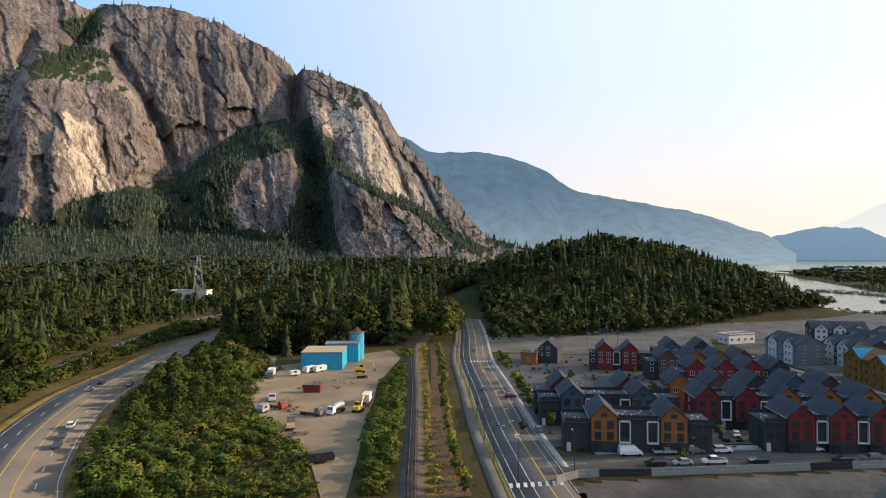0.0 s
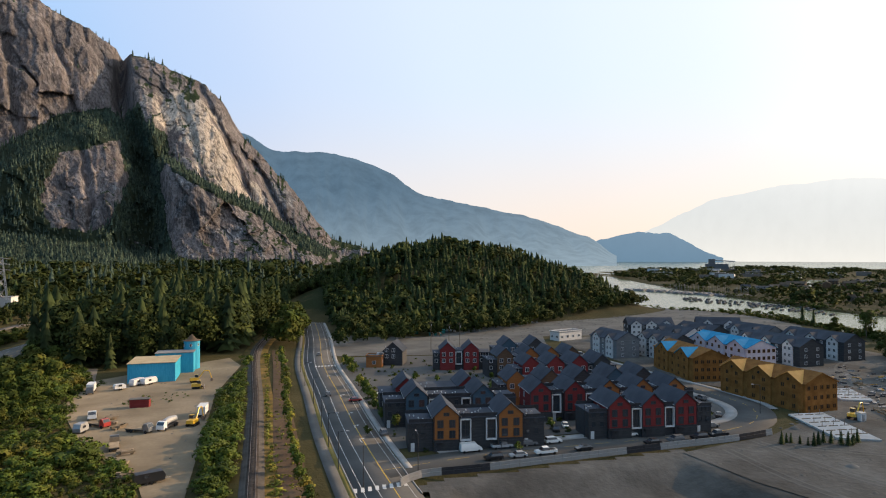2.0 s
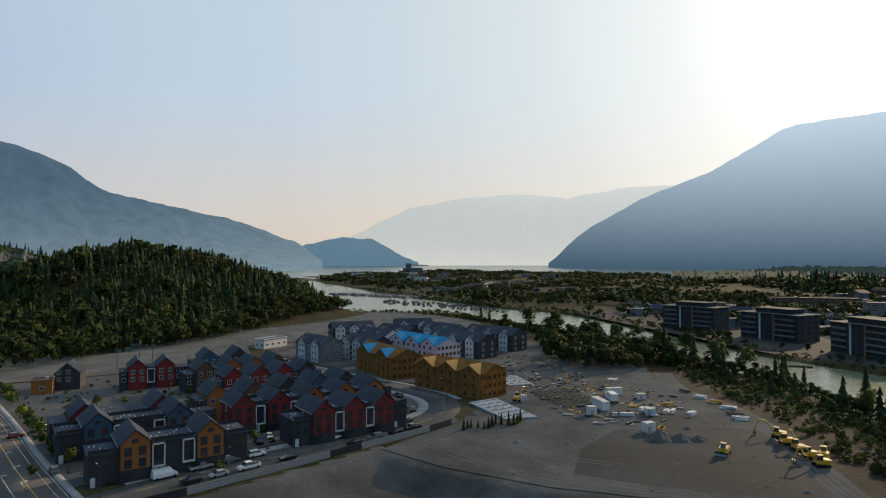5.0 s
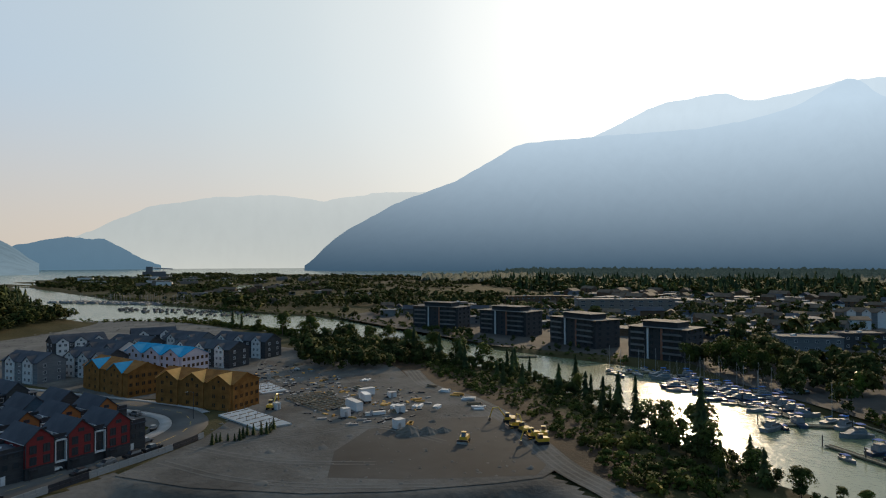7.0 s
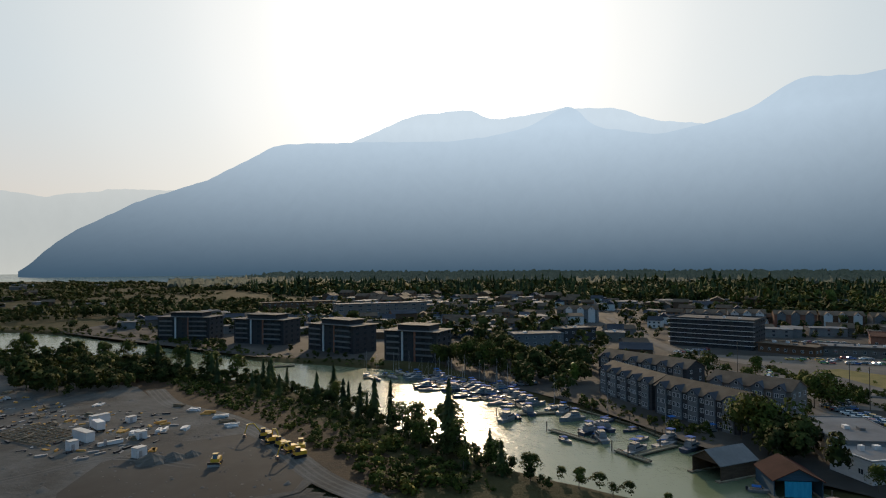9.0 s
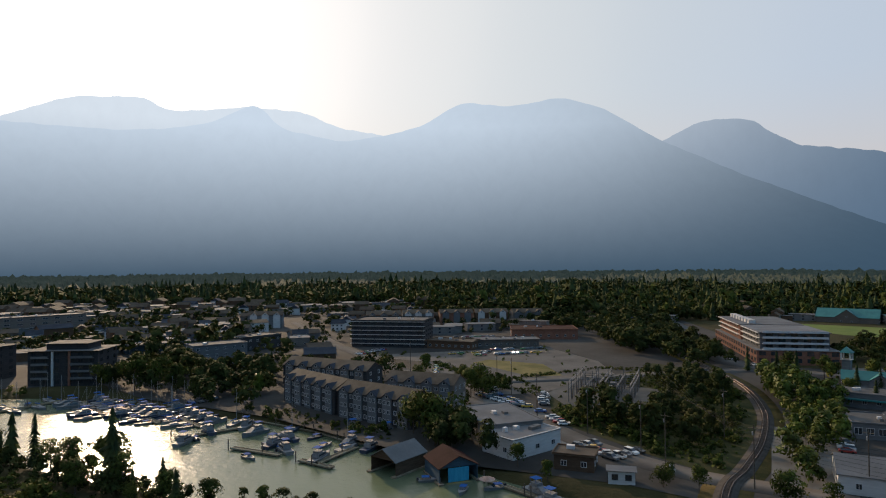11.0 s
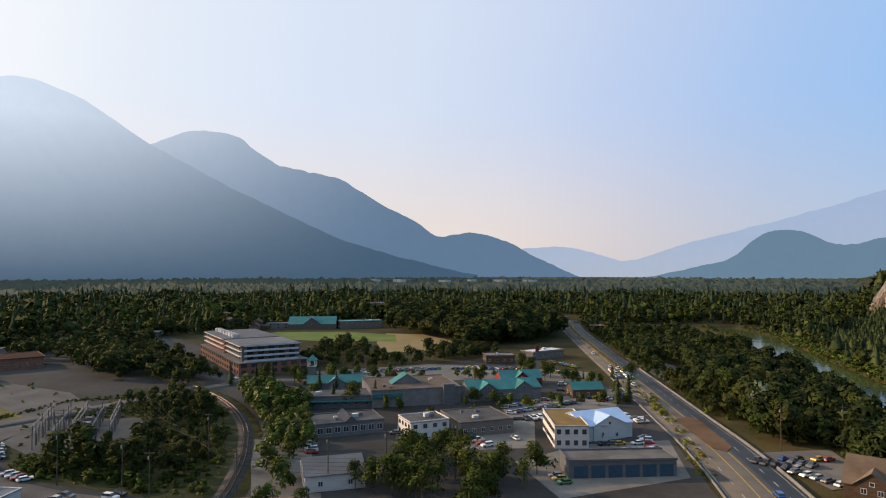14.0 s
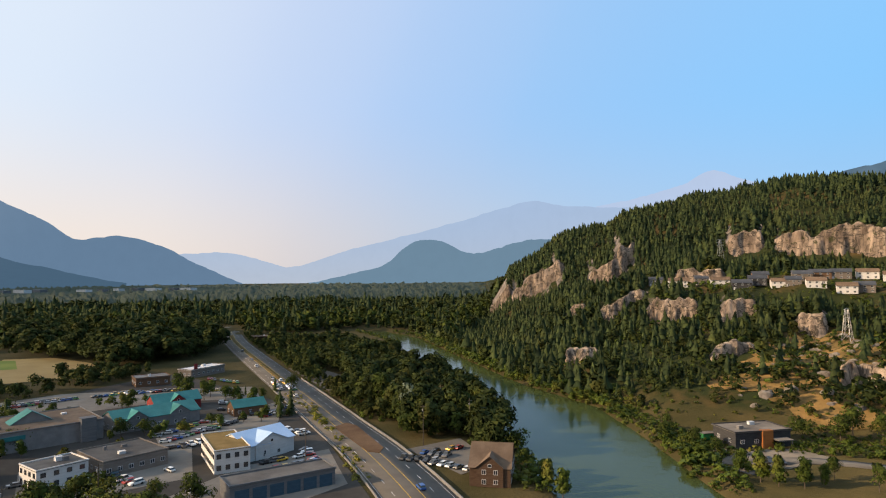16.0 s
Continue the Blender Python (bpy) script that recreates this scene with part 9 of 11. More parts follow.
def wire(a, b2, sag=1.2, r=0.025):
    pts = [tuple(Vector(a).lerp(Vector(b2), k / 10) - Vector((0, 0, sag * 4 * (k / 10) * (1 - k / 10)))) for k in range(11)]
    ob = new("power_line", tube("power_line", pts, r, M["black_trim"], 3))
    return tagged(ob, "thin dark overhead power line between poles", "power line", "power lines")


for k in range(7):
    wire((250 - k * 1.5, -140 - k * 2.5, 12 - 0.4 * k), (138 + 0.3 * k, -114, 15 - 0.8 * k), 1.8)
    wire((138 + 0.3 * k, -114, 15 - 0.8 * k), (96 - k * 3, -165 + k * 2, 13 - 0.5 * k), 1.6)


def pylon(x, y, z, h, label, ang=20.0):
    ob = thing("pylon", label, "pylon", pose(x, y, z, 0, 0, ang))
    w0, w1 = h * 0.13, h * 0.035
    lv = [0, 0.3, 0.55, 0.75, 1.0]
    for sx_ in (-1, 1):
        for sy_ in (-1, 1):
            part("leg", tube("leg", [(sx_ * (w0 + (w1 - w0) * t), sy_ * (w0 + (w1 - w0) * t), h * t) for t in lv], h * 0.008, M["steel"], 4), ob)
    for t0, t1 in zip(lv, lv[1:]):
        a, b2 = w0 + (w1 - w0) * t0, w0 + (w1 - w0) * t1
        for sy_ in (-1, 1):
            part("brace", tube("brace", [(-a, sy_ * a, h * t0), (b2, sy_ * b2, h * t1)], h * 0.005, M["steel"], 3), ob)
            part("brace", tube("brace", [(a, sy_ * a, h * t0), (-b2, sy_ * b2, h * t1)], h * 0.005, M["steel"], 3), ob)
            part("brace", tube("brace", [(sy_ * a, -a, h * t0), (sy_ * b2, b2, h * t1)], h * 0.005, M["steel"], 3), ob)
    for t in (0.72, 0.86, 0.99):
        part("crossarm", tube("crossarm", [(-h * 0.2, 0, h * t), (0, 0, h * t + h * 0.03), (h * 0.2, 0, h * t)], h * 0.007, M["steel"], 4), ob)
    return ob


for k in range(6):
    wire((-300 + 2 * k, 553, 44 - 1.5 * (k // 2)), (-480 - 6 * k, 300, 40 - 1.5 * (k // 2)), 7.0, 0.05)
for k in range(3):
    wire((-158, 214, 10.6 - 0.5 * k), (-214, 262, 10.6 - 0.5 * k), 0.8)
    wire((-214, 262, 10.6 - 0.5 * k), (-205, 300, 10.6 - 0.5 * k), 0.6)
pz = lambda x, y: float(land(x, y))
pylon(-300, 553, 14, 34, "grey lattice pylon above the trees")
pylon(-214, -391, pz(-214, -391), 19, "grey lattice pylon on a rock knob", 40)
pylon(-230, -634, pz(-230, -634), 19, "distant lattice pylon on the wooded bluff", 10)
flat_block("hillside_building", -330, 556, -296, 560, 14, 16, 2, "white", "roof_grey", "white low building among the trees below the pylon", "building", 6, 0.3, 1)

# substation
M["dull_steel"] = surf("dull_galvanised_steel", (0.13, 0.13, 0.13), (0.21, 0.205, 0.20), 0.6, 5, 0.7, 0.0, 0.3)
sb = thing("substation", "dense grey steel electrical substation among trees", "substation", pose(252, -131, 0, 0, 0, -35))
for i in range(8):
    for j in range(5):
        x, y, h = i * 5.6 - 20, j * 6.0 - 12, (8.6, 6.4, 9.4, 6.4, 8.2)[(i + j) % 5]
        part("gantry_post", boxes("gantry_post", [(x - 0.16, y - 0.16, 0, x + 0.16, y + 0.16, h), (x - 0.7, y - 0.1, h - 0.5, x + 0.7, y + 0.1, h - 0.3)], M["dull_steel"]), sb)
        if (i * 3 + j) % 2:
            part("insulator", tube("insulator", [(x + 1.8, y, 0), (x + 1.8, y, 2.6), (x + 1.8, y, 4.2)], 0.28, M["brown_roof"], 6, 0.12), sb)
for j in range(5):
    y = j * 6.0 - 12
    for z in (6.2, 8.4) if j % 2 == 0 else (6.2,):
        part("gantry_beam", boxes("gantry_beam", [(-20.6, y - 0.12, z, 19.8, y + 0.12, z + 0.18), (-20.6, y - 0.12, z - 0.6, 19.8, y + 0.12, z - 0.48)], M["dull_steel"]), sb)
for i in range(8):
    x = i * 5.6 - 20
    part("busbar", tube("busbar", [(x + 0.9, -12.5, 5.2), (x + 0.9, 12.5, 5.2)], 0.07, M["dull_steel"], 5), sb)
    part("busbar", tube("busbar", [(x - 0.9, -12.5, 5.6), (x - 0.9, 12.5, 5.6)], 0.07, M["dull_steel"], 5), sb)
for i in range(4):
    part("transformer", boxes("transformer", [(i * 9 - 15, -3, 0, i * 9 - 11.6, 0, 3.0), (i * 9 - 14.4, -3.7, 0.4, i * 9 - 12.2, -3, 2.4)], M["dull_steel"]), sb)
setting("substation_pad", sheet("substation_pad", [(238, -106), (214, -128), (254, -160), (286, -134), (262, -108)], 0.045, M["gravel"]), "grey gravel pad of the substation", "gravel pad")

# ---------------------------------------------------------------- cars in the lots, each one small mesh
_small = {}


def small_car(colour, x, y, ang, z=0.08):
    """A parked car with body, dark cabin and tyres in one mesh."""
    at = pose(x, y, z, 0, 0, ang)
    if colour not in _small:
        V, F, idx = [], [], []

        def loft(rows, mat_i):
            o = len(V)
            n = len(rows[0])
            for r_ in rows:
                V.extend(r_)
            for a in range(len(rows) - 1):
                for k in range(n):
                    F.append((o + a * n + k, o + a * n + (k + 1) % n, o + (a + 1) * n + (k + 1) % n, o + (a + 1) * n + k))
                    idx.append(mat_i)
            F.append(tuple(o + (len(rows) - 1) * n + k for k in range(4)))
            idx.append(mat_i if mat_i != 1 else 0)

        def ring(x0, x1, w, zz):
            return [(x0, -w, zz), (x1, -w, zz), (x1, w, zz), (x0, w, zz)]

        loft([ring(-2.25, 2.25, 0.88, 0.32), ring(-2.3, 2.3, 0.92, 0.62), ring(-2.2, 2.15, 0.86, 0.92)], 0)
        loft([ring(-2.0, 1.05, 0.80, 0.92), ring(-1.55, 0.45, 0.66, 1.46)], 1)
        for wx in (-1.4, 1.4):
            for wy in (-0.93, 0.75):
                o = len(V)
                for yy in (wy, wy + 0.18):
                    V.extend((wx + 0.33 * math.cos(0.7854 * k), yy, 0.33 + 0.33 * math.sin(0.7854 * k)) for k in range(8))
                for k in range(8):
                    F.append((o + k, o + (k + 1) % 8, o + 8 + (k + 1) % 8, o + 8 + k))
                    idx.append(2)
                F.append(tuple(o + k for k in range(8)))
                F.append(tuple(o + 8 + k for k in range(8)))
                idx.extend((2, 2))
        me = bpy.data.meshes.new("parked_car")
        me.from_pydata(V, [], F)
        for m_ in (PAINT[colour], M["glass"], M["tyre"]):
            me.materials.append(m_)
        me.polygons.foreach_set("material_index", np.array(idx, np.int32))
        _small[colour] = me
    ob = new("parked_car", _small[colour])
    ob.matrix_world = at
    return tagged(ob, "%s parked car on an asphalt lot" % colour, "car", "parked cars")


rc = random.Random(311)
HUES = [c for c in PAINT]


def car_row(x1, y1, x2, y2, ang, keep=0.8, step=2.9):
    n = int(math.hypot(x2 - x1, y2 - y1) / step)
    for k in range(n + 1):
        if rc.random() < keep:
            t = k / max(n, 1)
            small_car(rc.choice(HUES), x1 + (x2 - x1) * t + rc.uniform(-0.2, 0.2), y1 + (y2 - y1) * t + rc.uniform(-0.2, 0.2), ang + rc.choice((0, 180)) + rc.uniform(-3, 3))


for row in ((268, -78, 240, -86, 70), (262, -86, 238, -90, 70), (232, -92, 206, -93, 80), (180, -89, 168, -92, 75), (150, -196, 140, -206, 45), (128, -236, 118, -244, 45), (122, -232, 108, -214, -35),
            (136, -258, 126, -286, 20), (128, -250, 116, -282, 20), (118, -270, 108, -306, 20), (104, -296, 98, -316, 20), (78, -224, 66, -234, 50), (74, -216, 62, -226, 50), (92, -196, 74, -178, 45),
            (260, -288, 230, -330, 35), (252, -292, 222, -334, 35), (214, -340, 186, -356, 60), (208, -350, 176, -362, 60), (170, -352, 146, -366, 60), (150, -386, 176, -400, 115), (110, -364, 124, -392, 65), (116, -362, 130, -390, 65),
            (18, -226, 6, -220, 60), (24, -238, 10, -246, 60), (184, -164, 174, -166, 60), (300, -66, 340, -76, 10), (396, -126, 394, -158, 90), (386, -96, 388, -120, 90), (376, -110, 378, -150, 90), (420, -60, 402, -40, 45), (470, -120, 466, -150, 90)):
    car_row(*row)


M["far_hull"] = surf("weathered_far_hulls", (0.03, 0.04, 0.05), (0.15, 0.15, 0.15), 0.4, 0.15, 0.9, 0, geo=True)
# distant boats moored in rows beyond the bend of the channel
rg = np.random.default_rng(77)
FV, FF = [], []
for row in range(5):
    for k in range(22):
        t = k / 21
        x = 372 + 44 * t - 7 * row + rg.uniform(-2, 2)
        y = 730 - 170 * t - 14 * row + rg.uniform(-2, 2)
        if rg.random() < 0.25:
            continue
        L, B, a = rg.uniform(5, 9), rg.uniform(1.8, 2.8), rg.uniform(-0.2, 0.2) + 0.6
        n = len(FV)
        for u, v, z in ((0, -B / 2, -2.2), (L * 0.7, -B / 2, -2.2), (L, 0, -2.2), (L * 0.7, B / 2, -2.2), (0, B / 2, -2.2),
                        (0, -B / 2, -1.0), (L * 0.7, -B / 2, -0.9), (L, 0, -0.7), (L * 0.7, B / 2, -0.9), (0, B / 2, -1.0),
                        (L * 0.3, 0, -0.3)):
            FV.append((x + u * math.cos(a) - v * math.sin(a), y + u * math.sin(a) + v * math.cos(a), z))
        FF += [(n, n + 1, n + 6, n + 5), (n + 1, n + 2, n + 7, n + 6), (n + 2, n + 3, n + 8, n + 7), (n + 3, n + 4, n + 9, n + 8), (n + 4, n, n + 5, n + 9)]
        FF += [(n + 5 + i, n + 5 + (i + 1) % 5, n + 10) for i in range(5)]
setting("moored_boats", solid("moored_boats", FV, FF, M["far_hull"]), "many small boats moored in rows beyond the channel bend", "boats", "stuff")

# ---------------------------------------------------------------- houses of the town and on the bluff
ro = random.Random(21)


def small_house(x, y, ang, w, d, h, rise, wall, roof, z=0.0, flat=False, n=3):
    """A modest house with a door, windows and a pitched or flat roof."""
    nm = {"grey": "grey", "taupe": "taupe", "white": "white", "brown": "brown", "brick": "brick", "dark": "charcoal"}[wall]
    ob = thing("house" if not flat else "shop_building", "%s %s with a %s roof" % (nm, "house" if not flat else "low town building", "flat gravel" if flat else "pitched shingle"), "house" if not flat else "building",
               pose(x, y, z, 0, 0, ang), "town buildings")
    if flat:
        part("wall", boxes("wall", [(0, 0, -1.0, w, d, h)], WALLS[wall]), ob)
        part("roof", boxes("roof", [(-0.3, -0.3, h, w + 0.3, d + 0.3, h + 0.25)], M[roof]), ob)
        part("roof_unit", boxes("roof_unit", [(w * 0.4, d * 0.4, h + 0.25, w * 0.4 + 2, d * 0.4 + 1.6, h + 1.4)], M["white_trim"]), ob)
    else:
        part("wall", gable_prism("wall", d, w, h, h + rise, WALLS[wall]), ob, "", pose(0, d, 0, 0, 0, -90))
        part("roof", gable_roof("roof", d, w, h, h + rise, M[roof], 0.6, 0.2), ob, "", pose(0, d, 0, 0, 0, -90))
    st = max(1, int(h / 2.8))
    for k in range(st):
        for i in range(n):
            window(ob, (i + 0.5) * w / n - 0.8, -0.01, k * h / st + 0.9, 1.6, 1.4)
    if n > 2:
        door(ob, w * 0.06, -0.01, 1.0, 2.1, M["white_trim"])
    return ob


_far_homes = []


def far_home(x, y, ang, k):
    """A small far house, walls and roof in one mesh."""
    if not _far_homes:
        for w, d, h, rise, wl_, rf_ in ((13, 9, 5.5, 2.6, "taupe", "brown_roof"), (16, 10, 4.2, 0.0, "grey", "flat_roof"), (11, 9, 6.0, 3.0, "white", "shingle"), (20, 13, 5.0, 0.0, "brown", "flat_roof"), (14, 10, 8.4, 2.8, "brown", "brown_roof"), (24, 14, 6.0, 0.0, "concrete", "roof_grey")):
            V = [(0, 0, -0.5), (w, 0, -0.5), (w, d, -0.5), (0, d, -0.5), (0, 0, h), (w, 0, h), (w, d, h), (0, d, h), (0, d / 2, h + max(rise, 0.02)), (w, d / 2, h + max(rise, 0.02)),
                 (-0.4, -0.5, h - 0.1), (w + 0.4, -0.5, h - 0.1), (w + 0.4, d + 0.5, h - 0.1), (-0.4, d + 0.5, h - 0.1), (-0.4, d / 2, h + rise + 0.25), (w + 0.4, d / 2, h + rise + 0.25)]
            F = [(0, 1, 5, 4), (1, 2, 6, 5), (2, 3, 7, 6), (3, 0, 4, 7), (4, 7, 8), (5, 9, 6), (10, 11, 15, 14), (12, 13, 14, 15), (10, 14, 13), (11, 12, 15), (10, 13, 12, 11)]
            idx = [0] * 6 + [1] * 5
            for s_ in range(max(1, int(h / 2.8))):
                for i in range(3):
                    o = len(V)
                    x0, z0 = (i + 0.5) * w / 3 - 0.8, s_ * 2.8 + 0.9
                    V += [(x0, -0.03, z0), (x0 + 1.6, -0.03, z0), (x0 + 1.6, -0.03, z0 + 1.3), (x0, -0.03, z0 + 1.3)]
                    F.append((o, o + 1, o + 2, o + 3))
                    idx.append(2)
            me = bpy.data.meshes.new("house")
            me.from_pydata(V, [], F)
            for m_ in (WALLS[wl_], M[rf_], M["glass"]):
                me.materials.append(m_)
            me.polygons.foreach_set("material_index", np.array(idx, np.int32))
            _far_homes.append((me, wl_, rise))
    me, wl_, rise = _far_homes[k % 6]
    ob = new("house", me)
    ob.matrix_world = pose(x, y, 0, 0, 0, ang)
    return tagged(ob, "small far %s %s among trees" % ({"dark": "charcoal"}.get(wl_, wl_), "house with pitched roof" if rise else "flat-roofed building"), "house", "far town houses")


BUILT = [[(380, 60), (380, 330), (425, 330), (425, 60)], [(225, -70), (225, 40), (330, 40), (330, -70)], [(405, -95), (405, -25), (480, -25), (480, -95)], [(395, -215), (395, -85), (485, -85), (485, -215)], [(280, -350), (420, -230), (440, -330), (330, -400)]]
TOWN_A = [(432, 40), (640, 5), (720, 150), (620, 330), (470, 430), (430, 380), (430, 250)]
TOWN_B = [(345, 30), (420, 20), (640, -15), (650, -190), (560, -330), (500, -270), (490, -90), (490, -40), (410, -20), (345, -20)]
for poly, sp_, seed in ((TOWN_A, 38, 61), (TOWN_B, 36, 62)):
    pts = scatter(poly, sp_, seed, avoid=BUILT, clear=[(([(640, 0), (462, -28), (333, -57)]), 14)], jitter=0.5)
    for x, y, _ in pts:
        fl = ro.random() < 0.45
        w, d = ro.uniform(12, 24), ro.uniform(10, 15)
        far = math.hypot(x, y) > 520
        small_house(x, y, math.degrees(math.atan2(x, -y)) + ro.choice((180, 180, 165, 195)) + 0, w, d, ro.choice((4.2, 5.0, 5.4, 8.6)), ro.uniform(2, 3.2), ro.choice(("grey", "taupe", "white", "brown", "taupe", "brick")), ro.choice(("flat_roof", "roof_grey")) if fl else ro.choice(("brown_roof", "shingle", "brown_roof")), 0, fl, 0 if math.hypot(x, y) > 560 else 2)
for poly, seed, sp_ in (([(430, 60), (640, 20), (800, 120), (860, 330), (640, 480), (470, 440), (430, 380)], 63, 25), ([(420, 10), (660, -10), (780, -60), (760, -330), (600, -400), (500, -280), (490, -60)], 64, 25), ([(500, -420), (560, -400), (700, -480), (640, -560), (520, -500)], 65, 24), ([(470, 620), (640, 600), (880, 960), (700, 1000), (480, 800)], 66, 40)):
    for k, (x, y, _) in enumerate(scatter(poly, sp_, seed, avoid=BUILT, clear=[([(640, 0), (462, -28), (333, -57)], 14)], jitter=0.8, keep=0.55)):
        if math.hypot(x, y) > 715 and y < 460:
            continue
        far_home(x, y, math.degrees(math.atan2(x, -y)) + 180 + ro.choice((0, 15, -15, 90)), ro.randrange(6))
for k, (x1, y1, x2, y2) in enumerate(((560, -418, 640, -432), (566, -440, 668, -462), (600, -482, 700, -505), (690, -470, 770, -520), (520, -440, 545, -470))):
    n_ = int(math.hypot(x2 - x1, y2 - y1) / 11)
    for i in range(n_):
        far_home(x1 + (x2 - x1) * i / n_, y1 + (y2 - y1) * i / n_, math.degrees(math.atan2(y2 - y1, x2 - x1)) + 180, (0, 4, 2, 0)[(i + k) % 4])
# grey office and low blocks along the quay
flat_block("grey_block", 380, 54, 392, 26, 16, 11, 3, "grey", "flat_roof", "plain grey three-storey block with blank walls", "office", 5, 0.3, 2)
flat_block("dark_block", 430, 38, 452, 8, 16, 9, 2, "dark", "flat_roof", "dark low commercial block", "office", 5, 0.3, 3)
flat_block("low_store", 440, 100, 462, 60, 18, 5.5, 1, "blue", "roof_grey", "low store with a sunlit pale roof", "shop", 6, 1.2, 3)
flat_block("hotel", 560, 250, 612, 176, 20, 15, 4, "taupe", "roof_grey", "long four-storey hotel with a pale end wall", "hotel", 9, 0.5, 4, size=(4, 1.6))
flat_block("hotel_wing", 610, 360, 660, 300, 18, 12, 3, "brown", "brown_roof", "brown three-storey apartment wing", "apartments", 6, 0.5, 2)
for k, (x, y, L_, wl_) in enumerate(((560, -62, 30, "brown"), (566, -95, 28, "blue"), (560, -128, 30, "brick"), (556, -160, 30, "brown"), (546, -192, 28, "taupe"), (590, 40, 30, "grey"))):
    pitched_block("apartment_row", x, y, x - 2, y - L_, 14, 11.5, 14.5, 4, {"blue": "grey"}.get(wl_, wl_), "brown_roof", "four-storey %s apartment row with gables" % wl_, "apartments", 3, "white" if k % 2 else "grey", "brown_roof", 9, gw=6, windows=False)
# houses on the bluff terrace
for x, y, a, w, wl_ in ((-148, -580, 10, 12, "grey"), (-154, -541, 8, 15, "white"), (-188, -541, 8, 15, "white"), (-193, -508, 6, 14, "dark"), (-207, -512, 6, 13, "dark"), (-219, -500, 4, 13, "white"), (-228, -497, 4, 11, "taupe"), (-240, -512, 0, 14, "taupe"), (-237, -484, 0, 13, "white"), (-256, -518, -2, 15, "brown"), (-270, -514, -4, 14, "taupe"), (-253, -474, -4, 13, "white"), (-265, -474, -4, 13, "taupe"), (-288, -512, -6, 15, "white"), (-301, -500, -8, 20, "white"), (-318, -492, -8, 22, "white"), (-180, -556, 8, 12, "taupe"), (-214, -522, 4, 12, "brown")):
    zz = max(float(land(x, y)), float(land(x + 5, y)), float(land(x - 5, y + 4)))
    small_house(x, y, a + 160, w, 10, 5.8, 2.4, wl_, "shingle" if wl_ != "white" else "brown_roof", zz - 0.4)
# low light sheds across the far valley
for k, az_ in enumerate((141.3, 142.3, 143.6, 144.6, 147.6, 148.8, 149.9, 151.3, 152.6, 154.0, 155.3)):
    r_ = 2800 + ro.uniform(-60, 90)
    small_house(r_ * math.sin(math.radians(az_)), r_ * math.cos(math.radians(az_)), -30, ro.uniform(35, 90), 26, ro.uniform(9, 13), 3, ("white", "grey")[k % 2], "roof_grey", 2.0, True, 0)
for k in range(26):
    x, y = ro.uniform(700, 1350), ro.uniform(1150, 1850)
    small_house(x, y, ro.uniform(130, 160), ro.uniform(18, 50), 14, ro.uniform(5, 9), 3, ro.choice(("grey", "white", "taupe")), "roof_grey", 0, True, 0)
# bulk terminal by the sea
tm = thing("loading_terminal", "distant grey ship-loading terminal on the shore", "terminal", pose(1080, 1980, 0, 0, 0, -30))
part("shed", boxes("shed", [(0, 0, 0, 70, 20, 18)], WALLS["grey"]), tm)
part("tower", boxes("tower", [(10, 4, 18, 30, 16, 34)], WALLS["grey"]), tm)
part("conveyor", tube("conveyor", [(30, 10, 30), (90, 10, 26)], 2.0, M["steel"], 5), tm)
for k in range(5):
    part("leg", boxes("leg", [(40 + k * 11, 9, 0, 41 + k * 11, 11, 28)], M["steel"]), tm)
# far marina: many masts and hulls on the bend
V, F = [], []
for k in range(170):
    t = ro.random()
    x, y = 380 + 70 * t + ro.uniform(-14, 14), 720 + 170 * (1 - t) + ro.uniform(-12, 12)
    L_ = ro.uniform(6, 11)
    for (x0, y0, z0, x1, y1, z1) in ((-L_ / 2, -1.3, -2.1, L_ / 2, 1.3, -0.7), (-L_ / 4, -0.9, -0.7, L_ / 4, 0.9, 0.5), (0, -0.06, 0.5, 0.12, 0.06, ro.choice((0.7, 9, 11)))):
        o = len(V)
        V += [(x + q[0], y + q[1], q[2]) for q in ((x0, y0, z0), (x1, y0, z0), (x1, y1, z0), (x0, y1, z0), (x0, y0, z1), (x1, y0, z1), (x1, y1, z1), (x0, y1, z1))]
        F += [tuple(o + i for i in f) for f in BOX_F]
setting("far_marina_boats", mesh_from("far_marina_boats", V, F, [M["hull"]]), "crowd of small moored boats at the far bend", "boats", "stuff")

# ---------------------------------------------------------------- single trees
def trunk_mesh(name, h, r, limbs, seed):
    rr = random.Random(seed)
    V, F = [], []

    def bar(p, q, r1, r2, n=6):
        o = len(V)
        d = (Vector(q) - Vector(p)).to_track_quat("Z", "Y")
        for c, rad in ((p, r1), (q, r2)):
            for j in range(n):
                V.append(tuple(Vector(c) + d @ Vector((rad * math.cos(6.283 * j / n), rad * math.sin(6.283 * j / n), 0))))
        F.extend((o + j, o + (j + 1) % n, o + n + (j + 1) % n, o + n + j) for j in range(n))

    bar((0, 0, -0.3), (0.02 * h, 0, h * 0.45), r, r * 0.65)
    bar((0.02 * h, 0, h * 0.45), (0, 0.02 * h, h * 0.85), r * 0.65, r * 0.2)
    for k in range(limbs):
        a, z = rr.uniform(0, 6.28), h * rr.uniform(0.25, 0.6)
        q = h * rr.uniform(0.14, 0.24)
        bar((0.015 * h, 0, z), (q * math.cos(a), q * math.sin(a), z + q * rr.uniform(0.6, 1.1)), r * 0.4, r * 0.12, 4)
    return solid(name, V, F, M["bark"])


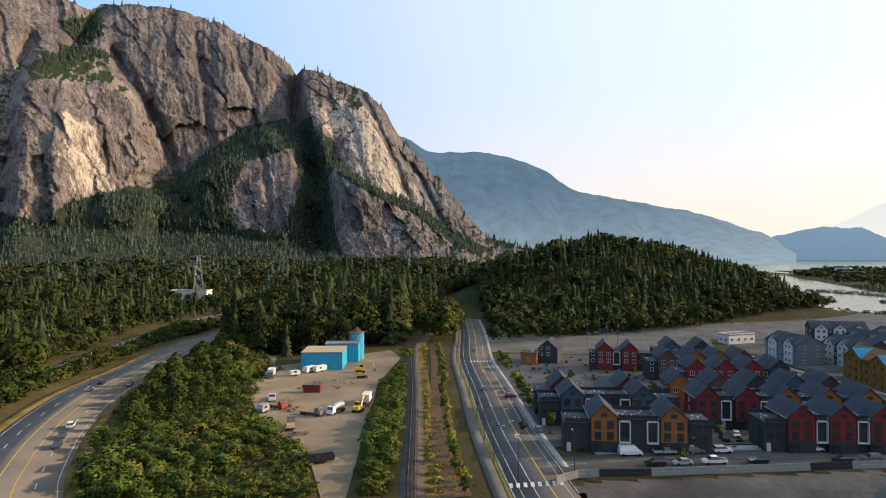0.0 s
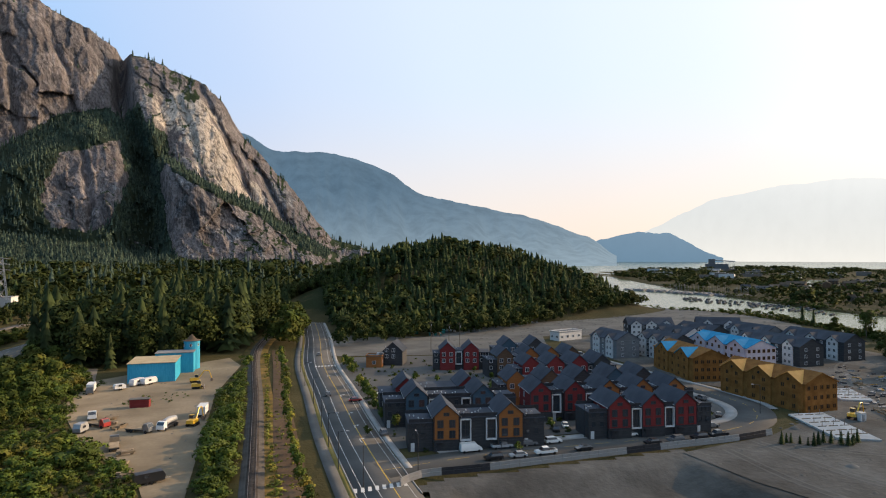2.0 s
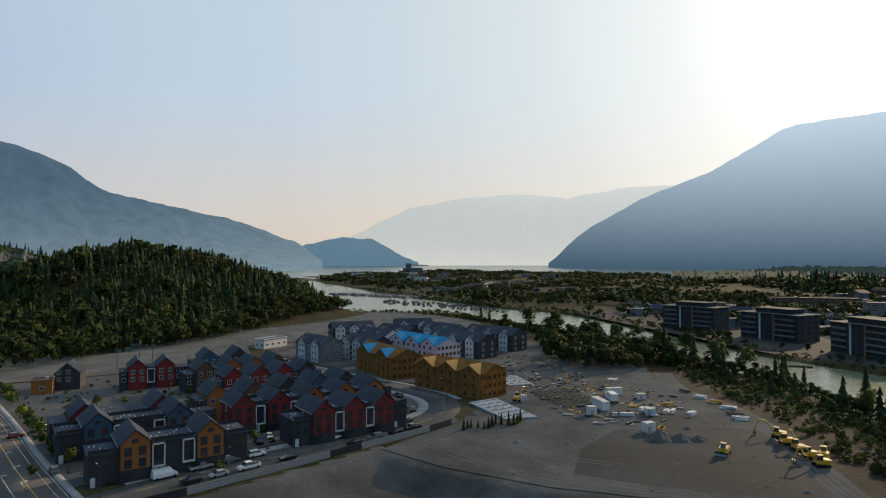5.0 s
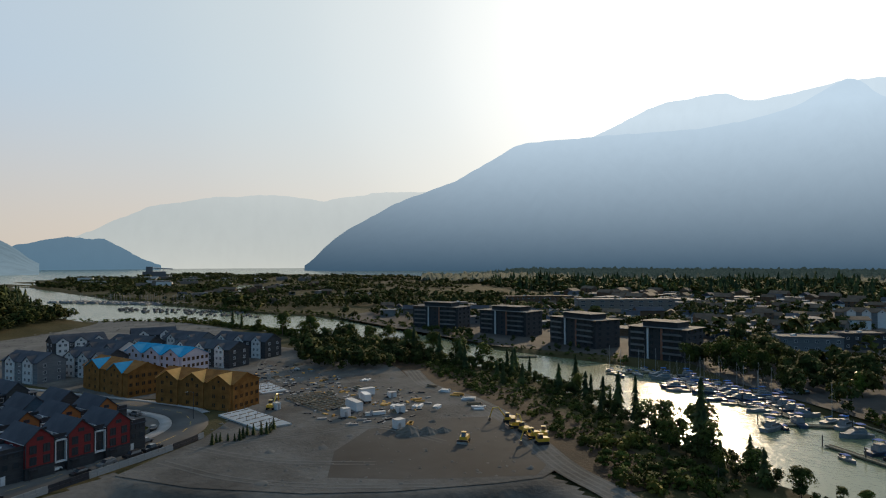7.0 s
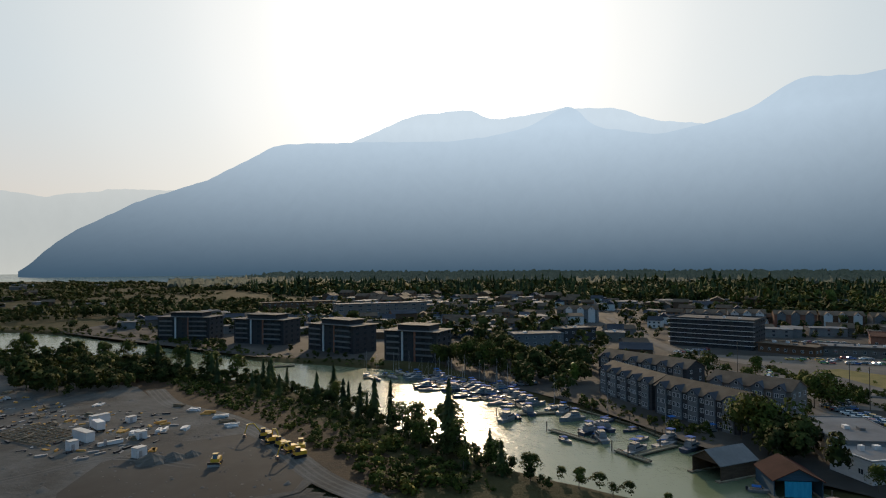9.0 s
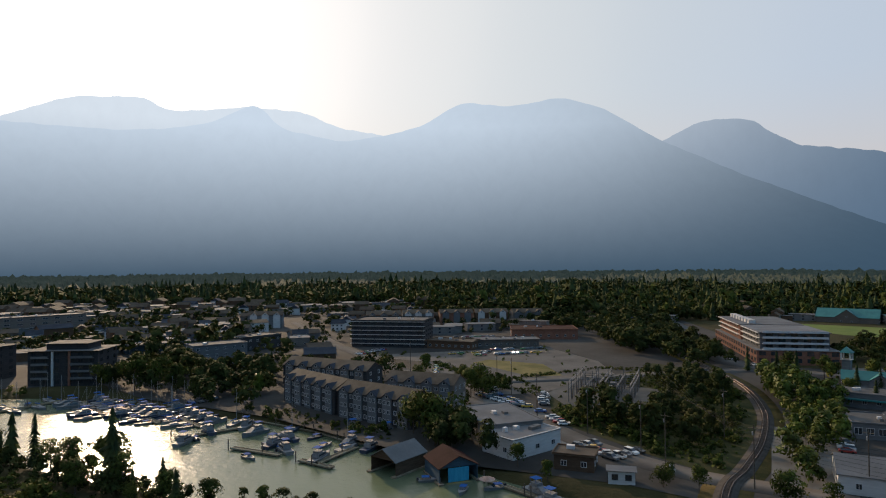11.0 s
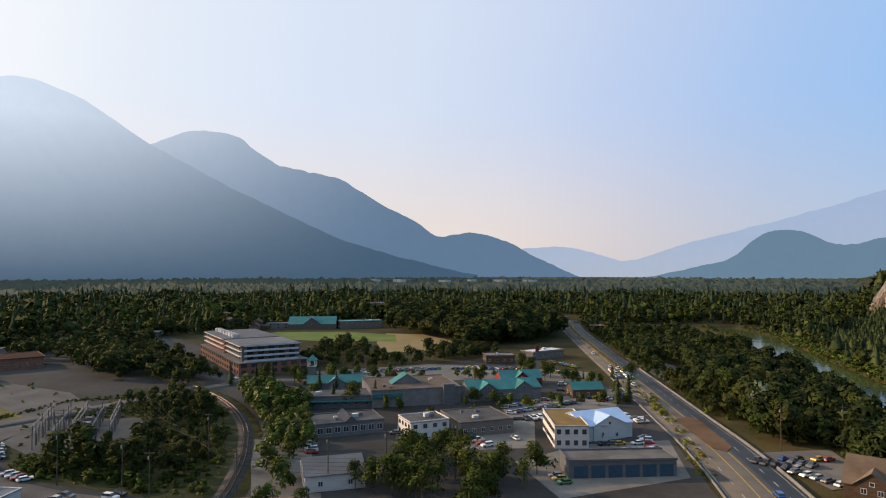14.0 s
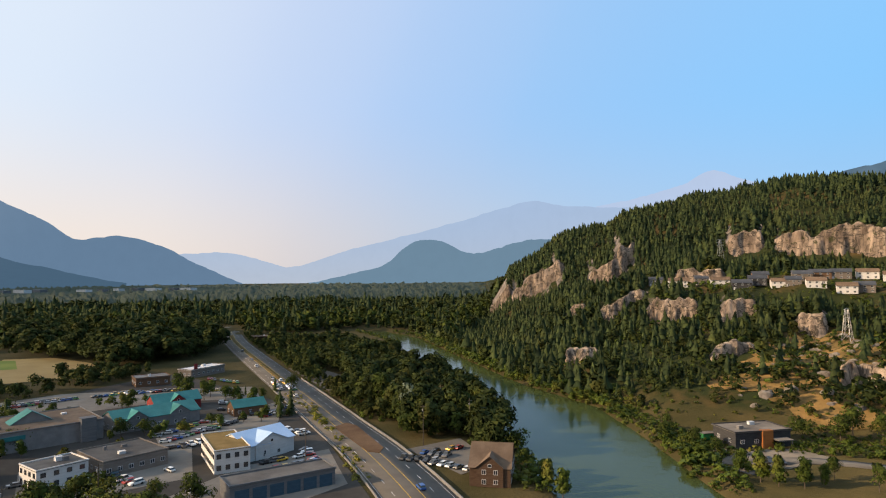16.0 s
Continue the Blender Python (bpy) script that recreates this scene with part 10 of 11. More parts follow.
rt = np.random.default_rng(77)
TREE_KINDS = {}
for nm, mat, n, size, slim, low in (("broadleaf", "leaf", 1150, 0.034, 1.0, 0.14), ("round_tree", "leaf", 1050, 0.036, 1.35, 0.08), ("pale_tree", "pale_leaf", 950, 0.033, 0.9, 0.10), ("yellow_tree", "yellow_leaf", 500, 0.045, 0.8, 0.14), ("sapling", "shrub", 260, 0.066, 0.9, 0.22), ("thin_tree", "leaf", 520, 0.034, 1.0, 0.2)):
    for k in range(3):
        V, F, N = broadleaf(rt, n, 13, size, slim, low)
        TREE_KINDS.setdefault(nm, []).append((mesh_from("crown", V, F, [M[mat]], normals=N), trunk_mesh("trunk", 1.0, 0.022, 7, 80 + k)))
for k in range(3):
    V, F, N = conifer(rt, 17, 8, 0.19, 0.05)
    TREE_KINDS.setdefault("fir", []).append((mesh_from("crown", V, F, [M["fir"]], normals=N), trunk_mesh("trunk", 1.0, 0.018, 0, 90 + k)))
for k in range(2):
    V, F, N = broadleaf(rt, 520, 16, 0.05, 0.5, 0.0)
    TREE_KINDS.setdefault("poplar", []).append((mesh_from("crown", V, F, [M["shrub"]], normals=N), trunk_mesh("trunk", 1.0, 0.016, 3, 95 + k)))
TREE_LABEL = {"broadleaf": "tall green broadleaf tree with uneven crown", "round_tree": "broad round dark-green broadleaf tree", "pale_tree": "silvery pale-leaved poplar tree", "yellow_tree": "yellowing young broadleaf tree", "sapling": "small young street tree with light crown",
              "thin_tree": "thin-crowned broadleaf tree with visible branches", "fir": "dark pointed fir tree with layered boughs", "poplar": "slim columnar poplar tree"}
_tree_n = 0


def tree(kind, x, y, h, spread=1.0, z=None):
    global _tree_n
    _tree_n += 1
    crown, trunk = TREE_KINDS[kind][_tree_n % len(TREE_KINDS[kind])]
    zz = float(land(x, y)) if z is None else z
    ob = thing("tree" if kind != "fir" else "fir_tree", TREE_LABEL[kind], "tree", Matrix.Translation((x, y, zz)) @ pose(0, 0, 0, 0, 0, (_tree_n * 47) % 360) @ Matrix.Diagonal((h * spread, h * spread, h, 1)), "%s trees" % kind.replace("_", " "))
    part("trunk", trunk, ob)
    part("crown", crown, ob)
    return ob


rz = random.Random(33)
# firs and tall trees of the channel bank
for x, y, h in ((241, 108, 17), (203, 70, 16), (180, 44, 21), (258, 150, 12), (212, 82, 9), (252, 135, 10), (170, 30, 10), (226, 95, 11)):
    tree("fir", x, y, h)
for x, y, h in ((192, 58, 12), (186, 46, 14), (174, 40, 11), (168, 28, 8), (160, 18, 7), (158, 6, 5), (152, -2, 4), (150, -14, 3.5), (198, 64, 10), (234, 104, 10), (222, 88, 9), (164, 36, 7), (178, 52, 10), (148, -28, 3), (262, 166, 13), (270, 186, 14), (274, 205, 15), (278, 224, 15), (282, 244, 16), (285, 262, 14), (288, 282, 14), (266, 240, 12), (270, 262, 12)):
    tree(rz.choice(("broadleaf", "thin_tree", "broadleaf")), x, y, h, rz.uniform(0.9, 1.2))
for x, y, h in ((300, 330, 18), (306, 345, 15), (294, 352, 17), (318, 352, 13), (310, 420, 12), (316, 440, 15), (304, 392, 9)):
    tree(rz.choice(("fir", "broadleaf")), x, y, h)
# street and garden trees of the townhouses
for k in range(46):
    gx_ = rz.uniform(-4, 100)
    rowy = rz.choice((158.6, 171.5, 179, 180, 199, 222, 226, 232, 250, 254, 272, 281, 300, 306))
    if rowy < 175 and gx_ < 8:
        continue
    tree("sapling", gx_, rowy + rz.uniform(-1, 1) + (gx_ * 0.06 if rowy < 175 else 0), rz.uniform(2.6, 4.6), 1.1)
for k in range(34):
    t = rz.random()
    x, y = -10 + 7 * (1 - t) - 14 * t + rz.uniform(-1.5, 1.5) + 7.5, 180 + 130 * t
    tree(rz.choice(("sapling", "sapling", "yellow_tree")), x + 2.0, y, rz.uniform(3, 5.5), 1.0)
# conifer saplings by the slab
for k in range(15):
    tree("fir", 108 + 22 * k / 15 + rz.uniform(-0.5, 0.5), 158.5 - 2.5 * k / 15 + 3 * math.sin(k) * 0.5, rz.uniform(2.2, 4.2), 1.3, 0.0)
# trees by the path along the railway
for k in range(40):
    t = k / 40
    x, y = np.interp(t, [0, 0.2, 0.45, 0.75, 1], [-13.5, -19.5, -29, -39.5, -49]), np.interp(t, [0, 0.2, 0.45, 0.75, 1], [131, 165, 222, 290, 345])
    tree(rz.choice(("sapling", "yellow_tree", "sapling")), float(x) + rz.uniform(-0.8, 0.8), float(y), rz.uniform(2.6, 5.0), 1.15)
# riverside and shops
for x, y, h, kd in ((34, -290, 17, "pale_tree"), (30, -300, 15, "pale_tree"), (44, -306, 13, "broadleaf"), (10, -290, 15, "broadleaf"), (2, -296, 16, "thin_tree"), (-6, -285, 15, "thin_tree"), (20, -268, 10, "broadleaf"), (-12, -244, 11, "round_tree"), (-14, -222, 8, "broadleaf"), (-20, -205, 11, "poplar"), (-24, -200, 12, "poplar"), (-19, -213, 9, "poplar"), (26, -280, 14, "broadleaf"), (14, -308, 17, "round_tree"),
                    (52, -318, 18, "broadleaf"), (6, -270, 9, "round_tree"), (-2, -255, 8, "round_tree"), (62, -335, 15, "broadleaf")):
    tree(kd, x, y, h)
for x, y, h, kd in ((232, -240, 12, "fir"), (226, -246, 11, "fir"), (204, -220, 11, "fir"), (196, -224, 12, "round_tree"), (180, -238, 10, "round_tree"), (189, -232, 12, "fir"), (172, -228, 8, "poplar"), (178, -226, 8, "poplar"), (218, -222, 9, "broadleaf"), (150, -256, 9, "round_tree"), (143, -262, 8, "round_tree"), (126, -262, 7, "sapling"),
                    (96, -296, 13, "fir"), (92, -300, 14, "fir"), (100, -308, 9, "broadleaf"), (150, -335, 11, "broadleaf"), (164, -345, 12, "broadleaf"), (136, -330, 9, "broadleaf"), (118, -322, 10, "broadleaf"), (176, -360, 12, "broadleaf"), (208, -270, 9, "broadleaf"), (236, -262, 10, "broadleaf"), (262, -236, 14, "fir"), (268, -230, 13, "fir"), (286, -228, 13, "fir"), (276, -244, 12, "broadleaf"), (256, -246, 12, "broadleaf"), (244, -262, 11, "broadleaf")):
    tree(kd, x, y, h)
# foreground trees north of the water and by the sheds
for x, y, h, kd in ((206, -47, 18, "round_tree"), (212, -40, 13, "round_tree"), (196, -44, 10, "broadleaf"), (190, -48, 8, "broadleaf"), (170, -62, 7, "broadleaf"), (158, -66, 6, "broadleaf"), (146, -92, 6, "round_tree"), (140, -98, 7, "broadleaf"), (150, -96, 5, "round_tree"), (128, -112, 9, "broadleaf"), (120, -118, 8, "thin_tree"),
                    (118, -158, 11, "thin_tree"), (112, -160, 12, "thin_tree"), (106, -152, 12, "thin_tree"), (100, -150, 12, "thin_tree"), (96, -160, 12, "thin_tree"), (90, -162, 11, "thin_tree"), (108, -144, 12, "thin_tree"), (88, -152, 12, "thin_tree"), (98, -140, 12, "thin_tree"), (120, -146, 9, "thin_tree"), (82, -168, 9, "thin_tree"),
                    (318, 70, 17, "round_tree"), (312, 60, 16, "round_tree"), (322, 82, 15, "round_tree"), (304, 50, 14, "broadleaf"), (340, 60, 12, "broadleaf"), (290, 36, 9, "round_tree"), (288, 14, 12, "poplar"), (330, 10, 14, "fir"), (334, 0, 13, "round_tree"), (326, -46, 12, "round_tree"), (322, -66, 11, "broadleaf"), (298, -58, 10, "broadleaf"), (262, -74, 13, "broadleaf"), (266, -80, 14, "round_tree"), (258, -78, 12, "round_tree"), (276, -74, 12, "broadleaf")):
    tree(kd, x, y, h)
for x, y, h, kd in ((-88, -212, 12, "poplar"), (-92, -208, 11, "poplar"), (-99, -206, 12, "poplar"), (-106, -208, 8, "poplar"), (-86, -222, 10, "poplar"), (-84, -240, 7, "round_tree"), (-80, -252, 8, "round_tree"), (-90, -232, 6, "round_tree"), (-112, -214, 8, "broadleaf"), (-120, -204, 9, "broadleaf"), (-140, -262, 12, "broadleaf"), (-148, -268, 13, "broadleaf"), (-156, -262, 12, "broadleaf"), (-128, -268, 10, "round_tree"), (-164, -250, 14, "poplar"), (-72, -262, 8, "broadleaf"), (-76, -272, 9, "thin_tree")):
    tree(kd, x, y, h)

for k in range(26):
    tree(rz.choice(("broadleaf", "thin_tree", "round_tree", "thin_tree")), rz.uniform(84, 126), rz.uniform(-182, -138), rz.uniform(8, 13))
for k in range(22):
    t = rz.random()
    tree(rz.choice(("round_tree", "broadleaf", "fir", "sapling")), 268 - 160 * t + rz.uniform(-6, 6), -258 - 104 * t + rz.uniform(-8, 8), rz.uniform(5, 10))
for k in range(14):
    t = rz.random()
    tree(rz.choice(("sapling", "round_tree", "sapling")), 150 - 60 * t + rz.uniform(-4, 4), -244 - 60 * t + rz.uniform(-8, 8), rz.uniform(3.5, 7))

# ---------------------------------------------------------------- thickets and shrubs
def thicket(name, poly, spacing, seed, lo, hi, mat, label, fine=True, avoid=(), clear=(), keep=1.0):
    pts = scatter(poly, spacing, seed, avoid, clear, keep=keep)
    return wood(name + "_thicket", {True: BUSH_FINE, False: BUSH, None: BUSH_LOW}[fine], pts, lo, hi, M[mat], seed + 1, label, (1.0, 1.6))


RS = [(HWY, 15), (RAIL, 4.5)]
thicket("yardside", [(-92, 112), (-118, 165), (-138, 215), (-146, 260), (-156, 315), (-128, 300), (-112, 268), (-104, 226), (-76, 176), (-66, 160), (-72, 120)], 3.3, 141, 2.0, 5.0, "shrub", "dense green shrubs between highway and yard", avoid=[LOT], clear=RS)
thicket("yard_edge", [(-76, 174), (-57, 157), (-45, 128), (-44, 105), (-70, 108), (-72, 140)], 2.4, 143, 0.8, 2.4, "shrub", "low dry shrubs at the yard's edge", False, avoid=[LOT])
hp2 = scatter([(-112, 160), (-136, 214), (-148, 262), (-158, 318), (-140, 318), (-124, 268), (-112, 226), (-98, 190)], 6.0, 145, clear=RS)
wood("yardside_trees", LEAF_MID, hp2, 6, 11, M["leaf"], 146, "broadleaf trees rising from the shrubs beside the highway")
thicket("track_west", [(-62, 330), (-58, 300), (-55, 240), (-44, 178), (-34, 127), (-29.5, 127), (-37, 178), (-48, 245), (-63, 335)], 2.4, 147, 1.8, 4.2, "shrub", "green shrubs along the railway", avoid=[LOT], clear=[(RAIL, 4.2)])
thicket("track_east", [(-20.5, 130), (-17.5, 130), (-26, 170), (-38, 240), (-52, 330), (-56, 330), (-42, 240), (-30, 170)], 1.35, 149, 0.5, 1.6, "yellow_leaf", "tall yellow grass and weeds beside the railway", None, clear=[(RAIL, 3.4)])
qy = scatter([(300, 62), (322, 96), (345, 88), (420, 75), (345, 40), (345, 6), (318, 0), (290, 36), (272, 26)], 9.0, 195, keep=0.75)
wood("quay_trees", LEAF_MID, qy, 8, 15, M["wood_leaf"], 196, "dark broadleaf trees behind the marina")
qz = scatter([(345, 130), (362, 196), (395, 322), (425, 420), (402, 420), (372, 318), (340, 215), (330, 130)], 8.0, 197, keep=0.5)
wood("promenade_trees", LEAF_LOW, qz, 5, 9, M["wood_leaf"], 198, "small trees along the waterfront promenade")
def fringe(name, water, lo, hi, y_range, spacing, seed, h1, h2, mat, label):
    """Bushes hugging a water's edge."""
    rg_ = np.random.default_rng(seed)
    xs, ys = [p[0] for p in water], [p[1] for p in water]
    X, Y = np.meshgrid(np.arange(min(xs) - 15, max(xs) + 15, spacing), np.arange(max(min(ys) - 15, y_range[0]), min(max(ys) + 15, y_range[1]), spacing))
    X, Y = X.ravel() + rg_.uniform(-0.5, 0.5, X.size) * spacing, Y.ravel() + rg_.uniform(-0.5, 0.5, Y.size) * spacing
    d = signed(X, Y, water)
    ok = (d < -lo) & (d > -hi) & (rg_.random(X.size) < 0.85)
    X, Y = X[ok], Y[ok]
    z = land(X, Y)
    ok = z > -2.4
    return wood(name + "_thicket", BUSH_LOW, np.stack([X, Y, z - 0.2], 1)[ok], h1, h2, M[mat], seed + 1, label, (1.0, 1.7))


fringe("river_edge", RIVER, 1.0, 13, (-740, -200), 3.2, 201, 1.2, 4.2, "shrub", "bright green bushes hugging the river's edge")
fringe("channel_bank", CHANNEL, 1.0, 12, (120, 1000), 4.5, 203, 1.5, 4.5, "leaf", "dark bushes hugging the channel's edge")
thicket("yard_weeds", [(-84, 224), (-70, 228), (-64, 240), (-72, 246), (-84, 238)], 1.9, 205, 0.4, 1.4, "shrub", "island of weeds in the gravel yard", False, keep=0.7)
thicket("yard_rim", [(-112, 268), (-104, 224), (-76, 175), (-56, 156), (-43, 127), (-46, 126), (-60, 158), (-80, 178), (-99, 225), (-106, 266)], 2.2, 207, 0.5, 2.0, "shrub", "weeds creeping onto the gravel yard", False, keep=0.5)
aw = scatter([(579, -299), (700, -420), (586, -384), (440, -290), (352, -238), (346, -200), (402, -206), (480, -250)], 7.5, 209, clear=[([(284, -240), (316, -240), (413, -285), (509, -331), (640, -380)], 11)])
wood("corner_wood", LEAF_LOW, aw, 8, 15, M["wood_leaf"], 210, "dense dark wood beside the avenue", (1.0, 1.3))
pc = scatter([(282, -76), (272, -78), (266, -94), (282, -96)], 3.6, 211)
wood("lot_poplars", LEAF_MID, pc, 8, 12, M["leaf"], 212, "clump of slender green trees by the parked cars", (0.6, 0.8))
qf = scatter([(262, 4), (240, -12), (214, -34), (196, -34), (200, -28), (230, 0), (250, 12)], 3.4, 213)
wood("quay_green_thicket", BUSH, qf, 1.2, 4.0, M["leaf"], 214, "dark shrubs on the bank below the apartments")
wq = scatter([(186, -44), (206, -40), (222, -52), (214, -58), (188, -54), (170, -60), (166, -66)], 5.0, 215)
wood("warehouse_trees", LEAF_MID, wq, 5, 11, M["wood_leaf"], 216, "dark trees in front of the warehouses")
thicket("lot_hedge2", [(262, -104), (300, -104), (318, -160), (302, -186), (298, -182), (312, -158), (296, -108), (262, -108)], 2.0, 217, 1.0, 2.4, "leaf", "dark hedge between the lots", False)
thicket("lot_hedge", [(258, -100), (300, -84), (364, -76), (364, -80), (300, -90), (258, -106)], 2.2, 192, 1.2, 2.6, "leaf", "dark hedge along the vacant lot", False)
thicket("verge_slope", [(36, -206), (48, -232), (66, -268), (84, -300), (98, -322), (92, -326), (76, -300), (58, -268), (40, -234), (30, -208)], 2.6, 194, 0.8, 2.6, "shrub", "green and tawny bushes on the slope below the highway", False, clear=[(HWY, 12.5)])
thicket("garden", [(2, 158), (30, 164), (62, 169), (100, 180), (110, 200), (106, 250), (96, 312), (30, 312), (-14, 300), (-6, 230)], 5.0, 188, 0.7, 2.2, "leaf", "dark shrubs and small trees between the townhouses", False, clear=[(STREET, 6.0), (ROAD, 9.6)], keep=0.6)
thicket("strip", [(-17.4, 129), (-12.4, 131), (-19, 165), (-29, 222), (-39, 290), (-47, 345), (-52, 345), (-43, 290), (-34, 230), (-24.5, 165)], 1.7, 189, 0.35, 1.1, "yellow_leaf", "low dry weeds on the bare strip by the railway", None, keep=0.8)
gw_ = scatter([(-30, 335), (-32, 420), (-6, 398), (32, 396), (20, 372), (-4, 352)], 7.0, 190, clear=[(ROAD, 10)], keep=0.7)
wood("gravel_edge_trees", LEAF_LOW, gw_, 6, 13, M["wood_leaf"], 191, "broadleaf trees between road and gravel")
thicket("highway_bank", [(-162, 165), (-180, 215), (-188, 262), (-204, 330), (-208, 420), (-240, 420), (-222, 330), (-206, 262), (-205, 205), (-190, 150)], 3.6, 151, 2.0, 5.5, "leaf", "bushy trees along the highway bank", False, clear=[(HWY, 16), (LANE, 5)])
wb = scatter([(-190, 170), (-206, 215), (-222, 330), (-280, 330), (-300, 240), (-240, 150)], 7.0, 153, clear=[(HWY, 19), (LANE, 6)])
wood("highway_bank_trees", LEAF_LOW, wb, 8, 15, M["leaf"], 154, "broadleaf trees above the highway bank")
thicket("site_bank", [(140, 52), (156, 62), (186, 98), (206, 128), (224, 158), (246, 190), (256, 232), (268, 232), (262, 180), (236, 126), (206, 84), (172, 46), (150, 22)], 3.2, 155, 1.2, 3.6, "leaf", "dark scrub on the bank above the channel", False, keep=0.8)
thicket("channel_edge", [(262, 236), (282, 300), (300, 380), (306, 460), (296, 530), (266, 565), (312, 500), (318, 440), (312, 380), (296, 310), (284, 236)], 4.0, 157, 2.0, 6.0, "leaf", "bushes along the channel's edge", False)
thicket("crossing", [(215, -94), (160, -108), (150, -119), (178, -142), (208, -168), (250, -192), (284, -205), (288, -160), (278, -126), (244, -104)], 4.0, 159, 1.6, 4.2, "leaf", "dense shrubs beside the curving railway", False, clear=[(RAIL, 6)], avoid=[[(240, -104), (216, -128), (254, -158), (286, -132)]])
thicket("railside", [(213, -95), (160, -108), (150, -119), (178, -144), (208, -170), (250, -194), (288, -206), (312, -194), (290, -150)], 3.3, 207, 0.5, 1.9, "shrub", "low weeds and brambles beside the curving railway", None, clear=[(RAIL, 4.5)], avoid=[[(240, -104), (214, -128), (254, -160), (288, -132)]])
cp = scatter([(212, -98), (176, -112), (172, -132), (208, -164), (250, -188), (280, -200), (284, -168), (246, -160), (240, -120)], 6.5, 161, clear=[(RAIL, 9)], avoid=[[(240, -102), (214, -128), (254, -160), (288, -132)]])
wood("crossing_trees", LEAF_MID, cp, 7, 13, M["wood_leaf"], 162, "broadleaf trees beside the curving railway")
cq = scatter([(136, -120), (150, -132), (190, -166), (225, -192), (252, -208), (256, -232), (226, -214), (200, -204), (170, -172), (150, -148), (134, -128)], 5.5, 163, clear=[(RAIL, 6)])
wood("curve_trees", LEAF_MID, cq, 6, 13, M["shrub"], 164, "green trees inside the railway curve")
thicket("highway_verge", [(60, -256), (92, -318), (112, -352), (106, -358), (84, -318), (46, -232), (36, -205), (44, -205)], 2.6, 165, 0.6, 2.2, "yellow_leaf", "dry weeds along the highway edge", keep=0.8)
thicket("river_bank", [(-60, -335), (-22, -405), (14, -505), (75, -690), (60, -700), (0, -520), (-38, -420), (-76, -345), (-84, -300), (-84, -240), (-70, -222), (-66, -268)], 3.6, 167, 1.5, 4.5, "shrub", "bright green bushes along the river bank", False)
thicket("bluff_scrub", [(-66, -330), (-30, -420), (-80, -520), (-200, -580), (-420, -540), (-420, -300), (-170, -250), (-90, -290)], 6.3, 169, 1.5, 4.5, "shrub", "green and tawny scrub on the bluff slopes", None, keep=0.8)
thicket("tawny_slope", [(-105, -315), (-135, -345), (-165, -400), (-205, -415), (-260, -395), (-300, -330), (-200, -270), (-140, -275)], 3.0, 187, 0.5, 1.9, "shrub", "tawny dry scrub on the open rocky slope", None, keep=0.6)
thicket("fire_hall", [(-84, -214), (-70, -232), (-76, -262), (-92, -276), (-130, -272), (-175, -262), (-190, -225), (-160, -200), (-150, -222), (-112, -246), (-92, -222)], 3.0, 171, 0.8, 2.8, "shrub", "shrubs and rough grass round the fire hall", False, avoid=[[(-93, -247), (-120, -254), (-123, -272), (-97, -268)], [(-78, -232), (-104, -226), (-140, -222), (-140, -240), (-100, -248)]], keep=0.85)
bt = scatter([(300, -292), (262, -300), (222, -375), (240, -385), (262, -362), (300, -360), (352, -404), (366, -400), (330, -335)], 8.0, 173, keep=0.8)
wood("field_edge_trees", LEAF_LOW, bt, 5.5, 10, M["wood_leaf"], 174, "trees between the shops and the sports field", (0.9, 1.3))
bf = scatter([(274, -398), (262, -380), (232, -372), (220, -420), (258, -436)], 6.5, 179)
wood("field_end_trees", LEAF_LOW, bf, 6, 11, M["wood_leaf"], 180, "broadleaf trees at the end of the dry field", (0.9, 1.3))
bb = scatter([(262, -432), (224, -500), (230, -590), (262, -690), (430, -700), (520, -640), (420, -560), (380, -500), (330, -485), (296, -472)], 8.5, 175, clear=[(HWY, 18)])
wood("north_wood", LEAF_MID, bb, 16, 26, M["wood_leaf"], 176, "tall dense green wood north of the shops", (0.9, 1.3))
tt = scatter(TOWN_A + [], 9.5, 177, keep=0.7)
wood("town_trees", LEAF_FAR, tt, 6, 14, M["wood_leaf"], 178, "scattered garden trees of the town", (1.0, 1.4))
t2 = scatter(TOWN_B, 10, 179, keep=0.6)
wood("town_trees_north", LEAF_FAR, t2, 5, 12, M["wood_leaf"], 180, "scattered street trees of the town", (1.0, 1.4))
t3 = scatter([(500, -240), (560, -160), (700, -140), (820, -300), (700, -560), (520, -560), (540, -400)], 11, 181, keep=0.8, avoid=[[(545, -405), (660, -405), (790, -510), (760, -535), (690, -520), (590, -500), (512, -475), (512, -435)]])
wood("suburb_trees", LEAF_FAR, t3, 9, 18, M["wood_leaf"], 182, "trees between the northern houses", (1.0, 1.4))
t4 = scatter([(385, -220), (300, -205), (300, -232), (420, -284), (520, -330), (560, -200), (490, -215)], 9, 183, keep=0.7)
wood("avenue_trees", LEAF_LOW, t4, 8, 16, M["wood_leaf"], 184, "dense trees beside the avenue", (1.0, 1.3))
t5 = scatter([(395, 330), (425, 430), (560, 460), (430, 560), (425, 640), (600, 640), (760, 440), (700, 330), (600, 350), (440, 440)], 11, 185, keep=0.75)
wood("quay_wood", LEAF_FAR, t5, 8, 15, M["wood_leaf"], 186, "dark trees along the far channel bank", (1.0, 1.5))


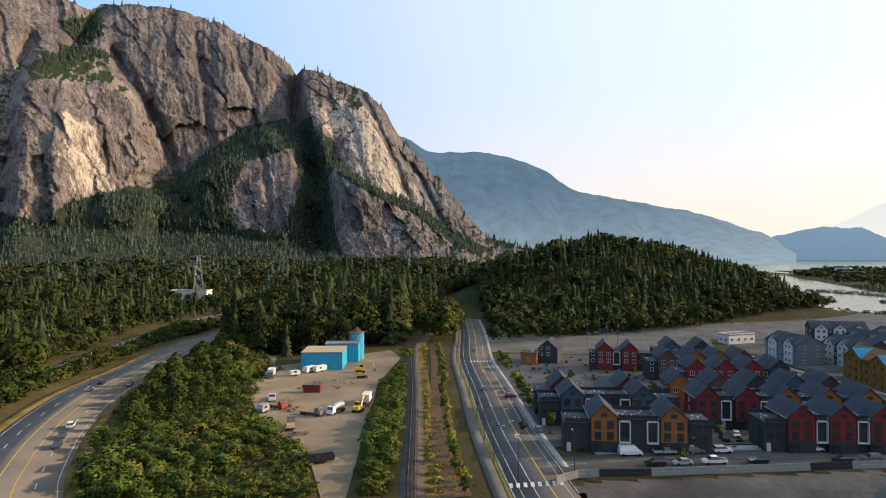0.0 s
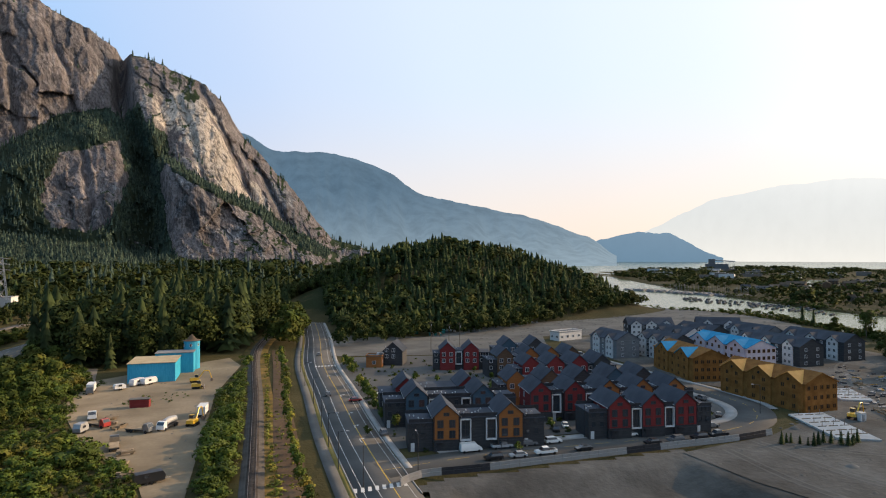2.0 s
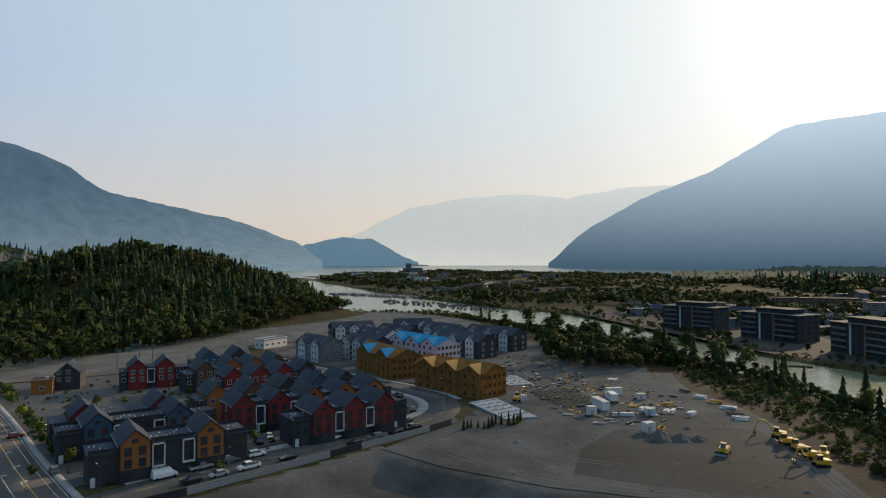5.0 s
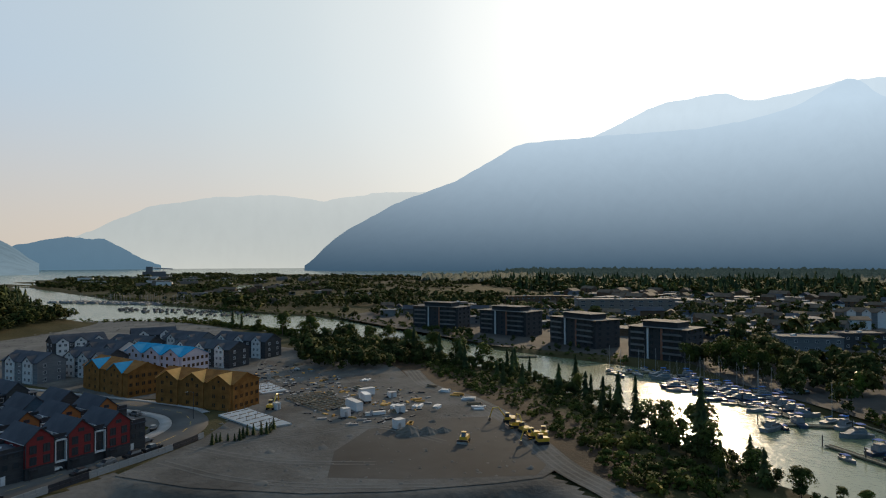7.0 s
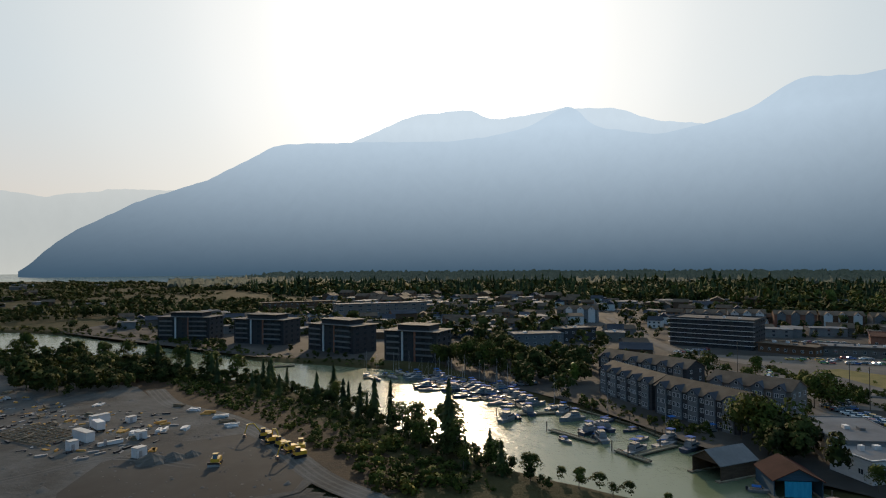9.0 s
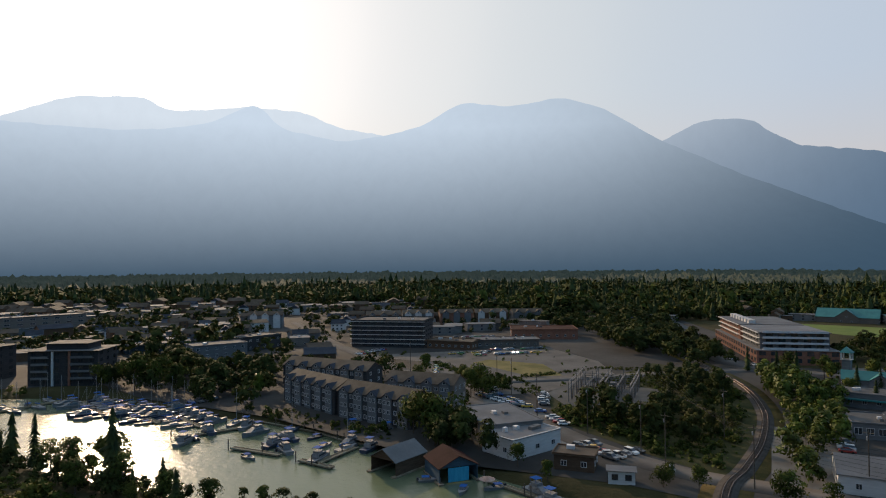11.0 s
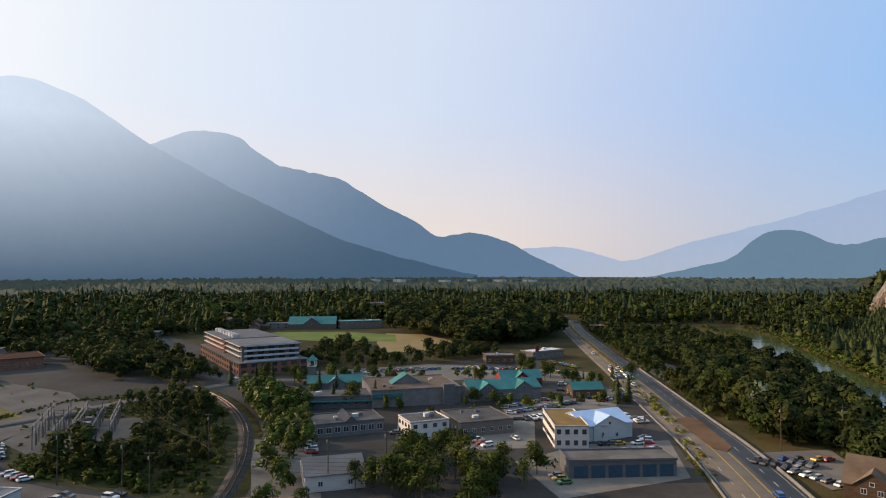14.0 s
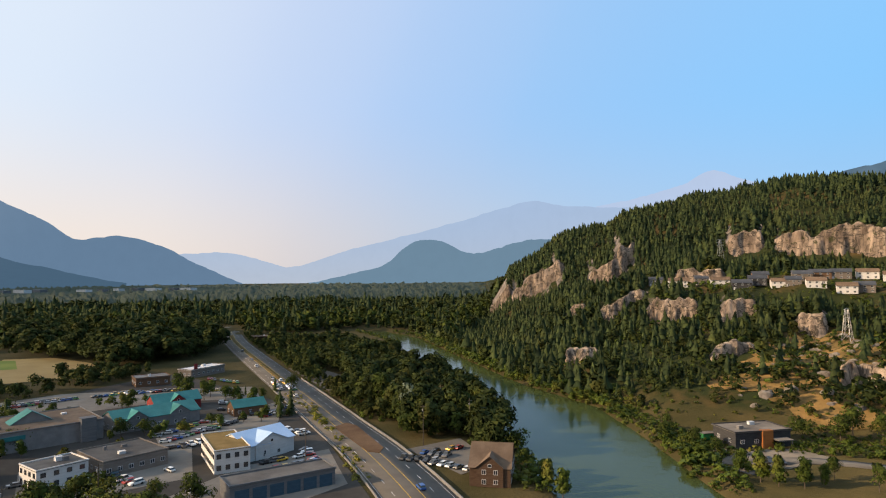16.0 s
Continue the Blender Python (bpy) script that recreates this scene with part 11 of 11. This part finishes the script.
cy_ = scatter([(198, -22), (240, 14), (268, 42), (330, 62), (400, 60), (400, 0), (345, -22), (318, -66), (262, -72), (225, -64), (200, -48)], 8.0, 441, keep=0.75,
              clear=[([(276, 3), (243, -17), (216, -40)], 15), ([(253, -36), (236, -60)], 15), ([(312, 4), (282, -32)], 15), ([(380, 54), (392, 26)], 16), ([(640, 0), (462, -28), (333, -57), (262, -70)], 8), ([(216, -56), (180, -66)], 18)])
wood("courtyard_trees", LEAF_LOW, cy_, 5, 11, M["wood_leaf"], 442, "dark garden trees round the waterfront apartments")
lv_ = scatter([(300, -70), (400, -40), (402, -120), (398, -168), (337, -172), (262, -150), (262, -76)], 10.0, 443, keep=0.35)
wood("lot_scrub_thicket", BUSH_LOW, lv_, 1.2, 3.2, M["shrub"], 444, "dry scrub dotted over the vacant lots")
sh_ = scatter([(250, -212), (212, -200), (172, -170), (150, -190), (120, -200), (100, -215), (130, -250), (160, -262), (200, -236), (240, -240), (290, -262), (300, -290), (240, -300), (180, -330), (120, -345), (108, -330), (160, -300), (230, -268)], 12.0, 445, keep=0.5,
              clear=[([(186, -226), (158, -257)], 30), ([(212, -206), (187, -227)], 17), ([(156, -262), (132, -290)], 17), ([(170, -175), (155, -196)], 17), ([(139, -191), (130, -204)], 13), ([(126, -205), (113, -222)], 22), ([(91, -211), (73, -242)], 24), ([(236, -236), (216, -256)], 13), ([(160, -302), (144, -318)], 13), (HWY, 16)])
wood("shop_trees", LEAF_LOW, sh_, 4, 9, M["leaf"], 446, "small parking-lot trees between the shops")


# outer quarters of the town, too far to tell the houses apart
rg = np.random.default_rng(301)
OV, OF, OI, ON = [], [], [], 0
for k, (x, y, _) in enumerate(scatter([(722, 330), (905, 440), (935, 110), (845, -140), (760, -330), (722, -150), (734, 60)], 25, 302, keep=0.9)):
    me, wl_, rise = _far_homes[int(rg.integers(6))]
    a = radians(-8 + 90 * int(rg.integers(4)) + rg.uniform(-4, 4))
    s = rg.uniform(0.85, 1.5)
    for v in me.vertices:
        OV.append((x + s * (v.co.x * math.cos(a) - v.co.y * math.sin(a)), y + s * (v.co.x * math.sin(a) + v.co.y * math.cos(a)), v.co.z * min(s, 1.2)))
    for p in me.polygons:
        OF.append([i + ON for i in p.vertices])
        OI.append(p.material_index + 3 * _far_homes.index((me, wl_, rise)))
    ON += len(me.vertices)
om = bpy.data.meshes.new("distant_houses")
om.from_pydata(OV, [], OF)
for me, wl_, rise in _far_homes:
    for m_ in me.materials:
        om.materials.append(m_)
om.polygons.foreach_set("material_index", np.array(OI, np.int32))
setting("distant_houses", om, "hazy distant houses and low blocks of the outer town", "houses", "stuff")
t6 = scatter([(722, 330), (905, 440), (935, 110), (845, -140), (690, -150), (722, 60)], 12.5, 303, keep=0.75)
wood("outer_town_trees", LEAF_FAR, t6, 6, 13, M["wood_leaf"], 304, "dark garden trees between distant houses", (1.0, 1.4))


# stored pipes, crates and stone heaps on the far gravel
rs_ = random.Random(411)
M["teal_tarp"] = surf("teal_tarpaulin", (0.02, 0.16, 0.15), (0.04, 0.24, 0.22), 0.8, 4, 0.7, 0.02)
for k in range(46):
    t = rs_.random()
    x, y = 34 + 145 * t + rs_.uniform(-12, 12), 398 + 140 * t + rs_.uniform(-9, 9)
    kind = rs_.choice(("crate_stack", "pipe_stack", "container", "crate_stack"))
    ang = rs_.uniform(0, 180)
    if kind == "pipe_stack":
        ob = thing("pipe_stack", "stack of pale pipes on bare gravel", "pipes", pose(x, y, 0, 0, 0, ang), "stored building goods")
        for i in range(5):
            part("pipe", tube("pipe", [(0, (i % 3) * 0.9 + (0.45 if i > 2 else 0), 0.4 + (0.75 if i > 2 else 0)), (7, (i % 3) * 0.9 + (0.45 if i > 2 else 0), 0.4 + (0.75 if i > 2 else 0))], 0.42, M["roof_grey"], 8), ob)
    elif kind == "container":
        col = rs_.choice(("white_trim", "teal_tarp", "timber", "white_trim"))
        ob = thing("storage_container", "steel storage container on bare gravel", "container", pose(x, y, 0, 0, 0, ang), "stored building goods")
        part("body", boxes("body", [(0, 0, 0.15, 6.1, 2.4, 2.6)] + [(i * 0.6 + 0.1, -0.05, 0.2, i * 0.6 + 0.35, 0, 2.5) for i in range(10)], M[col]), ob)
        part("door", boxes("door", [(6.1, 0.08, 0.2, 6.16, 1.15, 2.5), (6.1, 1.25, 0.2, 6.16, 2.32, 2.5)], M[col]), ob)
    else:
        ob = thing("crate_stack", "stack of wrapped pallets and crates on bare gravel", "pallets", pose(x, y, 0, 0, 0, ang), "stored building goods")
        for i in range(rs_.randint(2, 5)):
            h_ = rs_.uniform(0.9, 2.2)
            part("pallet", boxes("pallet", [(i * 1.7, 0, 0, i * 1.7 + 1.4, 1.3, 0.15), (i * 1.7 + 0.05, 0.05, 0.15, i * 1.7 + 1.35, 1.25, h_)], M[rs_.choice(("timber", "white_trim", "teal_tarp", "sheathing_roof"))]), ob)

# wooded corner where the building site meets the channel
wc = scatter([(250, 296), (216, 242), (209, 216), (230, 203), (256, 190), (276, 215), (288, 285)], 5.6, 311, clear=[(haul, 5.0)])
wood("site_corner_trees", LEAF_LOW, wc, 6, 13, M["wood_leaf"], 312, "dense dark trees where the building site meets the channel", (0.9, 1.2))

# wheel tracks over the bare ground
for line, w in (([(243, 298), (205, 262), (196, 245), (181, 217), (189, 204), (196, 172), (200, 147)], 0.5), ([(103, 162), (107, 140), (111, 128), (123, 110)], 0.35),
                ([(91, 156), (94, 130), (104, 108), (119, 88)], 0.35), ([(110, 156), (134, 144), (150, 134), (149, 107)], 0.4)):
    for o in (-1.1, 1.1):
        setting("wheel_rut", ribbon("wheel_rut", spline(line), o - w, o + w, 0.07 if o < 0 else 0.074, M["gravel"]), "pale wheel rut across the building site", "wheel rut")

# offcuts, sheets and bundles strewn round the foundations
rg = np.random.default_rng(313)
YARD = [(176, 232), (146, 166), (146, 142), (166, 124), (200, 150), (202, 198), (216, 258), (212, 268)]
for nm, mt, n_, lab in (("timber_offcuts", M["sheathing_roof"], 60, "loose timber offcuts and bundles on the site"), ("pale_sheets", M["hull"], 110, "pale sheets and wrapped bundles on the site"), ("dark_scrap", M["black_trim"], 150, "dark scrap and pipes on the site")):
    CV, CF = [], []
    X_, Y_ = rg.uniform(144, 220, n_ * 2), rg.uniform(122, 270, n_ * 2)
    ok_ = inside(X_, Y_, YARD)
    for x, y in zip(X_[ok_][:n_], Y_[ok_][:n_]):
        L, W, H, a = rg.uniform(0.6, 3.2), rg.uniform(0.2, 1.1), rg.uniform(0.1, 0.6), rg.uniform(0, 3.14)
        o = len(CV)
        for z in (0.0, H):
            for u, v in ((-L, -W), (L, -W), (L, W), (-L, W)):
                CV.append((x + (u * math.cos(a) - v * math.sin(a)) / 2, y + (u * math.sin(a) + v * math.cos(a)) / 2, z + 0.03))
        CF += [(o + 4, o + 5, o + 6, o + 7), (o, o + 1, o + 5, o + 4), (o + 1, o + 2, o + 6, o + 5), (o + 2, o + 3, o + 7, o + 6), (o + 3, o, o + 4, o + 7)]
    setting(nm, solid(nm, CV, CF, mt), lab, "building debris", "stuff")


# trees and shrubs crowding the river side of the highway barrier
hw_ = [(64, -281), (94, -337), (150, -440), (238, -605), (283, -700)]
strip = [(x - 0.87 * 13.5, y - 0.5 * 13.5) for x, y in hw_] + [(x - 0.87 * 27, y - 0.5 * 27) for x, y in reversed(hw_)]
wood("roadside_riverbank_trees", LEAF_LOW, scatter(strip, 5.5, 321, clear=[(HWY, 13.0)]), 4, 9.5, M["wood_leaf"], 322, "broadleaf trees crowding the highway barrier", (0.9, 1.2))
wood("roadside_thicket", BUSH, scatter(strip, 3.6, 323, clear=[(HWY, 12.5)]), 1.0, 2.6, M["shrub"], 324, "green shrubs along the highway barrier")
